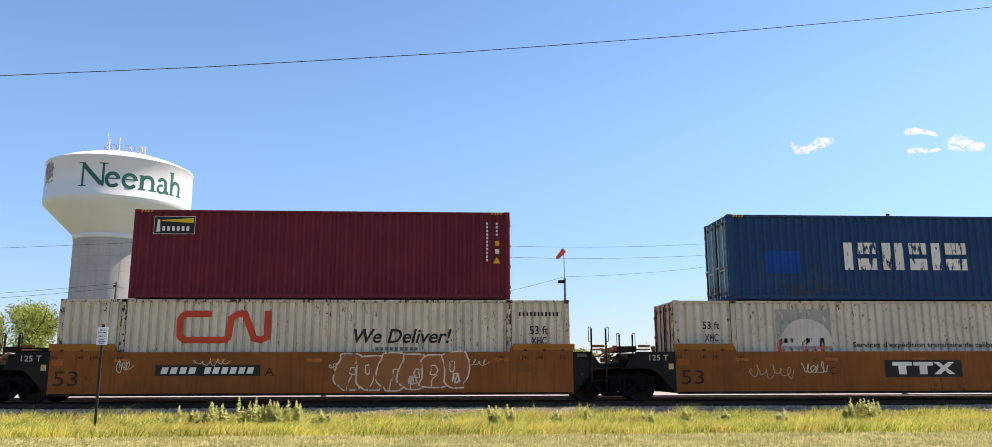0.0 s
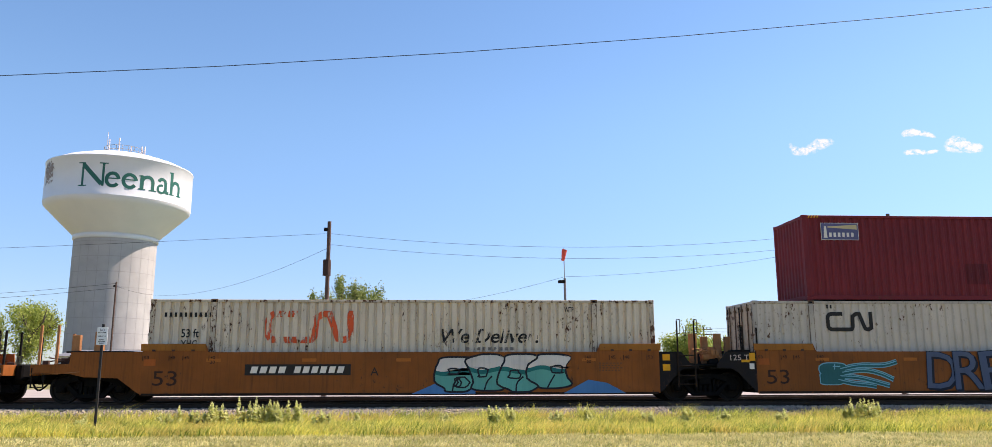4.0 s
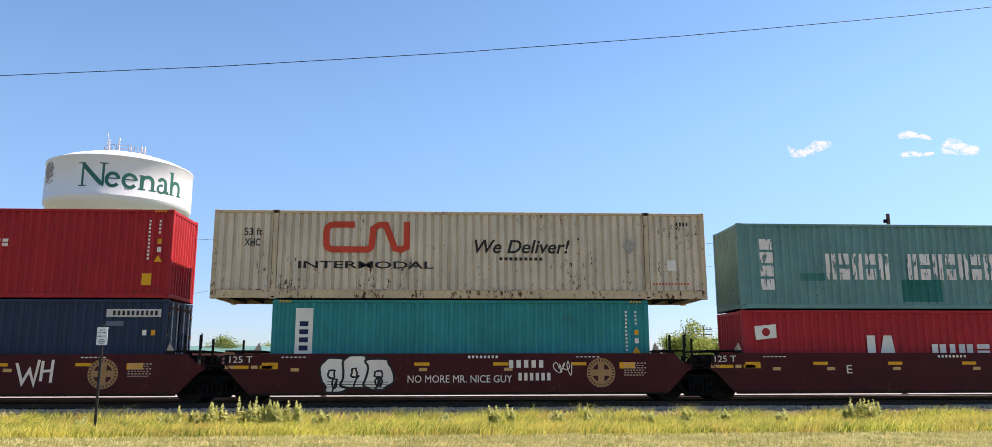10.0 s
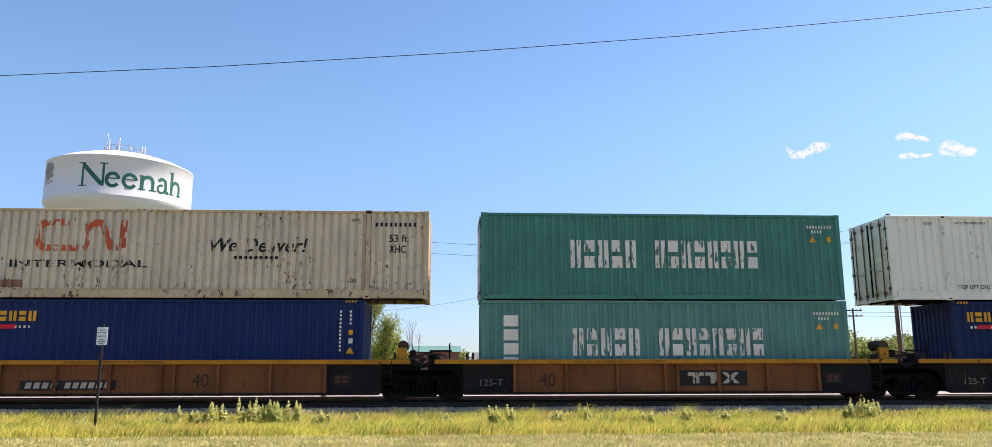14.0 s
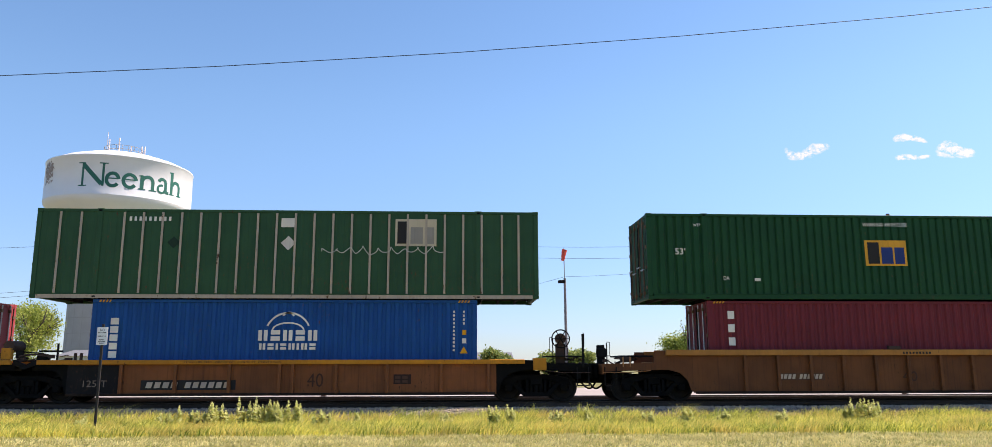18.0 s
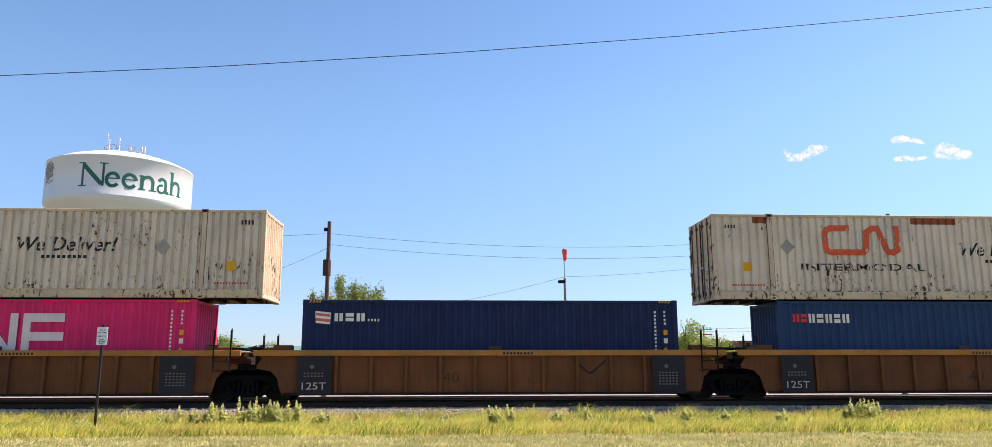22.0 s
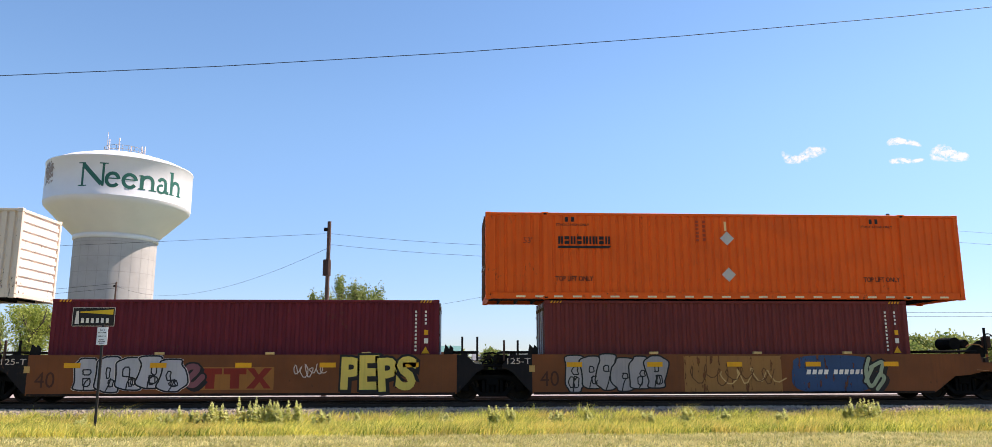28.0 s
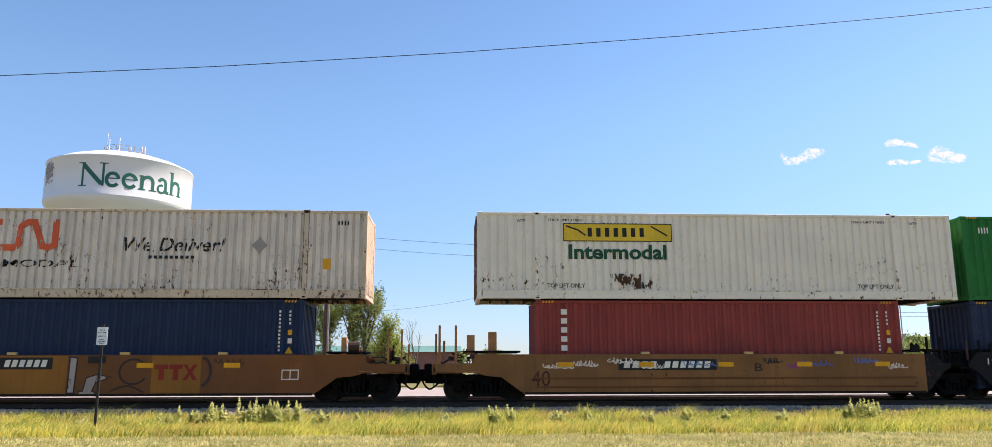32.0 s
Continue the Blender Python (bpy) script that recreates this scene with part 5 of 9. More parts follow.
def brown_53(s0, s1, c0, right="joint", left="joint", kits=("stakes", "wheel"), staked=False):
    car, a, b = well_car(s0, s1, c0 - 0.1, c0 + 16.25, BROWN, "brown double-stack well car with smooth sides on its trucks", raised=0.25, ext=-0.04, style="staked" if staked else "brown", kits=kits, over=0.5, dark=DARK_END, right=right, left=left,
                         dark_left=left == "joint", dark_right=right == "joint")
    dull = paint((170, 104, 38), rust=0.2, streak=0.4)
    tapes(car, [a + 2.0 + 2.95 * k for k in range(5)], 1.28, 0.45, 0.1, dull)
    tapes(car, [a + 0.1], 1.16, 0.36, 0.2, paint((160, 88, 34)))
    for x0, x1 in ((a - 0.02, a + 1.96), (b - 1.96, b + 0.02)):
        part("top_sill", box(x0, x1, -HW - 0.012, -HW + 0.03, 1.62, 1.835, 0.008), SILL_OCHRE, car)
        for k in range(3):
            x = x0 + 0.35 + k * 0.6
            part("tie_down", box(x, x + 0.1, -HW - 0.03, -HW, 1.60, 1.66, 0.006), RUST_STEEL, car)
    if left == "joint":
        load_limit(car, a - 0.82, z=1.3, w=0.62, h=0.18, ink=paint((196, 190, 182)))
        tapes(car, [a - 0.2], 1.02, 0.16, 0.18, paint((196, 180, 120)) if not staked else WHITE_INK)
        if staked:
            tapes(car, [a - 0.19], 1.28, 0.19, 0.26)
            tapes(car, [a - 0.46], 1.24, 0.27, 0.08)
    if right == "joint" and staked:
        tapes(car, [b + 0.07], 1.3, 0.24, 0.2)
        tapes(car, [b + 0.07], 0.98, 0.24, 0.2)
    elif right == "joint":
        tapes(car, [b + 0.08], 1.42, 0.32, 0.1, paint((92, 84, 76)))
    if right == "coupler":
        tapes(car, [s1 - s0 - 0.42], 1.26, 0.6, 0.24)
        flat_shape(car, [[(s1 - s0 - 0.5, 0.84), (s1 - s0 + 0.12, 0.84), (s1 - s0 + 0.12, 1.2), (s1 - s0 - 0.5, 1.2)]], -HW - 0.008, BLACK_INK, "number_panel")
        for q in (-0.46, -0.16):
            small_print(car, s1 - s0 + q, 1.12, 4, 3, 0.22, WHITE_INK)
        tapes(car, [s1 - s0 - 0.85], 0.86, 0.2, 0.22, WHITE_INK)
    dim = paint((66, 44, 28))
    for x, body in ((a + 0.1, "53"), (a + 0.9, "48"), (a + 1.32, "45"), (a + 2.12, "40"), (b - 2.4, "40"), (b - 1.62, "45"), (b - 1.16, "48"), (b - 0.4, "53")):
        lettering(car, body, x, x + 0.15, 1.36, 1.46, SIGN_Y, dim, name="lettering", bold=0.01)
        if body == "40":
            lettering(car, "20", x, x + 0.15, 1.22, 1.32, SIGN_Y, dim, name="lettering", bold=0.01)
        part("stencil_bar", box(x - 0.05, x - 0.03, SIGN_Y, SIGN_Y + 0.008, 1.32, 1.47), dim, car)
    small_print(car, b - 2.0, 1.2, 4, 7, 0.8, paint((104, 76, 48)))
    return car, a, b


# unit ahead of the first one in view
c, a, b = brown_53(-34.2, -14.65, -32.5)

c, a, b = brown_53(-14.65, 4.7, -12.94)
size53(c, a + 0.2)
number_panel(c, a + 3.26, a + 6.47, 0.85, 1.18)
lettering(c, "A", a + 6.6, a + 6.9, 0.85, 1.1, SIGN_Y, BLACK_INK, name="lettering")
bubbles(c, a + 8.9, a + 12.9, 0.36, 1.6, 6, paint((150, 98, 56), streak=0.3), paint((208, 196, 178), hole=0.2), 3)
for k, (x, w) in enumerate(((2.1, 0.4), (4.4, 1.1), (8.6, 0.7), (12.8, 0.8))):
    scribble(c, a + x, a + x + w, 0.9 + 0.2 * (k % 2), 1.4, paint((200, 190, 172)), 10 + k, 0.022, 5)

c, a, b = brown_53(4.7, 24.45, 6.66)
size53(c, a + 0.2)
flat_shape(c, [[(a + 6.95, 0.76), (a + 9.55, 0.76), (a + 9.55, 1.3), (a + 6.95, 1.3)]], -HW - 0.008, BLACK_INK, "number_panel")
tri_logo(c, a + 7.2, a + 9.3, 0.84, 1.24, WHITE_INK)
lettering(c, "C", a + 5.1, a + 5.3, 0.85, 1.08, SIGN_Y, BLACK_INK, name="lettering")
flat_shape(c, [blob(random.Random(4), a + 11.7, 0.92, 2.1, 0.7, 0, 0.12)], -HW - 0.01, paint((196, 176, 150)), "paint_patch")
scribble(c, a + 2.4, a + 3.9, 0.6, 1.25, paint((190, 170, 140)), 21, 0.022, 6)
scribble(c, a + 4.15, a + 5.0, 0.75, 1.35, paint((212, 200, 184)), 22, 0.028, 5)
scribble(c, a + 14.6, a + 16.0, 0.9, 1.35, paint((212, 200, 184)), 23, 0.022, 7)

c, a, b = brown_53(24.45, 43.92, 26.2, right="coupler", kits=("stakes", "tank"))
size53(c, a + 0.2)
TEAL = paint((78, 160, 150), streak=0.15)
DEEP_TEAL_LINE = paint((38, 92, 104))
slab = [(0.0, 0.78), (0.04, 0.5), (0.08, 0.3), (0.12, 0.12), (0.24, 0.02), (0.3, 0.2), (0.42, 0.14), (0.56, 0.2), (0.62, 0.12), (0.74, 0.22), (0.88, 0.3), (0.95, 0.3), (0.98, 0.6), (1.0, 0.98),
        (0.84, 0.92), (0.8, 1.02), (0.72, 0.88), (0.6, 0.96), (0.52, 0.84), (0.4, 0.92), (0.22, 0.9)]
slab = [(a + 2.35 + u * 3.75, 0.28 + v * 1.24) for u, v in slab]
flat_shape(c, [slab], -HW - 0.014, TEAL, "sprayed_letter")
flat_shape(c, [[(px, min(pz, 0.98)) for px, pz in slab]], -HW - 0.016, paint((70, 128, 158), streak=0.15, hole=0.12), "sprayed_shading")
tagged(flat_shape(c, stroke(slab, 0.07, True), -HW - 0.019, paint((206, 204, 192)), "sprayed_outline", step=0.00004), kind="stuff")
flat_shape(c, [[(a + 2.35 + u * 3.75, 0.28 + v * 1.24) for u, v in q] for q in (((0.32, 0.62), (0.38, 0.72), (0.33, 0.82)), ((0.4, 0.42), (0.44, 0.58), (0.39, 0.52)), ((0.68, 0.44), (0.74, 0.5), (0.69, 0.64)),
                ((0.16, 0.44), (0.24, 0.5), (0.17, 0.48)), ((0.53, 0.4), (0.545, 0.62), (0.535, 0.62)))], -HW - 0.019, paint((214, 212, 200)), "sprayed_highlight")
flat_shape(c, stroke(rounded([(a + 2.5, 0.6), (a + 3.0, 0.9), (a + 3.6, 0.72), (a + 4.4, 0.86), (a + 5.0, 0.66), (a + 5.8, 0.78)], 1), 0.03), -HW - 0.019, DEEP_TEAL_LINE, "sprayed_line", step=0.00004)
number_panel(c, a + 10.0, a + 13.1, 0.8, 1.14)
lettering(c, "B", a + 9.4, a + 9.65, 0.86, 1.1, SIGN_Y, BLACK_INK, name="lettering")
scribble(c, a + 15.2, a + 16.3, 0.9, 1.5, paint((205, 190, 170)), 32, 0.025, 6)
scribble(c, a + 12.1, a + 12.8, 1.2, 1.55, paint((205, 190, 170)), 33, 0.025, 4)

c, a, b = brown_53(48.2, 67.72, 49.92, left="coupler", staked=True)
size53(c, a + 0.4)
number_panel(c, a + 3.2, a + 6.48, 0.86, 1.2)
lettering(c, "A", a + 7.1, a + 7.35, 0.85, 1.1, SIGN_Y, BLACK_INK, name="lettering")
flat_shape(c, [[(a + 8.4, 0.28), (a + 9.2, 0.62), (a + 10.4, 0.5), (a + 10.4, 0.28)], [(a + 13.2, 0.28), (a + 14.0, 0.7), (a + 14.6, 0.6), (a + 15.2, 0.28)]],
           -HW - 0.009, paint((70, 130, 186)), "sprayed_cloud")
bubbles(c, a + 9.3, a + 13.3, 0.3, 1.56, 4, paint((84, 168, 160), streak=0.3), paint((34, 36, 44)), 41, width=0.06, caps=(paint((206, 210, 206)), paint((24, 112, 112))))

c, a, b = brown_53(67.72, 87.25, 69.38, staked=True)
size53(c, a + 0.35)
PALE_BLUE, DEEP_TEAL = paint((112, 184, 204)), paint((40, 104, 108))
arms = [[(a + 3.0, 1.05), (a + 3.9, 1.25), (a + 5.0, 1.2), (a + 5.6, 1.38)], [(a + 3.1, 0.9), (a + 4.0, 1.05), (a + 4.8, 0.9), (a + 5.4, 0.62)],
        [(a + 3.0, 0.75), (a + 3.8, 0.72), (a + 4.5, 0.55), (a + 5.2, 0.36)], [(a + 2.9, 0.6), (a + 3.5, 0.46), (a + 4.2, 0.40), (a + 4.6, 0.33)]]
arms = [[(a + 2.15 + (x - a - 2.15) * 0.74, 0.87 + (z - 0.87) * 0.75) for x, z in q] for q in arms]
polys = [blob(random.Random(6), a + 2.55, 1.0, 0.85, 0.4, 0.03, 0.06), blob(random.Random(7), a + 2.5, 0.72, 0.8, 0.38, 0.03, 0.06)]
for q in arms:
    polys += stroke(rounded(q), 0.17)
flat_shape(c, polys, -HW - 0.009, PALE_BLUE, "sprayed_outline", step=0.00006)
polys = [blob(random.Random(6), a + 2.55, 1.0, 0.85, 0.4, 0, 0.06), blob(random.Random(7), a + 2.5, 0.72, 0.8, 0.38, 0, 0.06)]
for q in arms:
    polys += stroke(rounded(q), 0.11)
flat_shape(c, polys, -HW - 0.014, DEEP_TEAL, "sprayed_shape", step=0.00006)
flat_shape(c, [p for q in arms for p in stroke([(x, z + 0.02) for x, z in rounded(q)], 0.03)] + stroke([(a + 2.55, 1.1), (a + 2.8, 1.1)], 0.03) + stroke([(a + 2.6, 1.0), (a + 2.62, 1.18)], 0.03),
           -HW - 0.018, PALE_BLUE, "sprayed_highlight", step=0.00005)
sprayed_word(c, "DREM", a + 5.75, a + 9.4, 0.34, 1.58, paint((78, 94, 122), streak=0.3), paint((34, 40, 54)), 51, fat=0.0, rim=0.014)
tri_logo(c, a + 9.3, a + 11.0, 0.78, 1.3, paint((170, 56, 36)))
bubbles(c, a + 11.75, a + 14.7, 0.42, 1.56, 4, paint((104, 180, 170), streak=0.3), BLACK_INK, 52, width=0.055, halo=BLACK_INK)

c, a, b = brown_53(87.25, 106.85, 89.0, right="coupler", staked=True)
size53(c, a + 0.35)
number_panel(c, a + 9.82, a + 13.05, 0.84, 1.18)
lettering(c, "B", a + 9.15, a + 9.4, 0.86, 1.1, SIGN_Y, BLACK_INK, name="lettering")
bob = [(a + 4.97, 0.36), (a + 5.09, 0.75), (a + 5.22, 1.15)] + arc(a + 5.87, 1.1, 0.66, 165, 15, 12, 0.42) + [(a + 6.52, 1.1), (a + 6.67, 0.75), (a + 6.79, 0.36), (a + 6.42, 0.28), (a + 5.37, 0.28)]
flat_shape(c, [[(a + 5.87 + (x - a - 5.87) * 1.05, 0.85 + (z - 0.85) * 1.05) for x, z in bob[::-1]]], -HW - 0.009, paint((206, 200, 194)), "sprayed_outline")
flat_shape(c, [bob[::-1]], -HW - 0.012, BLACK_INK, "sprayed_shape")
flat_shape(c, [arc(a + 5.87, 0.68, 0.5, 0, 350, 26, 0.40)], -HW - 0.015, paint((132, 78, 62)), "sprayed_shape")
flat_shape(c, [[(a + 5.35, 1.12), (a + 5.37, 0.86), (a + 5.62, 0.98), (a + 5.87, 0.88), (a + 6.12, 0.98), (a + 6.37, 0.86), (a + 6.39, 1.12)]], -HW - 0.018, BLACK_INK, "sprayed_shape")
scribble(c, a + 4.4, a + 5.2, 0.5, 1.2, BLACK_INK, 61, 0.025, 6)
scribble(c, a + 7.2, a + 8.6, 0.7, 1.35, BLACK_INK, 62, 0.022, 8)
scribble(c, a + 3.6, a + 3.95, 0.95, 1.25, paint((110, 60, 100)), 63, 0.03, 3)


# oxide-red five-unit car
def red_40(s0, s1, letter, right="joint", left="joint", emblem=None, number=None):
    mid = (s0 + s1) / 2
    m = mid - s0
    car, a, b = well_car(s0, s1, mid - 6.25, mid + 6.25, OXIDE, "oxide-red double-stack well car with smooth sides on its trucks", top=1.53, dark=OXIDE, right=right, left=left, style="red", kits=("red", "red"), over=0.2,
                         dark_left=False, dark_right=False)
    tapes(car, [a + 0.0, b - 1.2], 1.05, 0.5, 0.2)
    tapes(car, [a + 2.25 + 2.5 * k for k in range(4)], 1.15, 0.48, 0.1)
    tapes(car, [a + 0.9, a + 2.7, a + 4.9, a + 7.6, b - 2.2], 0.98, 0.26, 0.1, paint((206, 170, 110)))
    for x in (a + 0.6, b - 2.6):
        small_print(car, x, 1.4, 1, 6, 0.8, WHITE_INK)
    bars(car, 8, m + 0.2, m + 1.2, 1.38, 1.46, SIGN_Y, WHITE_INK)
    lettering(car, letter, *{"A": (m + 1.9, m + 2.1), "B": (m - 1.6, m - 1.4)}.get(letter, (m - 2.9, m - 2.72)), 0.88, 1.14, SIGN_Y, WHITE_INK, name="lettering")
    if left == "joint":
        load_limit(car, a - 1.0, w=0.7)
        tapes(car, [a - 1.13, a - 0.33], 1.06, 0.27, 0.1, paint((206, 170, 110)))
        tapes(car, [a - 0.85, a - 0.12], 1.06, 0.45, 0.1)
    else:
        small_print(car, a - 0.95, 1.4, 3, 6, 0.6, WHITE_INK)
        small_print(car, a - 0.95, 1.14, 2, 6, 0.65, WHITE_INK)
        tapes(car, [a - 1.05], 0.9, 0.95, 0.1)
        tapes(car, [a + 0.0], 0.9, 0.18, 0.2, paint((196, 180, 160)))
    for x in ((emblem,) if emblem else ()):
        x = m + x
        gold, deep_red = paint((168, 132, 90)), paint((64, 26, 26))
        flat_shape(car, [arc(x, 0.92, 0.46, 0, 350, 32)], -HW - 0.009, gold, "emblem")
        flat_shape(car, [[(x + r * math.cos(q + d), 0.92 + r * math.sin(q + d)) for r, d in ((0.35, -0.045), (0.43, -0.04), (0.43, 0.04), (0.35, 0.045))] for q in
                         [2 * math.pi * k / 26 for k in range(26)]], -HW - 0.012, deep_red, "emblem_marks")
        for q in range(4):
            wedge = arc(x, 0.92, 0.29, q * 90 + 20, q * 90 + 70, 6)
            c0 = (x + 0.10 * (1 if q in (0, 3) else -1), 0.92 + 0.10 * (1 if q < 2 else -1))
            flat_shape(car, [[c0] + wedge], -HW - 0.012, deep_red, "emblem_marks")
        small_print(car, x + 0.75, 1.2, 6, 7, 0.75, paint((190, 170, 150)))
    if number:
        x = m + number
        lettering_ink = paint((176, 132, 116))
        bars(car, 4, x, x + 1.25, 0.78, 1.02, SIGN_Y, lettering_ink)
        bars(car, 6, x + 1.4, x + 2.85, 0.78, 1.02, SIGN_Y, lettering_ink)
    for k, z in enumerate((0.42, 0.62)):
        part("seam", box(a, b, -HW - 0.006, -HW, z, z + 0.02), OXIDE, car)
    return car, a, b, m


c, a, b, m = red_40(111.15, 126.6, "B", left="coupler", emblem=4.45, number=-5.1)
lettering(c, "LD LMT 124,000 PER UNIT", m - 0.3, m + 1.3, 0.93, 1.0, SIGN_Y, WHITE_INK, name="small_print")
c, a, b, m = red_40(126.6, 142.05, "C", emblem=4.35)
WSPRAY = paint((232, 226, 216), streak=0.05)
flat_shape(c, stroke([(m + 1.75, 1.25), (m + 1.95, 0.65), (m + 2.15, 1.05), (m + 2.3, 0.62), (m + 2.42, 1.35)], 0.09) +
           stroke([(m + 2.5, 0.7), (m + 2.53, 1.32)], 0.09) + stroke([(m + 2.5, 1.0), (m + 2.82, 1.02)], 0.08) + stroke([(m + 2.8, 0.66), (m + 2.83, 1.35)], 0.09), SIGN_Y, WSPRAY, "sprayed_tag", step=0.0004)
c, a, b, m = red_40(142.05, 157.45, "D", emblem=4.45)
bubbles(c, m - 4.3, m - 2.3, 0.34, 1.5, 3, WSPRAY, BLACK_INK, 71, width=0.07)
for z in (0.5, 0.58, 0.66):
    flat_shape(c, stroke([(m - 4.2, z), (m - 2.3, z - 0.02)], 0.02), -HW - 0.03, BLACK_INK, "sprayed_line")
lettering(c, "NO MORE MR. NICE GUY", m - 1.7, m + 1.6, 0.62, 0.85, SIGN_Y, WSPRAY, name="lettering")
bars(c, 5, m + 1.5, m + 2.7, 1.08, 1.32, SIGN_Y, WSPRAY, "sprayed_tag")
bars(c, 6, m + 1.8, m + 2.9, 0.68, 0.92, SIGN_Y, WSPRAY, "sprayed_tag")
scribble(c, m + 2.95, m + 3.5, 0.75, 1.4, WSPRAY, 72, 0.025, 4)
c, a, b, m = red_40(157.45, 172.87, "E", emblem=4.5)
c, a, b, m = red_40(172.87, 188.35, "A", right="coupler", emblem=-4.4, number=2.9)
lettering(c, "LD LMT 124,000 PER UNIT", m - 0.9, m + 0.7, 1.02, 1.1, SIGN_Y, WHITE_INK, name="small_print")


# five-unit car with a yellow walkway chord and panelled sides
def panel_40(s0, s1, right="joint", left="joint", logo=None, number=None, forty=None, ton=None):
    mid = (s0 + s1) / 2
    m = mid - s0
    a0 = m - 6.3
    # black sill ends stand in for the shaded open space below the yellow deck
    car, a, b = well_car(s0, s1, mid - 6.3, mid + 6.3, PANEL_TAN, "well car with tan panelled sides and a yellow walkway edge", top=1.32, chord=YELLOW_CHORD, chord_h=0.12,
                         ribs=[a0 + 1.3, a0 + 2.95, a0 + 4.6, a0 + 6.15, a0 + 6.55, a0 + 7.9, a0 + 9.5, a0 + 11.2, a0 + 12.7] if right == "coupler" else [a0 + 1.3, a0 + 2.95, a0 + 4.6, a0 + 6.15, a0 + 6.55, a0 + 7.9, a0 + 9.5, a0 + 11.2], dark=BLACK_STEEL, right=right, left=left, recess=0.11, style="panel", kits=("panel", "panel"), over=0.3)
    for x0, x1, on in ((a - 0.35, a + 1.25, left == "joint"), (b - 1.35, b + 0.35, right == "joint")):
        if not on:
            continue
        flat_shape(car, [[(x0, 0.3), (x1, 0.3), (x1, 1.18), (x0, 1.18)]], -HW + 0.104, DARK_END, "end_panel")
    if ton:
        load_limit(car, a + 0.2, "125-T", 0.52, 0.72, 0.2, paint((124, 116, 104)))
    lettering(car, "40", m + (forty if forty is not None else -4.2), m + (forty if forty is not None else -4.2) + 0.5, 0.5, 0.92, -HW + 0.100, paint((70, 48, 34)), name="lettering")
    lettering(car, "52,900 LBS. MAX. GROSS WT. FOR 20 FT. CONTAINER", m - 3.1, m - 0.1, 1.23, 1.3, -HW - 0.026, BLACK_INK, name="small_print")
    if logo is not None:
        flat_shape(car, [[(m + logo, 0.5), (m + logo + 2.2, 0.5), (m + logo + 2.2, 0.98), (m + logo, 0.98)]], -HW + 0.102, BLACK_INK, "number_panel")
        tri_logo(car, m + logo + 0.25, m + logo + 1.95, 0.57, 0.92, paint((190, 180, 164), hole=0.3), -HW + 0.096)
    if number is not None:
        number_panel(car, m + number, m + number + 2.9, 0.42, 0.72, y=-HW + 0.102, ink=paint((186, 176, 160)))
    x0 = b - 1.15 if right == "joint" else b - 2.9
    flat_shape(car, [[(x0, 0.58), (x0 + 0.55, 0.58), (x0 + 0.55, 0.88), (x0, 0.88)]], -HW + 0.100, paint((52, 34, 28)), "number_panel")
    for z in (0.62, 0.74):
        bars(car, 2, x0 + 0.05, x0 + 0.5, z, z + 0.09, -HW + 0.096, paint((84, 60, 48)), "small_print", 0.9)
    return car, a, b, m


for args in ((192.5, 208.4, dict(left="coupler", number=-4.4, forty=0.8)), (208.4, 224.25, dict(logo=0.35, ton=1)), (224.25, 240.1, dict(logo=0.35, ton=1)),
             (240.1, 255.95, dict(logo=0.45, ton=1)), (255.95, 271.85, dict(right="coupler", number=-4.4, forty=0.7, ton=1))):
    panel_40(args[0], args[1], **args[2])


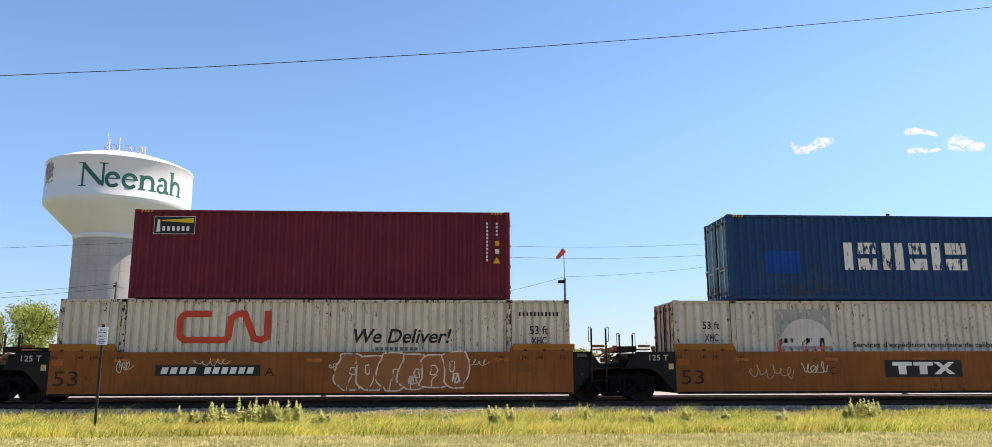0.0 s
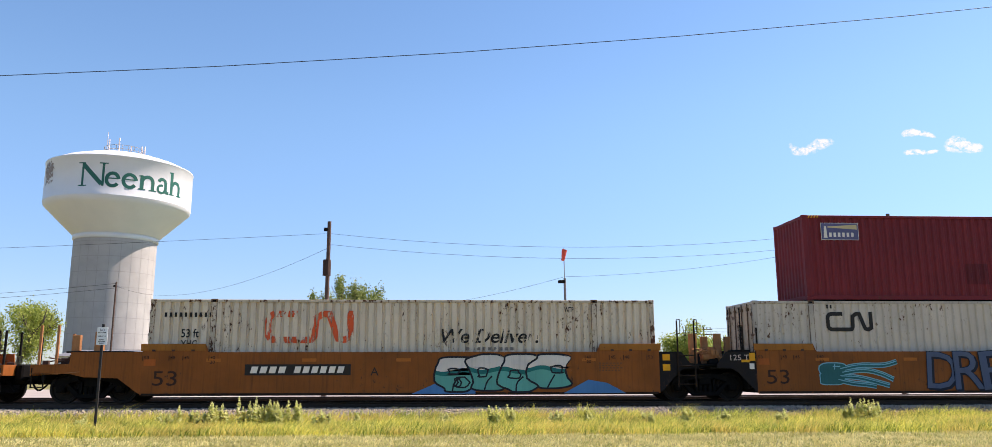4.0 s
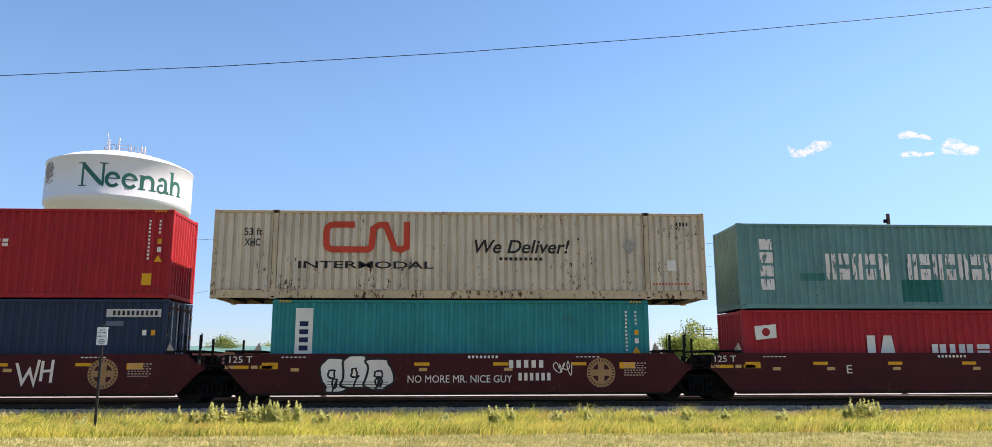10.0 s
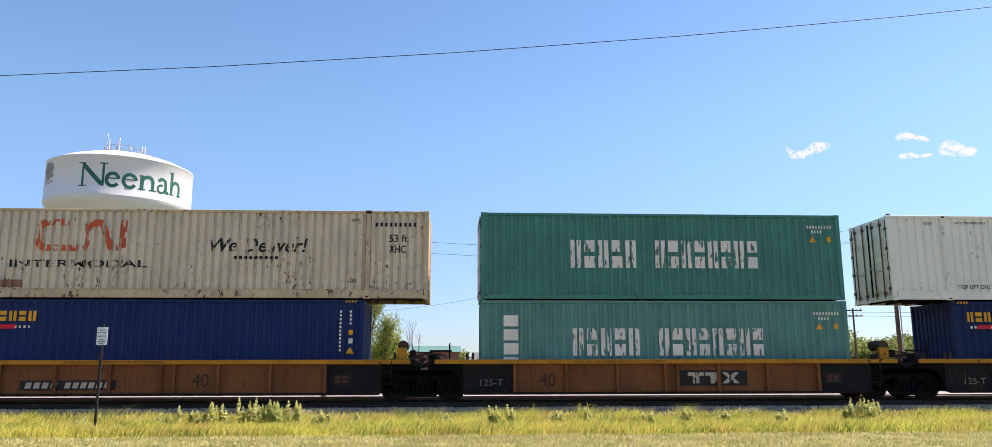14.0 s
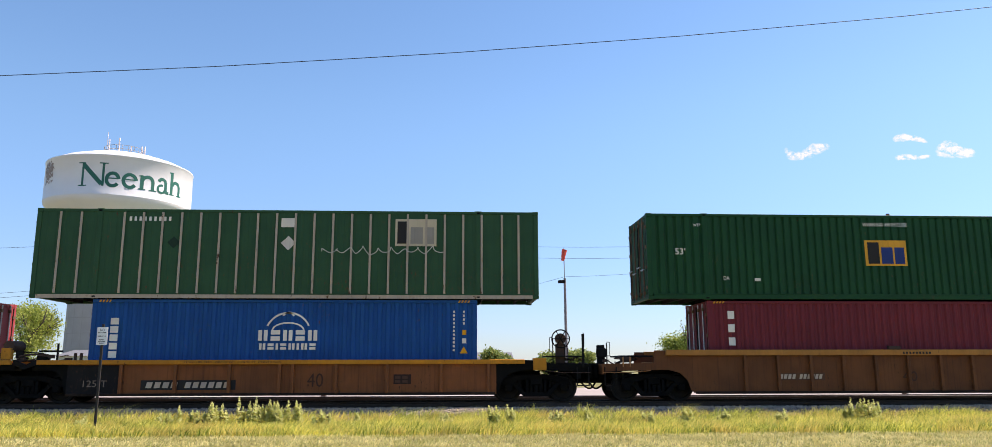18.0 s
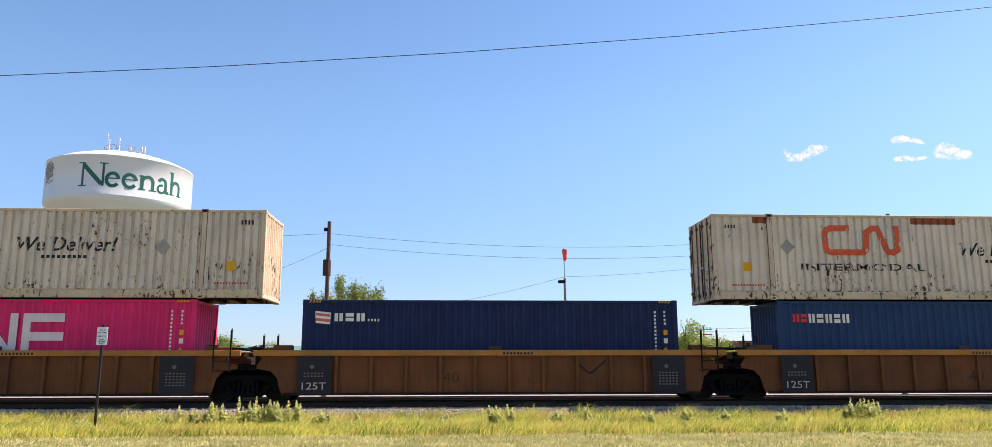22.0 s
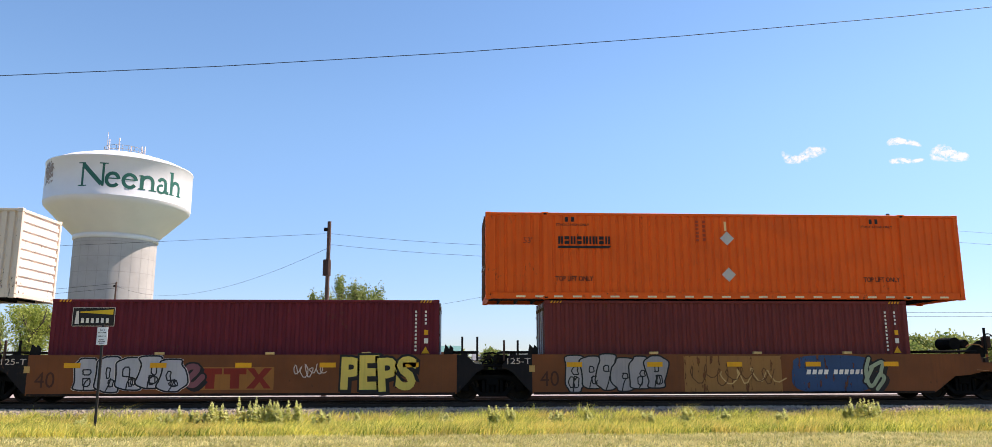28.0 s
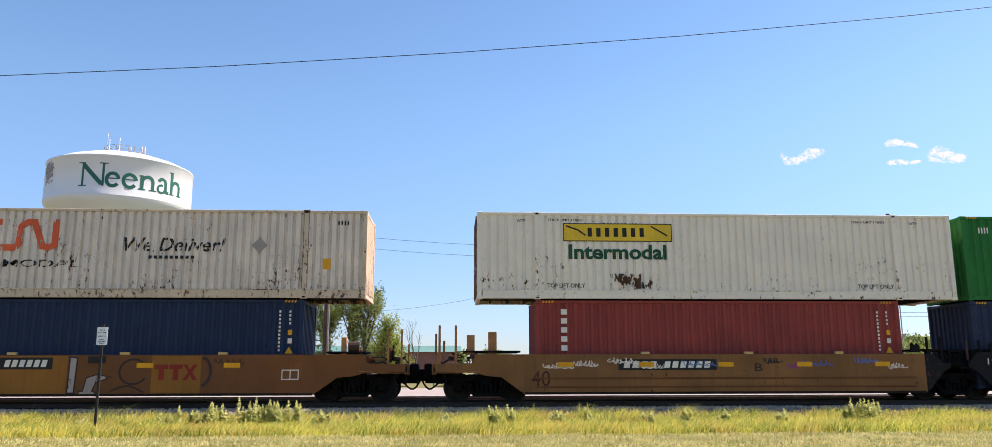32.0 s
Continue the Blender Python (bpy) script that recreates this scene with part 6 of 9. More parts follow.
# five-unit ribbed car
def rib_40(s0, s1, right="joint", left="joint", number=None, forty=0.3, bracket=False, left_ton=True):
    mid = (s0 + s1) / 2
    m = mid - s0
    a0 = m - 6.3
    car, a, b = well_car(s0, s1, mid - 6.3, mid + 6.3, RIB_TAN, "dusty tan ribbed double-stack well car on its trucks", top=1.62, chord=TAN_CHORD, chord_h=0.16,
                         ribs=[a0 + 1.35 + 1.09 * k for k in range(10)], dark=RIB_TAN, right=right, left=left, dark_left=False, dark_right=False, recess=0.12,
                         style="rib", kits=("rib_stand", "rib_plain"), over=0.02)
    grey = paint((42, 42, 46))
    for x0, on, tx in ((a + 0.15, left == "joint", "125T"), (b - 1.2, right == "joint", None)):
        if on:
            flat_shape(car, [[(x0, 0.28), (x0 + 1.05, 0.28), (x0 + 1.05, 1.46), (x0, 1.46)]], -HW - 0.022, grey, "end_panel")
            flat_shape(car, [arc(x0 + 0.45, 1.12, 0.065, 0, 340, 12)], -HW - 0.026, paint((104, 100, 96)), "emblem")
            if tx:
                lettering(car, tx, x0 + 0.15, x0 + 0.9, 0.42, 0.64, -HW - 0.026, paint((190, 186, 178)), name="lettering")
            for r in range(5 if not tx else 2):
                bars(car, 6, x0 + 0.2, x0 + 0.85, 0.9 - r * 0.09, 0.94 - r * 0.09, -HW - 0.026, paint((112, 108, 104)), "small_print")
    lettering(car, "40", m + forty, m + forty + 0.5, 0.62, 0.94, -HW + 0.110, paint((76, 54, 40)), name="lettering")
    bars(car, 9, m + 0.3, m + 1.3, 1.5, 1.57, -HW - 0.026, BLACK_INK, "small_print")
    if number is not None:
        number_panel(car, m + number, m + number + 1.6, 0.66, 0.9, y=-HW + 0.112, ink=paint((190, 180, 160)), ground=paint((92, 66, 46)))
    if bracket:
        flat_shape(car, stroke([(m + 2.6, 1.3), (m + 3.0, 0.95), (m + 3.1, 0.9), (m + 3.2, 0.95), (m + 3.6, 1.3)], 0.06), -HW + 0.090, BLACK_INK, "bracket")
    part("stacking_bracket", box(m - 0.15, m + 0.25, -HW - 0.02, -HW + 0.1, 1.64, 1.76, 0.01), RUST_STEEL, car)
    return car, a, b, m


for s0, s1, kw in ((275.7, 291.45, dict(left="coupler", number=-3.9)), (291.45, 306.98, dict(forty=-1.9, bracket=True)), (306.98, 322.45, dict(forty=-1.6)),
                   (322.45, 337.95, dict(forty=-1.6, bracket=True)), (337.95, 353.4, dict(right="coupler", forty=0.2, number=1.3))):
    rib_40(s0, s1, **kw)


# five-unit smooth tan car, much sprayed
def smooth_40(s0, s1, right="joint", left="joint", body=None, label="tan smooth-sided double-stack well car covered in sprayed lettering", dark=None, kits=("smooth", "smooth"), tape_xs=None):
    mid = (s0 + s1) / 2
    m = mid - s0
    car, a, b = well_car(s0, s1, mid - 6.25, mid + 6.25, body or TAN, label, top=1.5, dark=dark or DARK_END, right=right, left=left, dark_left=left == "joint", dark_right=right == "joint", kits=kits)
    lettering(car, "40", a - 0.1, a + 0.5, 0.5, 0.98, SIGN_Y, paint((78, 50, 34)), name="lettering")
    if left == "joint":
        load_limit(car, a - 1.15, "125-T", 1.2, 0.75, 0.18, paint((196, 190, 180)))
        tapes(car, [a - 0.45], 0.95, 0.18, 0.2, paint((176, 150, 90)))
    tapes(car, tape_xs or [a + 0.75 + 2.6 * k for k in range(5)], 1.02 + 0.08, 0.5, 0.15, y=-HW - 0.034)
    for x in (m - 2.8, m + 0.6, m + 3.6):
        part("stacking_bracket", box(x, x + 0.28, -HW - 0.02, -HW + 0.1, 1.5, 1.58, 0.01), paint((204, 178, 120)), car)
    return car, a, b, m


LILAC, DGREEN = paint((176, 160, 196)), paint((66, 84, 52))
c, a, b, m = smooth_40(357.5, 373.3, left="coupler")
number_panel(c, m - 3.9, m - 1.9, 0.85, 1.1, panel=False, ink=BLACK_INK)
flat_shape(c, [blob(random.Random(80), m + 0.3, 0.84, 4.7, 1.15, 0.05, 0.08, 40)], -HW - 0.008, LILAC, "sprayed_cloud")
sprayed_word(c, "ORASI", m - 2.0, m + 2.3, 0.36, 1.5, paint((112, 150, 116), streak=0.35), paint((36, 40, 38)), 81, fat=0.07, rim=0.03, glow=WSPRAY)
for k, x in enumerate((-2.6, 2.4, 4.2)):
    scribble(c, m + x, m + x + 0.8, 0.45 + 0.3 * (k % 2), 1.0 + 0.3 * (k % 2), WSPRAY, 82 + k, 0.025, 5)
c, a, b, m = smooth_40(373.3, 388.8)
flat_shape(c, [[(a + 0.55, 0.3), (b - 0.5, 0.3), (b - 0.5, 1.44), (a + 0.55, 1.44)]], -HW - 0.006, DGREEN, "sprayed_cloud")
flat_shape(c, [[(m - 1.5, 0.3), (m + 1.45, 0.3), (m + 1.45, 1.2), (m - 1.5, 1.2)]], -HW - 0.009, TAN, "paint_patch")
tri_logo(c, m - 0.95, m + 0.95, 0.45, 1.05, paint((150, 62, 42)))
GSPRAY = paint((190, 190, 184), streak=0.1)
sprayed_word(c, "ZE", m - 5.3, m - 1.75, 0.34, 1.4, DGREEN, GSPRAY, 87, fat=0.09, rim=0.035, tilt=2)
for x, z in ((-5.5, 0.36), (-3.7, 0.5), (-3.45, 0.95), (-1.75, 0.4)):
    flat_shape(c, [blob(random.Random(int(x * 10)), m + x, z + 0.2, 0.5, 0.42, 0, 0.1, 10)], -HW - 0.008, GSPRAY, "paint_patch")
sprayed_word(c, "RO", m + 1.75, m + 5.3, 0.34, 1.4, DGREEN, GSPRAY, 88, fat=0.09, rim=0.03, tilt=2)
for x, z in ((1.75, 0.9), (2.7, 0.9), (3.7, 0.7), (5.3, 0.4)):
    flat_shape(c, [blob(random.Random(int(x * 10)), m + x, z + 0.2, 0.5, 0.36, 0, 0.1, 10)], -HW - 0.008, GSPRAY, "paint_patch")
scribble(c, m - 1.4, m + 1.4, 0.28, 0.42, paint((60, 48, 40)), 90, 0.03, 9)
scribble(c, m - 0.9, m + 0.8, 1.12, 1.38, WSPRAY, 91, 0.03, 7)
c, a, b, m = smooth_40(388.8, 404.15)
tri_logo(c, m - 1.2, m + 0.65, 0.46, 1.04, paint((150, 62, 42)))
bubbles(c, m + 1.0, m + 4.9, 0.32, 1.42, 4, paint((60, 56, 60), streak=0.3), paint((196, 158, 160)), 92, width=0.05)
scribble(c, m + 5.0, m + 5.7, 0.5, 1.05, paint((200, 130, 150)), 93, 0.03, 6)
lettering(c, "D", m - 2.9, m - 2.7, 0.85, 1.1, SIGN_Y, BLACK_INK, name="lettering")
c, a, b, m = smooth_40(404.15, 419.65)
bubbles(c, m - 5.1, m - 1.9, 0.34, 1.5, 5, paint((172, 178, 184), streak=0.35), paint((40, 40, 44)), 94, width=0.05, halo=paint((214, 212, 206)))
graffiti(c, m - 1.95, m - 1.2, 0.4, 1.3, 1, paint((126, 84, 92)), BLACK_INK, 95, slot=False)
flat_shape(c, [[(m - 1.5, 0.42), (m + 0.9, 0.42), (m + 0.9, 1.12), (m - 1.5, 1.12)]], -HW - 0.007, paint((152, 104, 50), streak=0.4), "paint_patch")
tri_logo(c, m - 1.4, m + 0.83, 0.46, 1.08, paint((132, 46, 34)))
scribble(c, m + 1.5, m + 2.5, 0.7, 1.3, paint((196, 186, 176)), 96, 0.03, 6)
sprayed_word(c, "PEPS", m + 3.0, m + 5.3, 0.36, 1.44, paint((214, 196, 96), streak=0.3), BLACK_INK, 97, fat=0.045, rim=0.05)
c, a, b, m = smooth_40(419.65, 435.35, right="coupler")
bubbles(c, m - 5.5, m - 2.35, 0.32, 1.52, 6, paint((158, 158, 158), streak=0.4), BLACK_INK, 98, width=0.045)
flat_shape(c, [[(m - 1.7, 0.3), (m + 1.5, 0.3), (m + 1.5, 1.44), (m - 1.7, 1.44)]], -HW - 0.006, paint((152, 112, 62), hole=0.06, streak=0.4), "sprayed_cloud")
scribble(c, m - 1.5, m + 1.2, 0.35, 1.3, paint((104, 72, 40)), 99, 0.03, 7)
scribble(c, m - 0.6, m + 1.4, 0.4, 1.25, paint((196, 168, 110)), 199, 0.04, 4)
flat_shape(c, [blob(random.Random(100), m + 3.2, 0.86, 2.7, 1.1, 0.05, 0.04, 30)], -HW - 0.008, paint((54, 80, 116), hole=0.05, streak=0.3), "sprayed_cloud")
number_panel(c, m + 2.2, m + 4.4, 0.8, 1.05, panel=False)
graffiti(c, m + 4.2, m + 5.0, 0.34, 1.4, 2, paint((150, 168, 140)), BLACK_INK, 101, slot=False)

# three single cars at the rear
s0, s1 = 439.3, 455.0
m = (s0 + s1) / 2
a0 = m - 6.25 - s0
c, a, b = well_car(s0, s1, m - 6.25, m + 6.25, OCHRE, "ochre ribbed single well car between couplers", top=1.22, chord=YELLOW_CHORD, chord_h=0.12,
                   ribs=[a0 + 0.6 + 1.26 * k for k in range(10)], dark=OCHRE, left="coupler", right="coupler", recess=0.12, dark_left=False, dark_right=False, kits=("single", "rib_stand"))
m = (s1 - s0) / 2
number_panel(c, m - 5.1, m - 2.8, 0.52, 0.78, y=-HW + 0.110)
lettering(c, "40", m - 0.35, m + 0.15, 0.52, 0.98, -HW + 0.110, paint((70, 48, 34)), name="lettering")
for k, x in enumerate((-5.8, -2.0, 0.4, 1.6)):
    scribble(c, m + x, m + x + 0.85, 0.45, 0.95, paint((90, 60, 40)) if k < 3 else BLACK_INK, 110 + k, 0.03, 5, y=-HW + 0.106)
tapes(c, [m - 4.6, m - 1.0, m + 2.6], 1.12, 0.8, 0.08, YELLOW_TAPE, -HW - 0.03)
small_print(c, m + 5.0, 0.8, 4, 5, 0.5, paint((210, 200, 180)))

c, a, b, m = smooth_40(459.2, 474.8, left="coupler", right="coupler", body=surface("dull_tan_car_paint", shade_colour(122, 80, 44), 0.62, 0, 0.2, 0.8, 18, 0.5,
                       shade_colour(92, 72, 54), 0.4, 0.12, 0.004, 0.15), label="dull tan smooth single well car with sprayed marks", dark=TAN, kits=("single", "single"), tape_xs=[0.9, 8.95, 11.6])
OCHRE_PATCH = paint((150, 102, 40), streak=0.4)
flat_shape(c, [[(m - 4.1, 0.32), (m - 0.95, 0.32), (m - 0.95, 1.46), (m - 4.1, 1.46)]], -HW - 0.005, OCHRE_PATCH, "repaint_panel")
flat_shape(c, [[(m + 1.6, 0.32), (m + 3.1, 0.32), (m + 3.1, 1.46), (m + 1.6, 1.46)]], -HW - 0.005, OCHRE_PATCH, "repaint_panel")
number_panel(c, m - 4.1, m - 1.4, 1.06, 1.42)
tri_logo(c, m + 1.7, m + 3.0, 0.72, 1.2, paint((140, 50, 36)))
PALE_SPRAY, DIM_LINE = paint((168, 160, 150), streak=0.4, hole=0.15), paint((66, 52, 48))
for x, q in ((-5.2, ((0, 0.5), (0.55, 0.8), (0.2, 1.4), (0.6, 1.4), (0.55, 1.0), (1.1, 0.7), (1.05, 0.4), (0.5, 0.36))), (-0.9, ((0, 0.34), (0.2, 0.34), (0.24, 1.4), (0.02, 1.44))),
             (-0.55, ((0, 0.4), (0.12, 0.4), (0.2, 0.8), (0.5, 0.9), (0.95, 0.82), (0.5, 0.66), (0.4, 0.4), (0.5, 0.36), (0.5, 0.3), (0.0, 0.3)))):
    q = [(m + x + u, v) for u, v in q]
    flat_shape(c, [q], -HW - 0.010, PALE_SPRAY, "sprayed_shape")
    tagged(flat_shape(c, stroke(q, 0.04, True), -HW - 0.013, DIM_LINE, "sprayed_outline", step=0.00004), kind="stuff")
flat_shape(c, [[(m - 0.35, 1.24), (m + 0.2, 1.24), (m + 0.2, 1.46), (m - 0.35, 1.46)]], -HW - 0.010, BLACK_INK, "paint_patch")
tagged(flat_shape(c, stroke(arc(m + 1.05, 0.98, 0.42, 40, 330, 16, 0.38), 0.06) + stroke(rounded([(m + 0.4, 0.4), (m + 0.9, 0.6), (m + 1.4, 0.36)], 2), 0.05) + stroke(arc(m + 3.1, 0.98, 0.3, -80, 80, 12, 0.44), 0.09),
                  -HW - 0.012, DIM_LINE, "sprayed_line", step=0.00004), kind="stuff")
scribble(c, m - 6.3, m - 5.6, 0.7, 1.3, DIM_LINE, 122, 0.03, 5)
scribble(c, m + 3.5, m + 4.4, 1.15, 1.4, DIM_LINE, 123, 0.025, 5)
tagged(flat_shape(c, stroke([(m + 5.6, 0.74), (m + 6.1, 0.74), (m + 6.1, 1.02), (m + 5.6, 1.02)], 0.03, True) + stroke([(m + 5.85, 0.74), (m + 5.85, 1.02)], 0.03), -HW - 0.012, WHITE_INK, "placard_frame", step=0.0002), kind="stuff")

c, a, b, m = smooth_40(479.0, 494.55, left="coupler", body=surface("pale_tan_car_paint", shade_colour(136, 98, 58), 0.62, 0, 0.2, 0.8, 18, 0.5,
                       shade_colour(92, 70, 50), 0.4, 0.15, 0.004, 0.15), label="pale tan smooth-sided well car, black number panel and sprayed marks", kits=("stakes", "smooth"))
number_panel(c, m - 3.55, m - 0.35, 1.0, 1.34)
lettering(c, "B", m + 0.9, m + 1.15, 0.96, 1.2, SIGN_Y, BLACK_INK, name="lettering")
for k, (x, w, col) in enumerate(((-6.0, 1.3, WSPRAY), (-5.0, 1.0, WSPRAY), (-3.9, 1.2, WSPRAY), (-3.0, 1.2, WSPRAY), (-1.5, 2.0, paint((80, 120, 170))), (1.2, 0.7, BLACK_INK),
                                 (2.0, 0.4, paint((150, 70, 120))), (2.4, 1.4, paint((80, 110, 190))), (4.2, 1.1, paint((90, 120, 190))), (5.3, 0.8, WSPRAY))):
    z = 0.98 + 0.26 * ((k * 7) % 3) / 3
    scribble(c, m + x, m + x + w * 0.7, z, z + 0.28, col, 130 + k, 0.02, 6)
    scribble(c, m + x + 0.1, m + x + w * 0.8, z + 0.02, z + 0.2, col, 160 + k, 0.024, 4)
for z in (0.45, 0.72):
    part("seam", box(a, b, -HW - 0.03, -HW, z, z + 0.05, 0.008), TAN, c)
c, a, b = well_car(494.55, 510.0, 496.1, 508.4, DARK_END, "black well car with grab posts at its end", top=1.55, dark=DARK_END)
load_limit(c, a - 0.6, "125", 1.15, 0.5, 0.2)


# ---- the containers, well by well ----
MAROON = (112, 36, 44)
low, up = LOW_Z, UP_Z
BEIGE = (208, 198, 174)

# first three-unit car
c = cn_plain(-12.94, low, CREAM, "cream container with a red mark and italic words in the well", 0.28, RED_INK, (3.63, 6.57), (9.21, 12.32, BLACK_INK),
             site=(9.9, 11.3, paint((110, 108, 102))))
c.marks(11, 14.5, 15.85, 2.37, 2.5, BLACK_INK)
c.words("53 ft", 14.85, 15.45, 1.78, 2.05, BLACK_INK)
c.words("XHC", 14.9, 15.4, 1.45, 1.7, BLACK_INK)
c = sea_box(-10.91, up, (106, 34, 44), "maroon corrugated container with a lighthouse plate, stacked on top", rust=0.05, right="door")
beacon_plate(c, 0.65, 2.1)

c = cn_plain(6.66, low, (206, 202, 186), "faded cream container, scraped mark and rust spots in the well", 0.34, words=None, ft_left=True, trim=paint((196, 186, 164), rust=0.4))
c.words("Services d'exp\u00e9dition transitaire de calibre mondial", 5.96, 11.89, 1.3, 1.54, BLACK_INK)
c.shape([[(3.4, 1.3), (5.26, 1.3), (5.26, 2.6), (3.4, 2.6)]], paint((168, 166, 158), hole=0.2), "paint_patch", 0.004)
c.shape([arc(4.4, 1.4, 0.9, 0, 180, 14)], paint((200, 198, 188)), "paint_patch", 0.006)
worm_logo(c, 3.4, 5.0, 0.9, 1.66, WORN_RED)
c.marks(6, 15.3, 15.9, 2.4, 2.5, BLACK_INK)
c.shape([[(11.5, 2.58), (12.3, 2.58), (12.3, 2.82), (11.5, 2.82)]], paint((120, 70, 48), rust=0.5), "repair_patch", 0.01)
c = sea_box(8.63, up, (30, 68, 108), "blue corrugated container with worn white letter blocks, stacked on top", rust=0.22, left="door", right="wall", streak=0.45, end=(96, 146, 160))
c.blocks([0.35, 0.75, 0.85, 0.7, 0.35, 0.85], 3.95, 8.3, 1.02, 1.95, paint((228, 226, 218), hole=0.22, streak=0.1), 0.12)
c.marks(10, 10.1, 11.5, 2.45, 2.57, WHITE_INK)
c.band(1.25, 2.45, 0.9, 1.65, paint((16, 72, 156)), "paint_patch")

c = swoosh_box(26.2, low, "cream container, dark corner and a green arc in the well", rust=0.26, big=False, site=False)
c = sea_box(28.18, up, (18, 66, 116), "blue corrugated container with patched corners, stacked on top", rust=0.08, left="door", right="wall", streak=0.35)
sky_patch = paint((44, 128, 178))
c.band(0.16, 0.32, 0.2, 2.1, sky_patch, "repair_patch")
c.band(0.3, 0.68, 1.15, 1.65, sky_patch, "repair_patch")
c.band(11.15, 11.7, 2.25, 2.8, sky_patch, "repair_patch")
c.band(6.2, 6.5, 0.72, 0.92, WHITE_INK, "decal")
c.shape([[(11.35, 0.72), (11.65, 0.72), (11.65, 1.08), (11.35, 1.08)]], YELLOW_TAPE, "warning_plate")

# second three-unit car
c = cn_plain(49.92, low, (212, 206, 186), "cream container, flaking orange mark and italic words in the well", 0.28, WORN_RED, (3.6, 6.4), (9.2, 12.42, WORN_BLACK),
             site=(10.0, 11.6, GREY_INK), number="left")
c.marks(10, 0.45, 2.0, 2.33, 2.47, BLACK_INK)
c.words("53 ft", 1.0, 1.55, 1.68, 1.95, BLACK_INK)
c.words("XHC", 1.0, 1.5, 1.38, 1.6, BLACK_INK)
c.words("WTP", 13.2, 13.5, 2.5, 2.66, BLACK_INK)
c = swoosh_box(69.38, low, "grey-cream container, dark corner and a green arc in the well", tone=(196, 194, 182), rust=0.3, big=False, site=False)
c = sea_box(71.3, up, (118, 42, 48), "maroon corrugated container with a faded lighthouse plate, stacked on top", rust=0.06, left="wall", right="wall")
beacon_plate(c, 0.65, 2.05, faded=True)
c.band(5.6, 6.4, 0.55, 1.25, paint((100, 34, 40)), "paint_patch")
c.band(9.4, 10.9, 0.25, 1.15, paint((100, 34, 40)), "paint_patch")

rusted = surface("rusted_cream_paint", shade_colour(212, 202, 174), 0.65, 0, 0.15, 0.9, 16, 0, (0.2, 0.15, 0.1), 0.4, 0.42, 0.004, 0.2, 1.9, rust_way=(1.6, 1.6, 1.1))
c = sea_box(90.2, low, (230, 56, 122), "bright pink container with large pale shapes in the well", length=13.716, rust=0.04, right="wall", streak=0.12, marks=False)
ring_logo(c, 4.75, 8.81, 1.0, 2.45, paint((222, 214, 216)))
c.words("45", 12.92, 13.37, 1.64, 2.16, WHITE_INK)
c.iso_marks(WHITE_INK, 12.1)
c = swoosh_box(89.0, up, "heavily rusted cream container with a green arc, stacked on top", mat=rusted)
# a wide field of flaking rust on the near side
RUST_FIELD = surface("flaking_rust", (0.10, 0.04, 0.015), 0.85, 0, 0.4, 4, 30, 0.4, (0.04, 0.018, 0.009), bump=0.006, hole=0.74, hole_scale=2.4, hole_way=(2.0, 1.0, 1.0))
c.band(3.4, 6.9, 0.30, 2.75, RUST_FIELD, "rust_field", 0.014)
c.band(6.9, 13.4, 0.30, 1.15, RUST_FIELD, "rust_field", 0.014)
c.band(6.9, 12.0, 1.15, 2.6, surface("rust_spots", (0.075, 0.03, 0.012), 0.85, 0, 0.4, 4, 30, 0.4, (0.03, 0.014, 0.008), bump=0.006, hole=0.95, hole_scale=3.0, hole_way=(1.5, 1.0, 0.9)), "rust_field", 0.014)

# oxide-red five-unit car
c = sea_box(112.72, low, (98, 30, 36), "dark maroon container with tall white letter blocks in the well", rust=0.05)
bars(c.ob, 3, 0.66, 0.88, 1.35, 2.6, c.face, WHITE_INK, "logo", 0.6, True)
c = swoosh_box(110.8, up, "white container, dark corner and a green arc, stacked on top", tone=(220, 216, 204), rust=0.12)

c = sea_box(128.2, low, (44, 58, 80), "slate blue container with a pale number panel in the well", rust=0.05, left="wall", streak=0.3, marks=False)
c.shape([[(10.3, 2.33), (12.0, 2.33), (12.0, 2.58), (10.3, 2.58)]], paint((196, 196, 192)), "number_panel")
bars(c.ob, 10, 10.5, 11.95, 2.38, 2.53, c.face - 0.006, BLACK_INK)
c.shape([[(10.3, 2.05), (10.85, 2.05), (10.85, 2.2), (10.3, 2.2)]], paint((100, 112, 128)), "decal")
c.shape([[(11.45, 1.75), (11.58, 1.75), (11.58, 1.92), (11.45, 1.92)]], WHITE_INK, "data_plate")
c.shape([[(11.72, 1.75), (11.85, 1.75), (11.85, 1.92), (11.72, 1.92)]], YELLOW_TAPE, "warning_plate")
c = sea_box(128.2, up, (166, 40, 44), "red corrugated container with a round white mark, stacked on top", rust=0.05, left="door", right="wall", streak=0.2)
c.shape([arc(6.18, 2.28, 0.25, 0, 345, 22)], WHITE_INK)
c.shape([arc(6.18, 2.28, 0.22, 0, 345, 22)], paint((40, 50, 90)), lift=0.009)
c.shape([[(5.98, 2.2), (6.12, 2.2), (6.17, 2.44)], [(6.24, 2.2), (6.38, 2.2), (6.2, 2.44)]], WHITE_INK, lift=0.012)
c.blocks([1.1, 1, 1, 0.8, 0.7, 0.7, 1, 1], 5.28, 7.05, 1.66, 1.9, WHITE_INK, 0.2)
c.shape([[(11.3, 0.42), (11.6, 0.42), (11.6, 0.8), (11.3, 0.8)]], YELLOW_TAPE, "warning_plate")

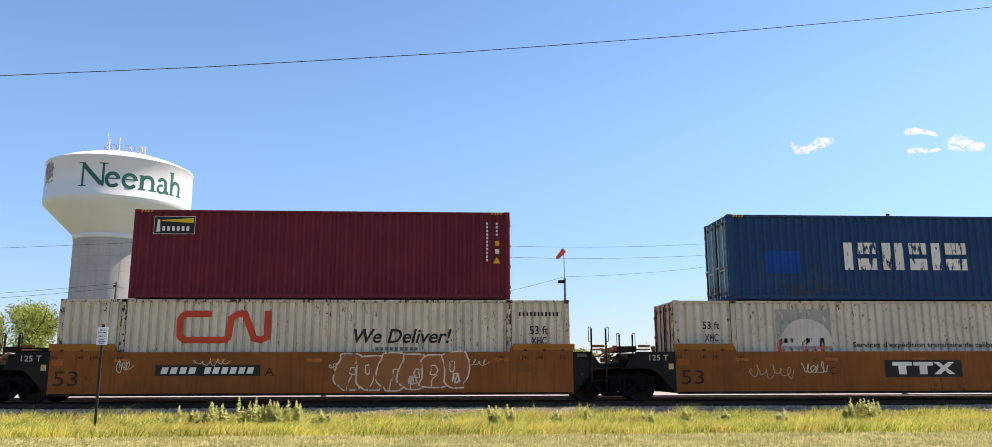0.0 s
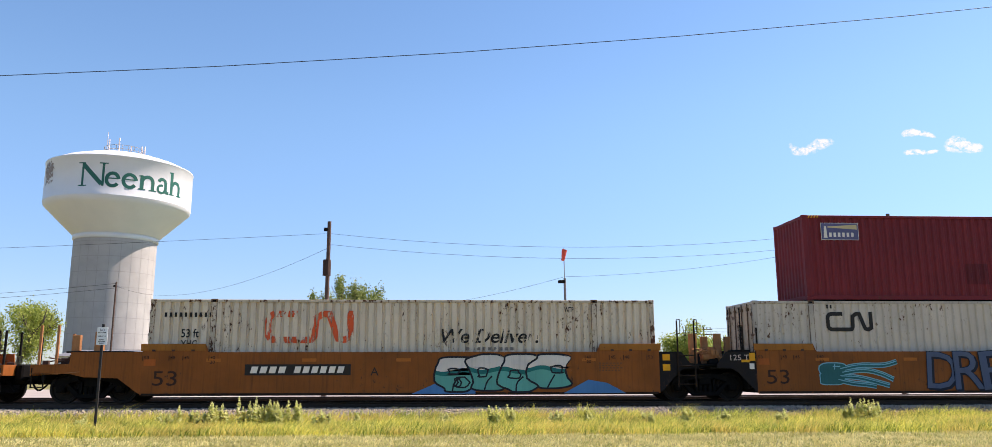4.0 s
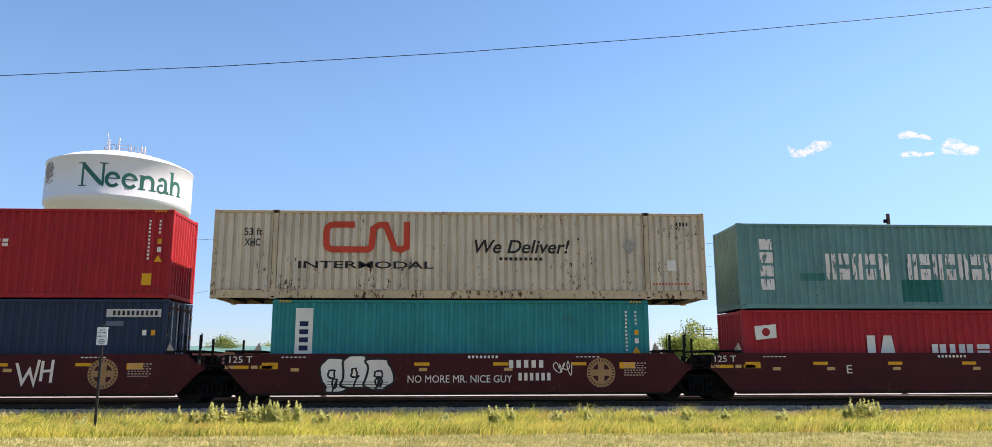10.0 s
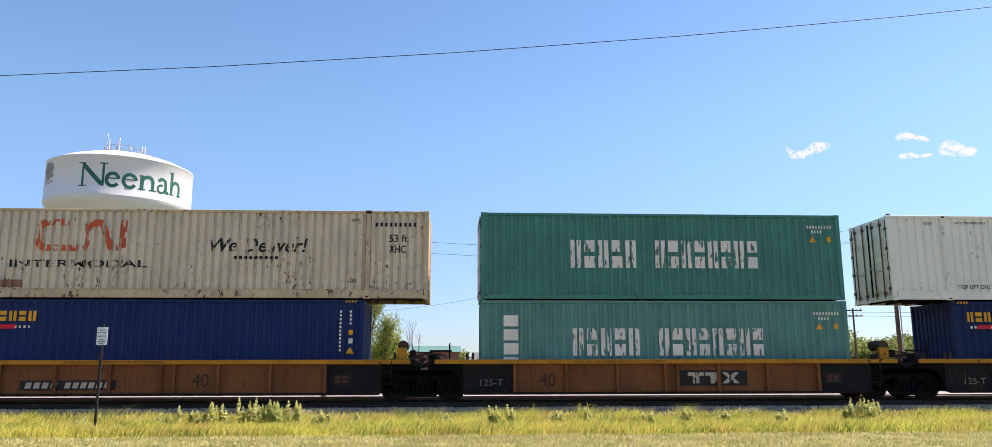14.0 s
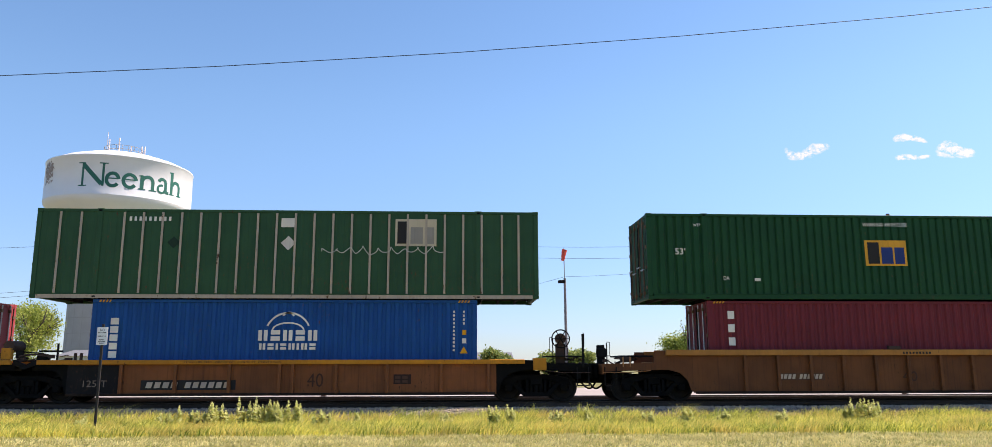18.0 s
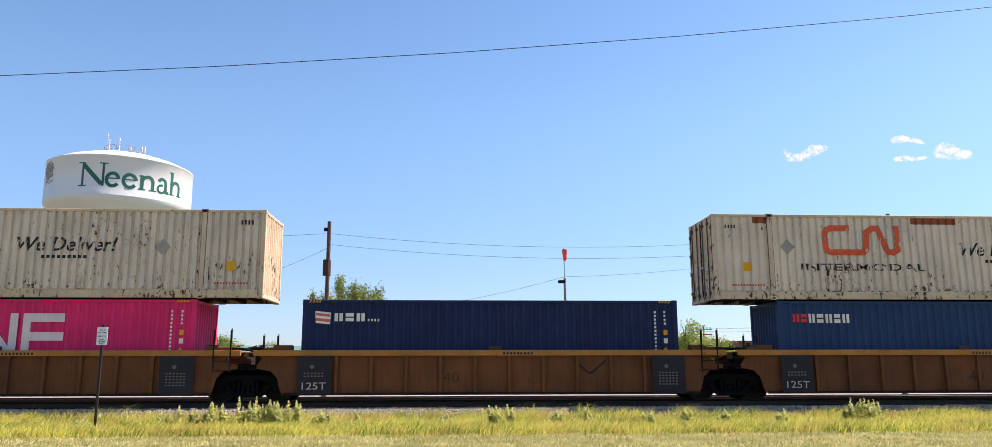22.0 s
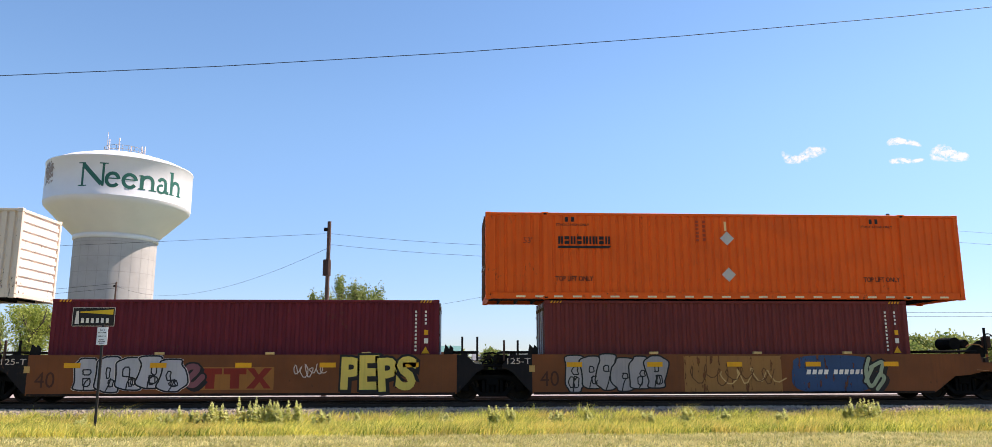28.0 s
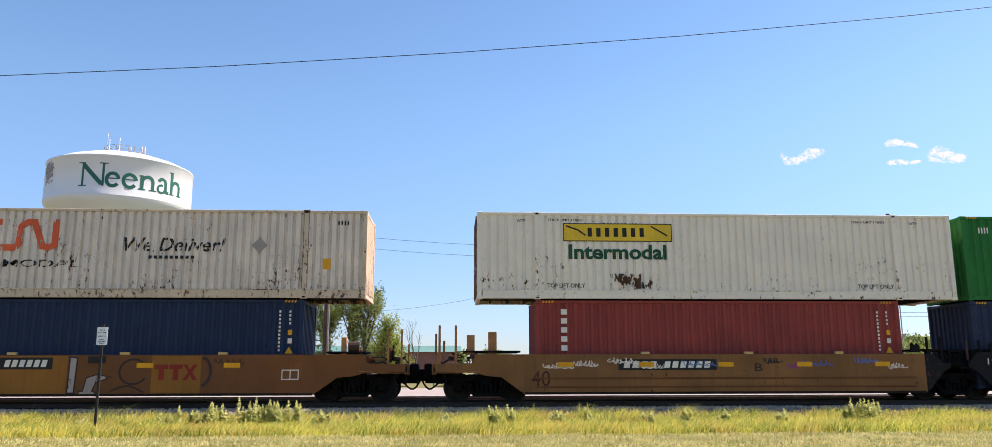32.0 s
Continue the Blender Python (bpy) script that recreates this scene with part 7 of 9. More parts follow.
c = sea_box(143.68, low, (36, 138, 142), "teal container with a white name strip in the well", rust=0.1, left="wall", right="wall", streak=0.3)
c.shape([[(0.75, 0.9), (1.3, 0.9), (1.3, 2.62), (0.75, 2.62)]], WHITE_INK, "decal")
bars(c.ob, 5, 0.88, 1.16, 0.92, 2.2, c.face - 0.006, paint((34, 44, 84)), "logo", 0.62, True)
CN_SHEET = (206, 198, 176)
c = cn_plain(141.7, up, CN_SHEET, "cream container with a red mark and italic words, stacked on top", 0.26, RED_INK, (3.51, 6.33), (8.45, 11.6, BLACK_INK), (2.74, 7.12, BLACK_INK),
             (9.27, 10.75, BLACK_INK), left="wall", trim=paint((196, 182, 152), rust=0.3))
c.words("53 ft", 0.98, 1.55, 2.05, 2.3, BLACK_INK)
c.words("XHC", 1.0, 1.5, 1.7, 1.95, BLACK_INK)
c.diamond(13.6, 1.75)
c.marks(4, 15.2, 15.65, 2.45, 2.58, BLACK_INK)
c.shape([[(14.85, 0.95), (15.15, 0.95), (15.15, 1.3), (14.85, 1.3)]], WHITE_INK, "warning_plate")
c.marks(12, 14.35, 15.6, 0.48, 0.54, RED_INK)

LOWER = 2.591
c = sea_box(158.98, low, (170, 44, 50), "red corrugated container with white letter blocks in the well", height=LOWER, rust=0.06, right="wall", streak=0.25, marks=False)
c.shape([[(0.45, 1.6), (1.15, 1.68), (1.15, 2.12), (0.42, 2.05)]], WHITE_INK)
c.shape([arc(0.8, 1.86, 0.14, 0, 330, 10)], paint((170, 44, 50)), lift=0.009)
c.shape([[(4.2, 1.1), (4.48, 1.1), (4.48, 1.75), (4.2, 1.75)], [(4.62, 1.1), (5.15, 1.1), (5.05, 1.75), (4.78, 1.75)]], WHITE_INK)
c.blocks([0.9, 0.35, 0.9, 0.8], 6.37, 8.42, 1.1, 1.46, WHITE_INK, 0.14)
c.words("www.", 8.77, 9.3, 2.22, 2.32, WHITE_INK)
c.marks(9, 9.35, 10.6, 2.22, 2.36, WHITE_INK)
c.marks(10, 11.1, 11.95, 2.2, 2.3, WHITE_INK)
c = sea_box(158.98, low + LOWER + 0.03, (102, 148, 146), "pale teal container with white letter blocks, stacked on top", rust=0.12, left="wall", right="wall", streak=0.4, marks=False)
worn_w = paint((226, 226, 220), hole=0.25, streak=0.1)
for w0, w1, n in ((2.98, 5.21, 5), (5.81, 9.33, 8)):
    c.blocks([1] * n, w0, w1, 0.99, 1.87, worn_w, 0.16)
c.marks(4, 0.75, 1.2, 0.55, 2.35, worn_w, down=True, fill=0.8)
c.marks(9, 11.0, 11.9, 2.38, 2.48, WHITE_INK)
c.shape([[(11.05, 2.0), (11.3, 2.0), (11.17, 2.2)]], YELLOW_TAPE, "warning_plate")
c.shape([[(11.7, 2.02), (11.84, 2.02), (11.84, 2.18), (11.7, 2.18)]], YELLOW_TAPE, "warning_plate")
c.band(5.6, 7.0, 0.25, 1.0, paint((34, 112, 104)), "paint_patch")
c.band(2.1, 2.95, 0.95, 1.2, paint((60, 124, 116)), "paint_patch")

c = sea_box(174.46, low, (104, 34, 40), "maroon container with a lighthouse plate in the well", rust=0.07)
beacon_plate(c, 0.62, 2.05)
c = cn_plain(172.53, up, (220, 206, 182), "cream container with a flaked orange mark and rust, stacked on top", 0.34, WORN_RED, (3.63, 6.49), (9.12, 12.17, WORN_BLACK), (2.92, 7.17, WORN_BLACK),
             (9.99, 11.3, WORN_RED), trim=paint((200, 184, 150), rust=0.36))
c.diamond(15.0, 1.6)
c.words("53 ft", 0.8, 1.35, 1.8, 2.05, WORN_BLACK)
c.words("XHC", 0.8, 1.3, 1.45, 1.7, BLACK_INK)
c.marks(10, 0.5, 1.9, 2.38, 2.5, BLACK_INK)
for x in (4.0, 10.35):
    c.band(x, x + 0.42, 0.36, 0.66, paint((128, 150, 176)), "repair_patch")

# panelled five-unit car
c = sea_box(194.3, low, (26, 46, 100), "navy container with yellow letter blocks in the well", rust=0.05, left="wall", right="wall", streak=0.2)
SEACO = paint((240, 170, 40))
c.blocks([0.8, 0.85, 0.85, 0.8, 0.9], 0.5, 1.95, 2.2, 2.52, SEACO, 0.15)
c.marks(9, 0.6, 1.85, 1.98, 2.06, WHITE_INK)
c.shape([[(0.82, 1.96), (1.3, 1.96), (1.34, 2.1), (0.86, 2.1)]], paint((210, 40, 60)), lift=0.009)
c = cn_plain(192.39, up, (214, 206, 184), "cream container, faded orange mark and rust runs, stacked on top", 0.27, WORN_RED, (3.61, 6.45), (9.1, 12.22, WORN_BLACK), (2.88, 7.17, WORN_BLACK),
             (9.88, 11.35, BLACK_INK), trim=paint((200, 186, 156), rust=0.32))
c.diamond(1.25, 1.72)
c.marks(9, 14.4, 15.8, 2.37, 2.5, BLACK_INK)
c.words("53 ft", 14.85, 15.45, 1.85, 2.1, BLACK_INK)
c.words("XHC", 14.85, 15.4, 1.5, 1.75, BLACK_INK)
c.band(2.25, 3.3, 0.34, 0.58, paint((150, 112, 92), rust=0.3), "repair_patch")
c.stack_marks(BLACK_INK)


def ship_teal(s, z, signs, tone):
    c = sea_box(s, z, tone, "teal green container with white letter blocks" + (" in the well" if z < 2 else ", stacked on top"), rust=0.08, left="door" if z > 2 else "wall", right="wall", streak=0.3, marks=False)
    for w0, w1, n in ((2.95, 5.19, 5), (5.79, 9.31, 8)):
        c.blocks([1] * n, w0, w1, 1.05 if z > 2 else 1.1, 1.98, worn_w, 0.16)
    if signs:
        c.marks(4, 0.72, 1.2, 0.6, 2.4, WHITE_INK, down=True, fill=0.8)
    c.marks(9, 11.05, 11.95, 2.42, 2.52, WHITE_INK)
    c.marks(4, 11.2, 11.6, 2.26, 2.36, WHITE_INK)
    c.shape([[(11.1, 1.95), (11.35, 1.95), (11.22, 2.15)]], YELLOW_TAPE, "warning_plate")
    c.shape([[(11.72, 1.96), (11.86, 1.96), (11.86, 2.14), (11.72, 2.14)]], YELLOW_TAPE, "warning_plate")
    return c


ship_teal(210.27, low, True, (92, 146, 140))
ship_teal(210.25, up, False, (70, 136, 126))

c = sea_box(226.08, low, (22, 42, 86), "navy container with yellow letter blocks in the well", rust=0.05, left="wall", right="wall", streak=0.2)
c.blocks([0.8, 0.85, 0.85, 0.8, 0.9], 0.5, 1.95, 2.2, 2.52, SEACO, 0.15)
c.marks(9, 0.6, 1.85, 1.98, 2.06, WHITE_INK)
c.shape([[(0.82, 1.96), (1.3, 1.96), (1.34, 2.1), (0.86, 2.1)]], paint((210, 40, 60)), lift=0.009)
c = hunt_box(224.06, up, "white container, faded scroll plate and green word, stacked on top", 9.77, (222, 206, 150), 0.12, (240, 238, 230), stack="STACK TWO HIGH ONLY")
c.diamond(8.0, 0.8, 0.2, paint((200, 198, 190)))

c = sea_box(241.94, low, (144, 60, 62), "dull maroon container with a small square emblem in the well", rust=0.06)
c.shape([[(0.8, 2.22), (1.15, 2.22), (1.15, 2.66), (0.8, 2.66)]], paint((230, 200, 60)))
c.shape([[(0.83, 2.25), (1.12, 2.25), (1.12, 2.63), (0.83, 2.63)]], paint((34, 50, 110)), lift=0.009)
c.shape([[(0.88, 2.4), (1.08, 2.55), (1.08, 2.46), (0.88, 2.32)]], paint((230, 200, 60)), lift=0.012)

c = sea_box(257.75, low, (16, 80, 148), "bright blue container with a white globe mark in the well", rust=0.06, left="door", right="wall", streak=0.2)
c.marks(5, 0.6, 0.85, 1.0, 2.3, WHITE_INK, down=True, fill=0.8)
c.blocks([1, 1, 1, 1, 1], 5.2, 7.1, 1.58, 1.92, WHITE_INK, 0.18)
c.blocks([1, 1, 0.4, 1, 1, 0.4, 1, 1], 5.25, 7.05, 1.3, 1.5, WHITE_INK, 0.2)
c.shape(stroke(arc(6.15, 1.75, 0.72, 25, 155, 16), 0.06) + stroke(arc(6.15, 1.75, 0.35, 60, 120, 8, 0.72), 0.05) + stroke(arc(6.15, 1.9, 0.5, 0, 180, 12, 0.25), 0.05), WHITE_INK)
g_mat = paint((44, 84, 56), rust=0.08, streak=0.25)
c = Box(255.8, up, 16.154, "green container with pale upright posts and a faded square plate, stacked", g_mat, left="door", right="wall", plain=True, rail=0.16)
post_mat = paint((176, 168, 152), rust=0.15)
for k in range(20):
    x = 2.75 + k * 0.607
    part("side_post", box(x - 0.035, x + 0.035, c.y - 0.02, c.y + 0.012, 0.16, 2.78, 0.006), post_mat, c.ob)
for x in (0.75, 1.4, 14.95, 15.5):
    part("side_post", box(x - 0.035, x + 0.035, c.y - 0.02, c.y + 0.012, 0.16, 2.78, 0.006), post_mat, c.ob)
c.shape([[(0.2, 0.0), (15.95, 0.0), (15.95, 0.12), (0.2, 0.12)]], post_mat, "side_rail", 0.008, True)
c.shape([[(11.45, 1.72), (12.8, 1.72), (12.8, 2.62), (11.45, 2.62)]], paint((196, 190, 164)), lift=0.024)
c.shape([[(11.52, 1.8), (11.85, 1.8), (11.85, 2.54), (11.52, 2.54)]], BLACK_INK, lift=0.028)
c.shape([[(11.95, 1.8), (12.35, 1.8), (12.35, 2.35), (11.95, 2.35)], [(12.42, 1.8), (12.72, 1.8), (12.72, 2.35), (12.42, 2.35)]], paint((150, 150, 142)), lift=0.028)
c.shape([[(7.75, 2.32), (8.2, 2.32), (8.2, 2.62), (7.75, 2.62)]], WHITE_INK, "decal", 0.024)
c.diamond(8.0, 1.8, 0.24, paint((206, 206, 198)))
c.diamond(4.35, 1.8, 0.2, paint((30, 56, 40)))
c.marks(9, 2.9, 4.3, 2.5, 2.64, WHITE_INK)
scr = paint((190, 196, 186))
scribble(c.ob, 9.0, 13.0, 1.38, 1.76, scr, 44, 0.028, 9, c.y - 0.026)

# ribbed five-unit car
c = sea_box(277.54, low, (116, 44, 52), "maroon container with tall white letter blocks in the well", rust=0.06, left="door")
bars(c.ob, 3, 0.68, 0.9, 1.25, 2.55, c.face, WHITE_INK, "logo", 0.6, True)
c = Box(275.58, up, 16.154, "dark green container with a square gold plate, stacked on top", paint((22, 74, 42), rust=0.02, streak=0.15), left="door", right="wall", pitch=0.27, deep=0.058, rail=0.2)
c.shape([[(7.45, 1.15), (8.9, 1.15), (8.9, 2.02), (7.45, 2.02)]], paint((224, 168, 54)))
c.shape([[(7.55, 1.22), (7.95, 1.22), (7.95, 1.95), (7.55, 1.95)]], BLACK_INK, lift=0.009)
c.shape([[(8.02, 1.22), (8.42, 1.22), (8.42, 1.78), (8.02, 1.78)], [(8.48, 1.22), (8.82, 1.22), (8.82, 1.78), (8.48, 1.78)]], paint((40, 60, 120)), lift=0.009)
c.words("WARNING  HIGH CUBE", 7.45, 9.0, 2.5, 2.62, WHITE_INK)
c.words("53'", 0.95, 1.3, 1.5, 1.72, WHITE_INK)
c.words("53'", 14.85, 15.2, 1.5, 1.72, WHITE_INK)
c.marks(9, 12.6, 13.75, 2.28, 2.42, WHITE_INK)
c.diamond(12.3, 1.8, 0.23, paint((214, 214, 206)))
c.words("WTP", 1.6, 1.85, 2.45, 2.55, WHITE_INK)
c.words("WTP", 14.35, 14.6, 2.38, 2.48, WHITE_INK)
c.words("DA", 2.55, 2.75, 0.65, 0.78, WHITE_INK)
c.words("DA", 13.55, 13.75, 0.65, 0.78, WHITE_INK)
for x in (3.6, 12.6):
    c.shape([[(x, 0.62), (x + 0.2, 0.62), (x + 0.2, 0.72), (x, 0.72)]], WHITE_INK, "decal")


def triton_box(s, tone, label):
    c = sea_box(s, low, tone, label, rust=0.12, streak=0.35, left="wall", right="wall")
    bars(c.ob, 6, 0.82, 1.02, 0.85, 2.6, c.face, WHITE_INK, "logo", 0.6, True)
    return c


triton_box(293.15, (134, 62, 54), "brick red container with white letter blocks in the well")

c = sea_box(308.53, low, (224, 50, 112), "pink container with large pale shapes in the well", rust=0.04, right="wall", streak=0.12)
ring_logo(c, 4.02, 8.14, 1.0, 2.44, paint((224, 216, 218)))
c = cn_plain(306.65, up, (214, 207, 188), "cream container with an orange mark and rust streaks, stacked on top", 0.27, paint((222, 104, 60), hole=0.3), (3.55, 6.28), (8.33, 11.47, WORN_BLACK), (2.76, 7.05, WORN_BLACK),
             (9.13, 10.6, BLACK_INK), ft_left=True, trim=paint((206, 192, 164), rust=0.32))
c.diamond(12.9, 1.65)
c.marks(4, 15.35, 15.8, 2.4, 2.55, BLACK_INK)
c.shape([[(14.95, 0.9), (15.25, 0.9), (15.25, 1.2), (14.95, 1.2)]], YELLOW_TAPE, "warning_plate")
c.marks(12, 14.6, 15.7, 0.45, 0.52, RED_INK)

FLAG = paint((222, 110, 100))


def flag_box(s, tone, label):
    c = sea_box(s, low, tone, label, rust=0.05, streak=0.25, left="wall", right="wall")
    c.shape([[(0.42, 2.15), (0.88, 2.1), (0.9, 2.48), (0.4, 2.53)]], WHITE_INK)
    c.shape([[(0.42, 2.22), (0.88, 2.17), (0.88, 2.26), (0.42, 2.31)], [(0.42, 2.39), (0.88, 2.34), (0.88, 2.42), (0.42, 2.47)]], FLAG, lift=0.009)
    c.blocks([1, 1, 1], 1.0, 2.0, 2.2, 2.46, WHITE_INK, 0.18)
    c.marks(4, 2.08, 2.5, 2.2, 2.28, WHITE_INK)
    return c


flag_box(324.08, (32, 46, 84), "navy container with a small striped flag mark in the well")

c = sea_box(339.64, low, (38, 66, 106), "blue container with red and white letter blocks in the well", rust=0.06, left="wall", right="wall", streak=0.3, marks=False)
c.blocks([0.9, 0.8], 0.5, 1.0, 2.18, 2.46, paint((214, 60, 60)), 0.15)
c.blocks([0.8, 0.85, 0.85, 0.8, 0.9], 1.04, 2.45, 2.16, 2.46, WHITE_INK, 0.15)
c.shape([[(11.35, 2.35), (11.95, 2.35), (11.95, 2.46), (11.35, 2.46)], [(11.4, 2.1), (11.62, 2.1), (11.62, 2.3), (11.4, 2.3)]], paint((190, 196, 200)), "decal")
c = cn_plain(337.55, up, (216, 209, 190), "cream container with an orange mark and rusty top edge, stacked", 0.26, paint((222, 96, 56), hole=0.15), (3.76, 6.47), (8.54, 11.64, WORN_BLACK), (2.97, 7.31, WORN_BLACK),
             (9.4, 10.9, BLACK_INK), ft_right=True, trim=paint((206, 192, 166), rust=0.34))
c.diamond(2.55, 1.78)
c.marks(4, 0.45, 0.85, 2.4, 2.52, BLACK_INK)
c.shape([[(1.0, 0.95), (1.3, 0.95), (1.3, 1.25), (1.0, 1.25)]], YELLOW_TAPE, "warning_plate")
c.marks(12, 0.6, 1.75, 0.45, 0.52, RED_INK)
for x in (1.4, 6.9):
    c.band(x, x + (0.6 if x < 5 else 1.6), 2.58, 2.8, paint((150, 84, 54), rust=0.4), "repair_patch")

# smooth five-unit car
BRICK = (124, 46, 42)
c = sea_box(359.33, low, BRICK, "brick maroon container without lettering in the well", rust=0.06, right="wall")
c = hunt_box(357.38, up, "white container, yellow scroll plate and green word, stacked on top", 9.75, (222, 196, 70), 0.1, (236, 230, 216), (44, 122, 64))
c.diamond(8.1, 2.05, 0.22, paint((204, 200, 190)))
c.diamond(8.1, 0.6, 0.22, paint((204, 200, 190)))

c = sea_box(374.98, low, (214, 216, 216), "white container with large magenta shapes in the well", rust=0.12, right="wall", ink=BLACK_INK, streak=0.2)
ring_logo(c, 4.08, 8.19, 1.14, 2.43, paint((206, 44, 120)))

c = sea_box(390.4, low, (96, 30, 42), "maroon container with a small white and green mark in the well", rust=0.06, left="wall", right="door")
c.blocks([1, 0.6, 1, 1, 1, 0.6], 0.62, 1.32, 2.15, 2.35, WHITE_INK, 0.2)
c.shape(stroke(arc(0.97, 2.25, 0.42, 200, 330, 12, 0.26), 0.05) + stroke(arc(0.97, 2.25, 0.42, 20, 140, 12, 0.26), 0.04), paint((110, 190, 80)))
c = hunt_box(388.4, up, "off-white container, yellow scroll plate and dark green word, stacked on top", 9.35, (226, 190, 40), 0.16, (216, 210, 194))

c = sea_box(405.73, low, (104, 34, 44), "maroon container with a lighthouse plate in the well", rust=0.05)
beacon_plate(c, 0.65, 2.05)

c = sea_box(421.34, low, (112, 50, 46), "dull brown-red container without lettering in the well", rust=0.12, left="door", right="wall", streak=0.35)


def orange_box(s, tone, logo_z, label, national):
    c = Box(s, up, 16.154, label, paint(tone, rust=0.03, streak=0.2, vary=0.1), left="door", right="slats", pitch=0.27, deep=0.036, rail=0.24)
    x = 2.4 if not national else 2.9
    c.blocks([1, 1, 1, 1, 1, 0.45, 1, 1, 1], x, x + 1.75, logo_z, logo_z + 0.26, BLACK_INK, 0.16)
    c.shape([[(x - 0.02, logo_z - 0.14), (x + 1.7, logo_z - 0.14), (x + 1.78, logo_z - 0.06), (x + 0.02, logo_z - 0.06)]], BLACK_INK)
    for q in (2.3, 12.7):
        c.words("TOP LIFT ONLY", q, q + 1.25, 0.6, 0.76, BLACK_INK)
        c.words("STACK 2 HIGH ONLY", q + 0.05, q + 1.15, 2.44, 2.52, BLACK_INK)
        c.marks(2, q + 0.35, q + 0.75, 2.58, 2.74, BLACK_INK, fill=0.6)
    k = 0.3
    x = 1.0
    while x < 15.5:
        c.shape([[(x, 0.06), (x + k, 0.06), (x + k, 0.12), (x, 0.12)]], paint((240, 226, 190)), "reflector", 0.006, True)
        x += 0.62 if not national else 1.25
    c.words("53'", 1.25, 1.55, 1.85, 2.05, paint((160, 70, 40)))
    return c


c = orange_box(419.42, (232, 98, 22), 1.83, "bright orange container with black letter blocks, stacked on top", False)
for z in (2.05, 0.83):
    c.diamond(8.1, z, 0.24, paint((196, 196, 190)))
c.marks(6, 7.05, 7.15, 1.9, 2.65, paint((170, 70, 40)), down=True)
c.marks(5, 7.28, 7.38, 1.9, 2.65, paint((170, 70, 40)), down=True)
c.shape([[(8.02, 2.3), (8.1, 2.3), (8.1, 2.62), (8.02, 2.62)]], paint((240, 200, 140)), "decal")

# rear cars
c = sea_box(440.98, low, (98, 34, 46), "maroon container without lettering in the well", rust=0.05)
c = orange_box(439.1, (224, 100, 40), 2.22, "faded orange container with black letter blocks, stacked on top", True)
c.shape([[(14.0, 0.3), (14.0, 2.75), (15.9, 2.75), (15.9, 0.3)][::-1]], paint((232, 134, 56)), "replaced_panel", 0.002)
c.marks(6, 13.1, 13.2, 1.75, 2.55, BLACK_INK, down=True)
c = flag_box(460.95, (34, 50, 78), "slate blue container with a small striped flag mark in the well")
c = cn_plain(458.95, up, (218, 213, 200), "white container with an orange mark and rusted post, stacked on top", 0.26, paint((220, 100, 60), hole=0.15), (3.55, 6.34), (8.39, 11.61, WORN_BLACK), (2.78, 7.1, WORN_BLACK),
             (9.2, 10.7, BLACK_INK), ft_left=True, left="wall", trim=paint((206, 194, 170), rust=0.36))
c.diamond(12.7, 1.72)
c.marks(4, 15.2, 15.6, 2.4, 2.55, BLACK_INK)
c.shape([[(14.75, 0.95), (15.0, 0.95), (15.0, 1.3), (14.75, 1.3)]], YELLOW_TAPE, "warning_plate")
triton_box(480.62, (146, 66, 60), "faded red container with white letter blocks in the well")
c = hunt_box(478.7, up, "off-white container, yellow scroll plate and rust blots, stacked on top", 2.85, (226, 196, 60), 0.17, (236, 231, 216))
c.band(4.4, 5.8, 0.35, 0.85, RUST_FIELD, "rust_field", 0.012)
c = sea_box(495.3, low, (38, 50, 76), "dark blue container in the well", rust=0.05)
c = sea_box(495.3, up, (30, 116, 50), "bright green container, stacked on top", rust=0.05)
c.marks(4, 0.6, 1.0, 2.3, 2.5, WHITE_INK)


# ---- ground, track and road ----
def strip(name, x0, x1, ys, material, label, n=60, wob=0.0, kind="structure"):
    """A sheet of ground along x with the cross-section ys = [(y, z), ...]."""
    rnd = random.Random(name)
    vs, fs = [], []
    k = len(ys)
    for i in range(n + 1):
        x = x0 + (x1 - x0) * i / n
        for j, (y, z) in enumerate(ys):
            vs.append((x, y + (rnd.uniform(-wob, wob) if 0 < j < k - 1 else 0), z + (rnd.uniform(-wob, wob) * 0.3 if 0 < j < k - 1 else 0)))
    for i in range(n):
        for j in range(k - 1):
            a = i * k + j
            fs.append((a, a + k, a + k + 1, a + 1))
    ob = mesh_part(name, vs, fs, material)
    return tagged(ob, label, name.split("_")[0], "", kind)


GRASS_SOIL = surface("dry_turf", (0.20, 0.18, 0.075), 0.95, 0, 0.3, 0.6, 9, 0.4, (0.15, 0.15, 0.05), bump=0.03, spec=0.1)
GRAVEL = surface("ballast_gravel", (0.20, 0.175, 0.15), 0.95, 0, 0.45, 12, 45, 0.4, (0.09, 0.08, 0.07), bump=0.05, spec=0.2)
STONE = surface("ballast_stone", (0.40, 0.32, 0.24), 0.9, 0, 0.45, 9, 60, 0.3, (0.13, 0.11, 0.10), bump=0.006, spec=0.2)
ROAD = surface("old_concrete_road", (0.36, 0.30, 0.26), 0.9, 0, 0.12, 0.5, 14, 0.3, (0.3, 0.27, 0.25), bump=0.01, spec=0.2)
TIE_WOOD = surface("creosoted_wood", (0.045, 0.035, 0.028), 0.9, 0, 0.3, 3, 30, 0.3, bump=0.01)
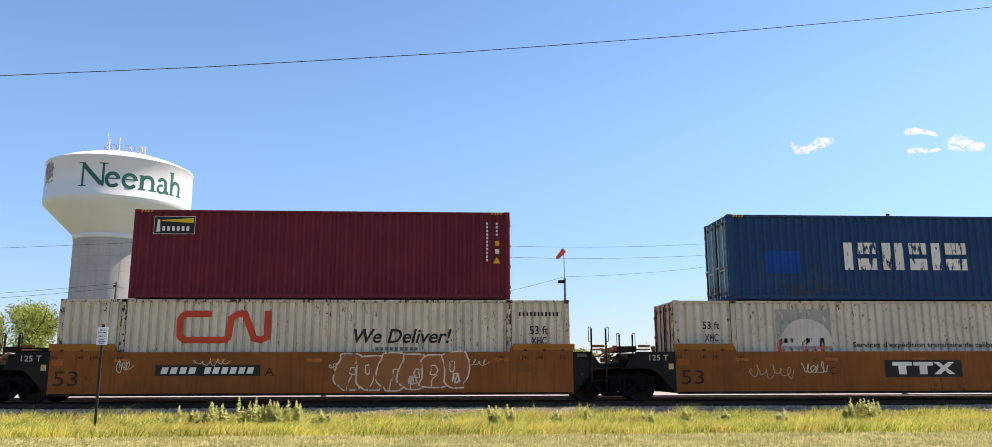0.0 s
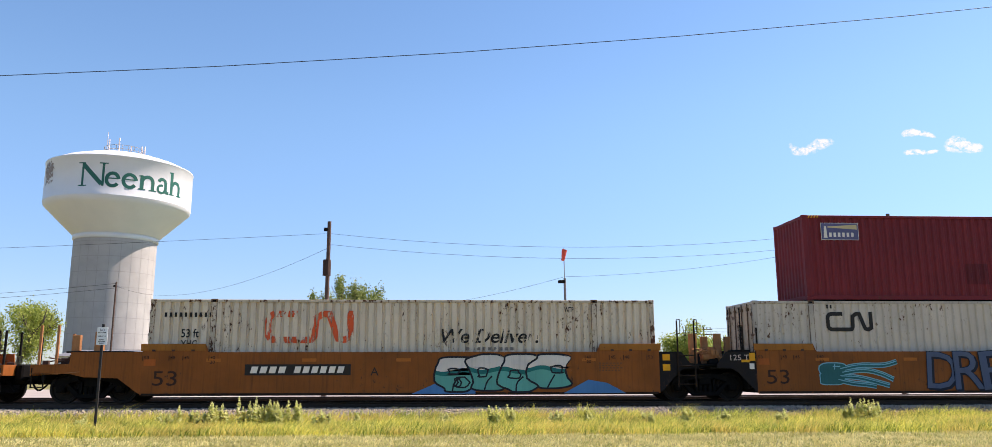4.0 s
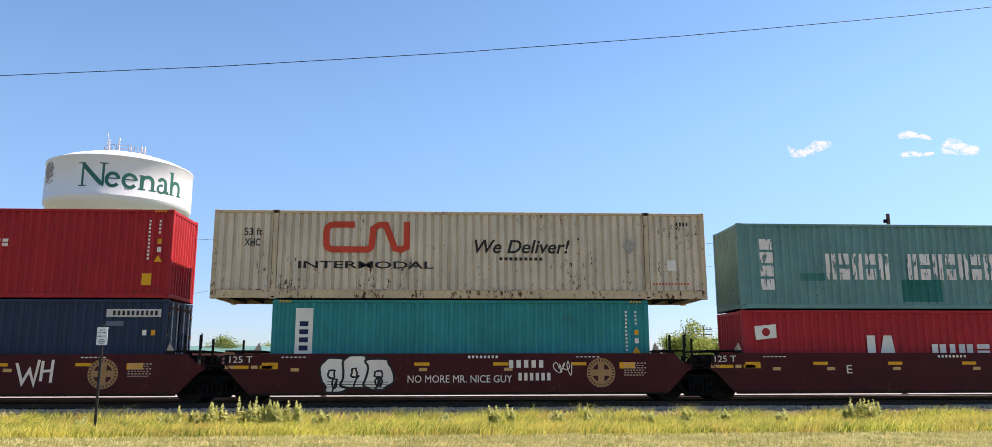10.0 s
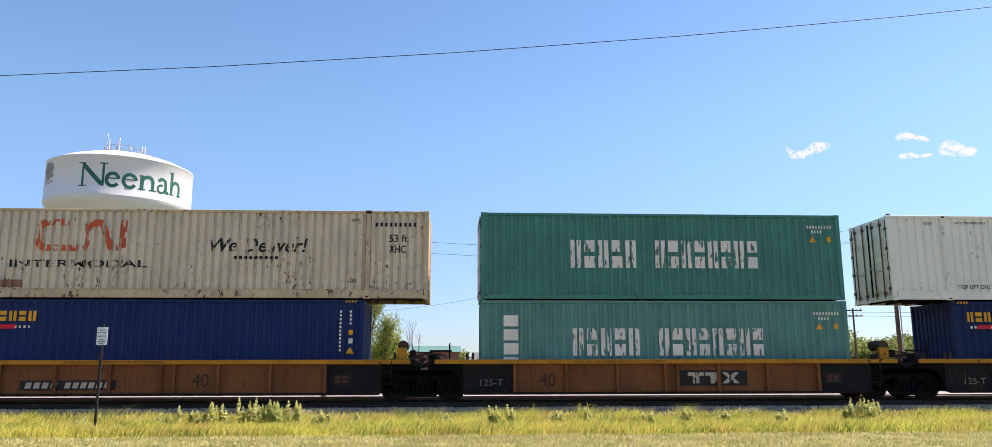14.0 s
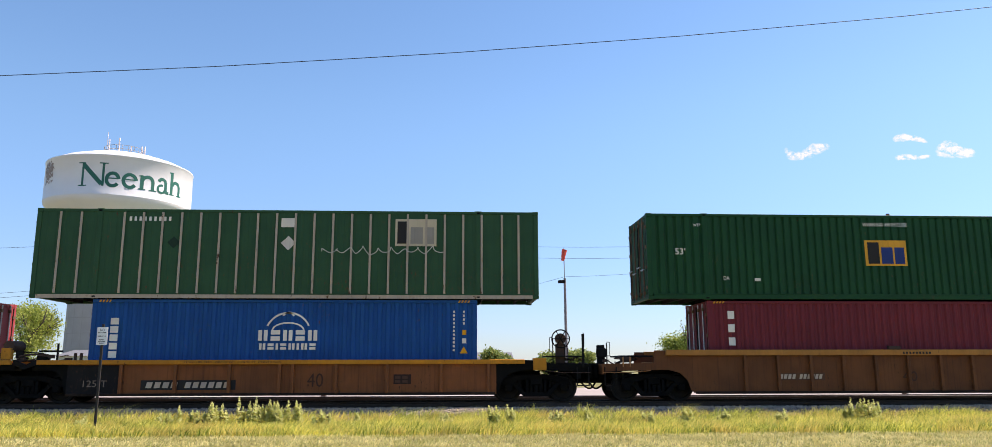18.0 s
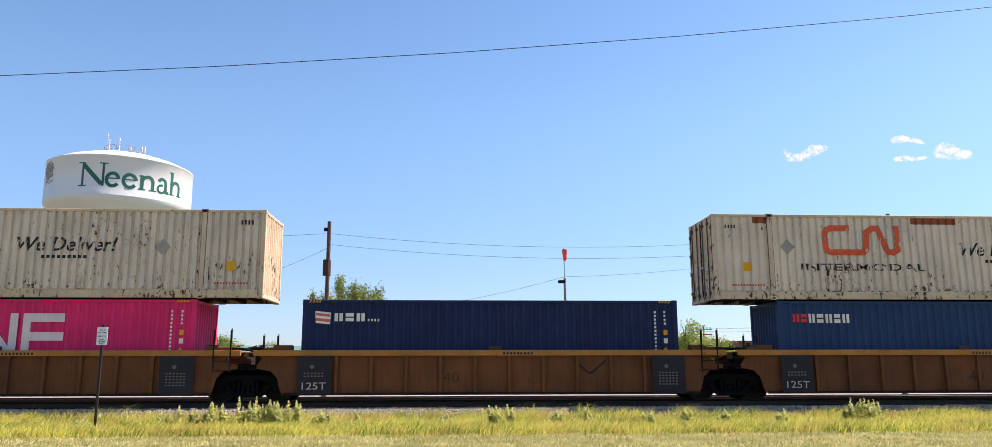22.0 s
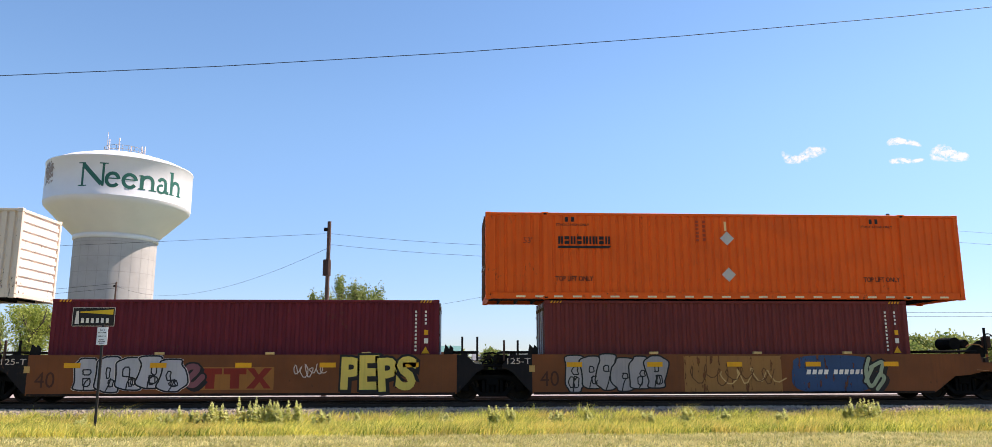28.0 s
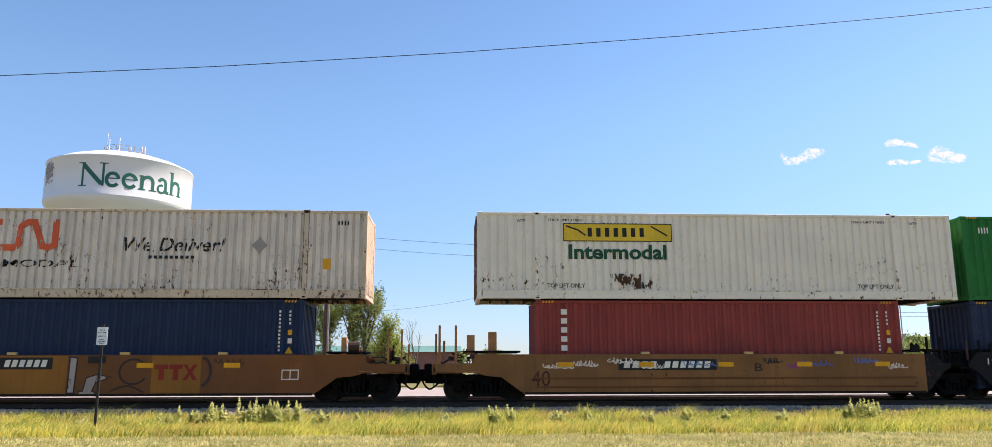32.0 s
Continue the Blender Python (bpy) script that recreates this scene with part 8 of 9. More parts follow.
far_ys = [(-250, GROUND_Z), (-20, GROUND_Z), (10, GROUND_Z), (16, GROUND_Z), (20, GROUND_Z - 0.01), (23.4, GROUND_Z), (34, GROUND_Z), (60, GROUND_Z), (140, -0.5), (400, -0.6), (1600, -1.0)]
strip("ground", -900, 900, far_ys, GRASS_SOIL, "mown dry yellow-green grass verge reaching the horizon", 90, 0.02)
strip("ballast_bed", -160, 160, [(23.2, -0.56), (23.9, -0.40), (24.7, -0.20), (25.2, -0.175), (28.8, -0.175), (29.6, -0.24), (30.2, -0.18), (33.6, -0.18), (35.4, -0.56)], GRAVEL,
      "grey crushed-stone ballast under the tracks", 200, 0.05)
# the deep shade under the train is put into this strip's near-black colour
SHADED_BALLAST = surface("shaded_ballast", (0.02, 0.017, 0.015), 0.95, 0, 0.4, 12, 45, 0.3, (0.015, 0.013, 0.011), bump=0.04, spec=0.1)
strip("track_bed", -160, 160, [(25.35, -0.18), (25.5, -0.15), (28.4, -0.15), (28.6, -0.18)], SHADED_BALLAST, "dark stone bed between the rails, train's shade in its colour", 200, 0.01)
strip("road", -300, 300, [(38.5, -0.5), (38.9, -0.36), (60, -0.36), (60.2, -0.5)], ROAD, "pale concrete road running behind the tracks", 40)

rail_prof = [(-0.07, -0.172), (0.07, -0.172), (0.07, -0.155), (0.012, -0.135), (0.012, -0.05), (0.036, -0.035), (0.036, -0.006), (0.03, 0.0), (-0.03, 0.0), (-0.036, -0.006),
             (-0.036, -0.035), (-0.012, -0.05), (-0.012, -0.135), (-0.07, -0.155)]


def track(yc, label, z=0.0, near=False):
    ob = tagged(new("railway_track"), label, "track", "railway tracks", "structure")
    for sg in (-1, 1):
        y = yc + sg * 0.7535
        n = len(rail_prof)
        vs = [(x, y + a, z + b) for x in (-160, 160) for a, b in rail_prof]
        fs = [(i, (i + 1) % n, (i + 1) % n + n, i + n) for i in range(n)]
        mesh_part("rail", vs, fs, RAIL_STEEL, ob)
    me = shared("tie", lambda: box(-0.115, 0.115, -1.3, 1.3, -0.36, -0.185, 0.012), TIE_WOOD)
    k = 70
    for i in range(-k, k + 1):
        sub("tie", me, ob, pose(i * 0.55, yc, z, 0, 0, random.Random(i + int(yc)).uniform(-1.5, 1.5)))
    return ob


track(TRACK_Y, "steel rails on dark wooden ties under the train")
track(31.6, "second pair of rails beyond the train", -0.02)

# stones of the near shoulder
rs = np.random.RandomState(5)
n = 16000
sx_ = rs.uniform(-21, 24, n)
sy_ = rs.uniform(23.5, 25.5, n)
sz_ = np.interp(sy_, [23.2, 23.9, 24.7, 25.2, 27], [-0.56, -0.40, -0.20, -0.17, -0.17])
rad = rs.uniform(0.022, 0.06, n)
octa = np.array([(1, 0, 0), (-1, 0, 0), (0, 1, 0), (0, -1, 0), (0, 0, 1), (0, 0, -1)], float)
of = np.array([(0, 2, 4), (2, 1, 4), (1, 3, 4), (3, 0, 4), (2, 0, 5), (1, 2, 5), (3, 1, 5), (0, 3, 5)])
vv = octa[None] * rs.uniform(0.6, 1.25, (n, 6, 1))
ang = rs.uniform(0, 6.28, n)
ca, sa_ = np.cos(ang)[:, None], np.sin(ang)[:, None]
tilt = rs.uniform(-0.6, 0.6, n)[:, None]
xx = vv[:, :, 0] * ca - vv[:, :, 1] * sa_
yy = vv[:, :, 0] * sa_ + vv[:, :, 1] * ca
zz = vv[:, :, 2] * 0.8 + xx * tilt
pos = np.stack([xx * rad[:, None] + sx_[:, None], yy * rad[:, None] + sy_[:, None], zz * rad[:, None] + sz_[:, None] + 0.012], 2).reshape(-1, 3)
faces = (of[None] + (np.arange(n) * 6)[:, None, None]).reshape(-1, 3)
tagged(mesh_part("ballast_stones", pos.tolist(), faces.tolist(), STONE), "loose grey crushed stones on the track shoulder", "gravel", "", "stuff")


# ---- grass ----
def leaf_material(name, a, b, trans=0.35, rough=0.6, scale=0.8, dry=None):
    """Foliage: colour changes from leaf to leaf and in wide drifts, some of it dry, and light comes through."""
    mat = bpy.data.materials.new(name)
    mat.use_nodes = True
    nt = mat.node_tree
    bsdf = nt.nodes["Principled BSDF"]
    geo = nt.nodes.new("ShaderNodeNewGeometry")
    drift = noisy(nt, coords(nt, shift=False), scale, 4)
    f = times(nt, times(nt, geo.outputs["Random Per Island"], 0.62), times(nt, drift, 0.75), "ADD")
    col = mixer(nt, ramp(nt, f, 0.33, 0.95), a, b)
    if dry:
        patch = times(nt, noisy(nt, coords(nt, (1.0, 1.6, 1.0), False), 0.7, 4, 0.6), times(nt, geo.outputs["Random Per Island"], 0.16), "ADD")
        col = mixer(nt, times(nt, ramp(nt, patch, 0.56, 0.72), 0.55), col, dry)
    nt.links.new(col, bsdf.inputs["Base Color"])
    bsdf.inputs["Roughness"].default_value = rough
    bsdf.inputs["Specular IOR Level"].default_value = 0.25
    tr = nt.nodes.new("ShaderNodeBsdfTranslucent")
    nt.links.new(col, tr.inputs["Color"])
    mx = nt.nodes.new("ShaderNodeMixShader")
    mx.inputs[0].default_value = trans
    nt.links.new(bsdf.outputs[0], mx.inputs[1])
    nt.links.new(tr.outputs[0], mx.inputs[2])
    nt.links.new(mx.outputs[0], nt.nodes["Material Output"].inputs["Surface"])
    return mat


TALL_GRASS = leaf_material("tall_grass_blades", (0.11, 0.20, 0.018), (0.95, 0.86, 0.20), 0.45, scale=0.42, dry=(0.74, 0.52, 0.17))
MOWN_GRASS = leaf_material("mown_grass_blades", (0.27, 0.29, 0.065), (0.92, 0.79, 0.36), 0.35, scale=1.3, dry=(0.5, 0.42, 0.16))
WEED_LEAF = leaf_material("weed_leaves", (0.46, 0.50, 0.15), (0.80, 0.76, 0.38), 0.6)


def blades(name, n, x0, x1, y0, y1, h0, h1, w, material, label, seed, z=GROUND_Z, edge=0.0, lean=0.5, wave=0.0):
    r = np.random.RandomState(seed)
    x, y = r.uniform(x0, x1, n), r.uniform(y0, y1, n)
    y = y + wave * (np.sin(x * 0.9) + 0.6 * np.sin(x * 2.3 + 1)) * (y1 - y) / (y1 - y0)
    clump = 0.5 + 0.5 * np.sin(x * 1.9 + 2 * np.sin(y * 2.3 + x * 0.6)) * np.sin(x * 0.63 + y * 1.7 + seed)
    h = r.uniform(h0, h1, n) * (0.65 + 0.5 * clump)
    if edge:
        t = np.clip((y - y0) / edge, 0.25, 1)
        h = h * t
    a = r.uniform(0, 6.283, n)
    dx, dy = np.cos(a) * w, np.sin(a) * w
    lx, ly = r.normal(0.32, lean, n) * h, r.normal(0, lean, n) * h
    zb = np.interp(y, [23.2, 23.9, 24.7], [z, -0.42, -0.22]) if y1 > 23.2 else np.full(n, z)
    p = np.zeros((n, 5, 3))
    p[:, 0] = np.stack([x - dx, y - dy, zb - 0.02], 1)
    p[:, 1] = np.stack([x + dx, y + dy, zb - 0.02], 1)
    p[:, 2] = np.stack([x - dx * 0.8 + lx * 0.35, y - dy * 0.8 + ly * 0.35, zb + h * 0.55], 1)
    p[:, 3] = np.stack([x + dx * 0.8 + lx * 0.35, y + dy * 0.8 + ly * 0.35, zb + h * 0.55], 1)
    p[:, 4] = np.stack([x + lx, y + ly, zb + h], 1)
    base = (np.arange(n) * 5)[:, None]
    f = [tuple(q) for q in (base + np.array([0, 1, 3, 2])).tolist()] + [tuple(q) for q in (base + np.array([2, 3, 4])).tolist()]
    ob = mesh_part(name, p.reshape(-1, 3).tolist(), f, material)
    return tagged(ob, label, "grass", "", "stuff")


blades("tall_grass", 90000, -19, 21, 19.65, 24.15, 0.13, 0.34, 0.010, TALL_GRASS, "long uncut yellow-green grass along the ballast", 11, edge=0.06, wave=0.1)
blades("mown_grass", 90000, -16, 17, 13.5, 20.0, 0.03, 0.085, 0.010, MOWN_GRASS, "short dry mown grass in front of the track", 12, lean=0.9)
# sparse tufts that creep over the stones
rt = random.Random(77)
for k in range(46):
    x = rt.uniform(-17, 19)
    w = rt.uniform(0.15, 0.6)
    blades("grass_tuft", rt.randint(60, 170), x, x + w, 23.6, rt.uniform(23.9, 24.5), 0.1, rt.uniform(0.22, 0.5), 0.006, TALL_GRASS, "tuft of green grass growing in the ballast", 300 + k)


def weed(x, y, h, seed, stems=3):
    """A weed with upright stems, each set with small leaves up to a feathery tip."""
    rnd = random.Random(seed)
    ob = root("weed", pose(x, y, GROUND_Z + 0.02), "tall green weed with feathery upright stems in the grass", "plant", "weeds in the grass")
    for k in range(stems):
        bx, by = rnd.uniform(-0.14, 0.14) * stems / 3, rnd.uniform(-0.1, 0.1)
        hh = h * rnd.uniform(0.5, 1.0)
        tx, ty = bx + rnd.uniform(-0.06, 0.06), by + rnd.uniform(-0.05, 0.05)
        stem = part("stem", tube((bx, by, 0), (tx, ty, hh), 0.006, 5, 0.002), WEED_LEAF, ob)
        vs, fs = [], []
        for i in range(110):
            u = rnd.random() ** 0.8
            px, py, pz = bx + (tx - bx) * u, by + (ty - by) * u, hh * (0.18 + 0.84 * u)
            L = 0.10 * (1.1 - u ** 2) * rnd.uniform(0.6, 1.2) + 0.014
            a = rnd.uniform(0, 6.283)
            up_ = rnd.uniform(0.1, 1.1)
            ex, ey, ez = math.cos(a) * L, math.sin(a) * L, up_ * L
            wx, wy = -math.sin(a) * L * 0.3, math.cos(a) * L * 0.3
            q = len(vs)
            vs += [(px, py, pz), (px + ex * 0.5 + wx, py + ey * 0.5 + wy, pz + ez * 0.5), (px + ex, py + ey, pz + ez), (px + ex * 0.5 - wx, py + ey * 0.5 - wy, pz + ez * 0.5)]
            fs.append((q, q + 1, q + 2, q + 3))
        mesh_part("leaves", vs, fs, WEED_LEAF, ob)


for i, (x, h, st) in enumerate(((-7.9, 0.70, 4), (-7.35, 0.66, 3), (-6.2, 0.85, 6), (-5.75, 0.74, 5), (-5.2, 0.78, 3), (-4.5, 0.62, 2), (-8.7, 0.45, 2), (-3.6, 0.4, 1), (0.45, 0.6, 4),
                                (1.9, 0.45, 2), (2.9, 0.5, 2), (4.4, 0.42, 2), (5.6, 0.46, 3), (6.7, 0.5, 2), (8.2, 0.5, 3), (10.6, 0.72, 4), (11.1, 0.6, 3), (-10.9, 0.4, 2), (-1.2, 0.4, 2))):
    weed(x + 1.0, 22.4 + 0.35 * math.sin(i * 2.1), h * 1.02, 200 + i, int(st * (2.4 if st >= 4 else 1.6)) + 1)

# ---- sign ----
sg = root("warning_sign", pose(-8.98, 21.0, GROUND_Z), "small white printed warning sign on a dark steel post", "sign")
part("post", box(-0.03, 0.03, 0.0, 0.045, 0, 2.75, 0.004), surface("dark_post", (0.03, 0.026, 0.024), 0.7, 0.3, 0.2), sg)
part("panel", box(-0.135, 0.135, -0.014, -0.002, 2.22, 2.67, 0.003), surface("white_sign", (0.78, 0.78, 0.76), 0.5, 0, 0.06), sg)
lettering(sg, "NO", -0.055, 0.055, 2.57, 2.63, -0.018, BLACK_INK)
for k, (a_, b_, z) in enumerate(((-0.1, 0.1, 2.52), (-0.1, 0.1, 2.43), (-0.06, 0.06, 2.34), (-0.09, 0.09, 2.29), (-0.06, 0.06, 2.25))):
    bars(sg, 7, a_, b_, z, z + 0.028, -0.018, BLACK_INK, "small_print", 0.7)

# ---- overhead lines and poles ----
POLE_WOOD = surface("weathered_pole_wood", (0.13, 0.075, 0.05), 0.9, 0, 0.3, 2, 30, 0.3, (0.06, 0.035, 0.025), 0.5, bump=0.01)
WIRE = surface("cable_sheath", (0.02, 0.02, 0.022), 0.6, 0.2, 0.1)


def wire(points, r, label, sag=0.0, name="overhead_cable"):
    cu = bpy.data.curves.new(name, "CURVE")
    cu.dimensions = "3D"
    cu.bevel_depth, cu.bevel_resolution = r, 1
    sp = cu.splines.new("POLY")
    pts = []
    for a, b in zip(points, points[1:]):
        for i in range(17):
            u = i / 16
            p = Vector(a).lerp(Vector(b), u)
            p.z -= sag * 4 * u * (1 - u)
            pts.append(p)
    sp.points.add(len(pts) - 1)
    for q, p in zip(sp.points, pts):
        q.co = (*p, 1)
    tmp = bpy.data.objects.new(name, cu)
    me = bpy.data.meshes.new_from_object(tmp)
    bpy.data.objects.remove(tmp)
    me.materials.clear()
    me.materials.append(WIRE)
    return tagged(new(name, me), label, "cable", "overhead cables")


wire([(x, 16, 7.79 + 0.0931 * (x - 0.88) + 0.001647 * (x - 0.88) ** 2) for x in range(-40, 41, 5)], 0.0075, "thick black overhead cable above the verge", 0.0)


def utility_pole(x, y, h, label, r=0.12, tank=True):
    ob = root("utility_pole", pose(x, y, GROUND_Z), label, "pole", "utility poles")
    part("shaft", tube((0, 0, 0), (0, 0, h - GROUND_Z), r, 12, r * 0.8), POLE_WOOD, ob)
    part("bracket", box(-0.26, 0.05, -0.06, 0.06, h - GROUND_Z - 0.5, h - GROUND_Z - 0.32, 0.01), UNDER, ob)
    if tank:
        part("transformer", tube((-0.02, -0.2, 3.7 - GROUND_Z + 1.95), (-0.02, -0.2, 3.7 - GROUND_Z + 2.75), 0.2, 14), RUST_STEEL, ob)
    part("conduit", tube((0.16, -0.08, 0), (0.16, -0.08, 5.0), 0.03, 6), GALV, ob)
    return ob


utility_pole(-6.3, 40, 8.45, "brown wooden utility pole with a small transformer")
p2 = utility_pole(24.2, 42, 9.5, "brown wooden utility pole with a round lamp", tank=False)
part("lamp_head", tube((0, -0.1, 7.2 - GROUND_Z), (0, -0.1, 7.55 - GROUND_Z), 0.24, 14), UNDER, p2)
for (z0, z1, zs) in ((7.83, 8.85, 0.95), (7.27, 8.2, 0.95)):
    wire([(-6.3, 40, z0), (24.1, 42, z1)], 0.008, "thin overhead cable between the wooden poles", zs)
    wire([(24.1, 42, z1), (70, 44, z1 - 0.6)], 0.008, "thin overhead cable running off from a pole", 0.6)
wire([(-6.3, 40, 7.83), (-60, 38, 5.5)], 0.008, "thin overhead cable running off from a pole", 0.3)
wire([(-6.3, 40, 7.1), (-33.3, 80, 9.2)], 0.008, "slack service cable from a wooden pole", 1.6)
wire([(6.86, 48, 6.6), (24.1, 42, 8.3)], 0.008, "slack service cable to the windsock post", 0.5)
wire([(6.86, 48, 6.6), (-6.3, 60, 5.3)], 0.008, "slack service cable beyond the train", 0.4)
for dz in (0.0, 0.45):
    wire([(-33.3, 80, 9.0 + dz), (-95, 80, 8.6 + dz)], 0.016, "thin distant cable beyond the road", 1.6)
    wire([(32, 100, 5.7 + dz), (46.6, 90, 7.0 + dz), (120, 82, 8.6 + dz)], 0.018, "thin distant cable beyond the road", 0.7)


def crossarm_pole(x, y, h, label):
    ob = root("power_pole", pose(x, y, GROUND_Z), label, "pole", "distant power poles")
    hh = h - GROUND_Z
    part("shaft", tube((0, 0, 0), (0, 0, hh), 0.13, 8, 0.1), POLE_WOOD, ob)
    for k, z in enumerate((hh - 0.25, hh - 0.9)):
        part("crossarm", box(-1.1, 1.1, -0.06, 0.06, z - 0.06, z + 0.06), POLE_WOOD, ob)
        for x_ in (-0.95, -0.4, 0.4, 0.95):
            part("insulator", tube((x_, 0, z + 0.05), (x_, 0, z + 0.25), 0.05, 6), GALV, ob)
    return ob


utility_pole(-40, 16, 6.9, "wooden pole that carries the near cable", tank=False)
utility_pole(40, 16, 13.6, "tall wooden pole that carries the near cable", tank=False)
utility_pole(-95, 80, 9.5, "slim distant pole with a small bracket lamp", r=0.1, tank=False)
utility_pole(120, 82, 9.5, "slim distant pole with a small bracket lamp", r=0.1, tank=False)
crossarm_pole(46.6, 90, 7.9, "distant wooden power pole with two cross-arms")
crossarm_pole(32.0, 100, 6.2, "distant wooden power pole with two cross-arms")
utility_pole(-33.3, 80, 9.6, "slim distant pole with a small bracket lamp", r=0.1, tank=False)
crossarm_pole(-17.3, 100, 4.8, "distant wooden power pole with two cross-arms")

# windsock
ws = root("windsock_post", pose(6.9, 48, GROUND_Z), "slim grey post that carries a windsock and a lamp", "pole")
part("post", tube((0, 0, 0), (-0.04, 0, 6.5 - GROUND_Z), 0.1, 10, 0.075), surface("grey_post_wood", (0.2, 0.18, 0.17), 0.8, 0, 0.2), ws)
part("rod", tube((-0.04, 0, 6.4 - GROUND_Z), (-0.08, 0, 8.35 - GROUND_Z), 0.03, 8), GALV, ws)
part("lamp", box(-0.45, -0.02, -0.15, 0.15, 6.2 - GROUND_Z, 6.38 - GROUND_Z, 0.03), UNDER, ws)
sock = root("windsock", pose(6.82, 48, 8.3), "limp red-orange fabric windsock at its post top", "windsock")
SOCK_RED = surface("red_sock_fabric", (0.75, 0.09, 0.05), 0.8, 0, 0.12, 4, 40)
for k in range(3):
    bm = bmesh.new()
    r0, r1 = 0.17 - 0.025 * k, 0.15 - 0.025 * k
    add_tube(bm, (0.05 - 0.06 * k, 0, -0.04 - 0.22 * k), (-0.02 - 0.07 * k, 0, -0.25 - 0.22 * k), r0, 12, r1)
    part("fabric_ring", bm, SOCK_RED, sock)

# ---- water tower ----
TX, TY = -48.4, 115.0
tw = root("water_tower", pose(TX, TY, GROUND_Z), "white water tower with a wide drum on a panelled concrete shaft", "water tower")
WHITE_TANK = surface("white_tank_paint", (0.70, 0.69, 0.67), 0.45, 0, 0.05, 0.3, 4, 0.12, (0.55, 0.53, 0.5), 0.08, bump=0.01)
SHAFT = surface("cast_concrete", (0.42, 0.385, 0.345), 0.85, 0, 0.12, 0.4, 6, 0.2, (0.35, 0.33, 0.31), 0.15, bump=0.01)
PIT = surface("panel_joint", (0.35, 0.325, 0.295), 0.9, 0, 0.1)


def lathe(name, prof, material, parent, n=72, smooth=True):
    vs, fs = [], []
    for i in range(n):
        a = 2 * math.pi * i / n
        vs += [(r * math.cos(a), r * math.sin(a), z) for r, z in prof]
    k = len(prof)
    for i in range(n):
        j = (i + 1) % n
        for q in range(k - 1):
            fs.append((i * k + q, j * k + q, j * k + q + 1, i * k + q + 1))
    return mesh_part(name, vs, fs, material, parent, smooth=smooth)


DZ = -GROUND_Z
DR = 9.72
lathe("shaft", [(5.45, 0), (5.45, 19.1 + DZ)], SHAFT, tw)
lathe("collar", [(5.4, 18.95 + DZ), (5.62, 19.05 + DZ), (5.62, 19.6 + DZ), (5.5, 19.65 + DZ)], WHITE_TANK, tw)
lathe("bowl", [(5.5, 19.6 + DZ), (5.8, 19.8 + DZ), (9.2, 23.2 + DZ), (DR - 0.1, 23.6 + DZ), (DR, 24.0 + DZ)], WHITE_TANK, tw)
lathe("drum", [(DR, 24.0 + DZ), (DR + 0.03, 24.05 + DZ), (DR, 24.1 + DZ), (DR, 29.35 + DZ), (DR + 0.06, 29.4 + DZ), (DR + 0.06, 29.55 + DZ), (DR - 0.1, 29.6 + DZ)], WHITE_TANK, tw)
lathe("dome", [(DR - 0.1, 29.6 + DZ), (8.0, 30.4 + DZ), (5.6, 31.2 + DZ), (3.0, 31.8 + DZ), (0.01, 32.0 + DZ)], WHITE_TANK, tw)
# joints of the shaft's panels
bm = bmesh.new()
for k in range(9):
    z = 2.2 + k * 2.1
    for i in range(48):
        a0, a1 = 2 * math.pi * i / 48, 2 * math.pi * (i + 1) / 48
        f = [bm.verts.new((5.465 * math.cos(a), 5.465 * math.sin(a), z + q)) for a, q in ((a0, 0), (a1, 0), (a1, 0.07), (a0, 0.07))]
        bm.faces.new(f)
for i in range(24):
    a0 = 2 * math.pi * i / 24
    f = [bm.verts.new((5.465 * math.cos(a), 5.465 * math.sin(a), q)) for a, q in ((a0, 0), (a0 + 0.011, 0), (a0 + 0.011, 19.2 + DZ), (a0, 19.2 + DZ))]
    bm.faces.new(f)
part("panel_joints", bm, PIT, tw)
# railing and aerials on the dome
bm = bmesh.new()
for i in range(20):
    a0, a1 = 2 * math.pi * i / 20, 2 * math.pi * (i + 1) / 20
    p0, p1 = (2.6 * math.cos(a0), 2.6 * math.sin(a0)), (2.6 * math.cos(a1), 2.6 * math.sin(a1))
    add_tube(bm, (*p0, 31.7 + DZ), (*p0, 32.85 + DZ), 0.045, 5)
    for z in (32.3, 32.85):
        add_tube(bm, (*p0, z + DZ), (*p1, z + DZ), 0.04, 5)
part("railing", bm, GALV, tw)
for x, y, h, r in ((-2.0, -1.0, 35.6, 0.04), (-1.2, -2.2, 34.1, 0.1), (0.3, -2.4, 34.3, 0.1), (1.6, -1.4, 33.4, 0.09), (2.5, 0.2, 33.8, 0.1), (2.85, 0.4, 33.8, 0.1)):
    part("aerial", tube((x, y, 31.6 + DZ), (x, y, h - 0.4 + DZ), r, 8), paint((214, 214, 214), k=1.0), tw)
# the town's name round the drum, set towards the track
TOWN_GREEN = surface("town_green_paint", (0.012, 0.115, 0.075), 0.5, 0, 0.1, 0.5, 8)


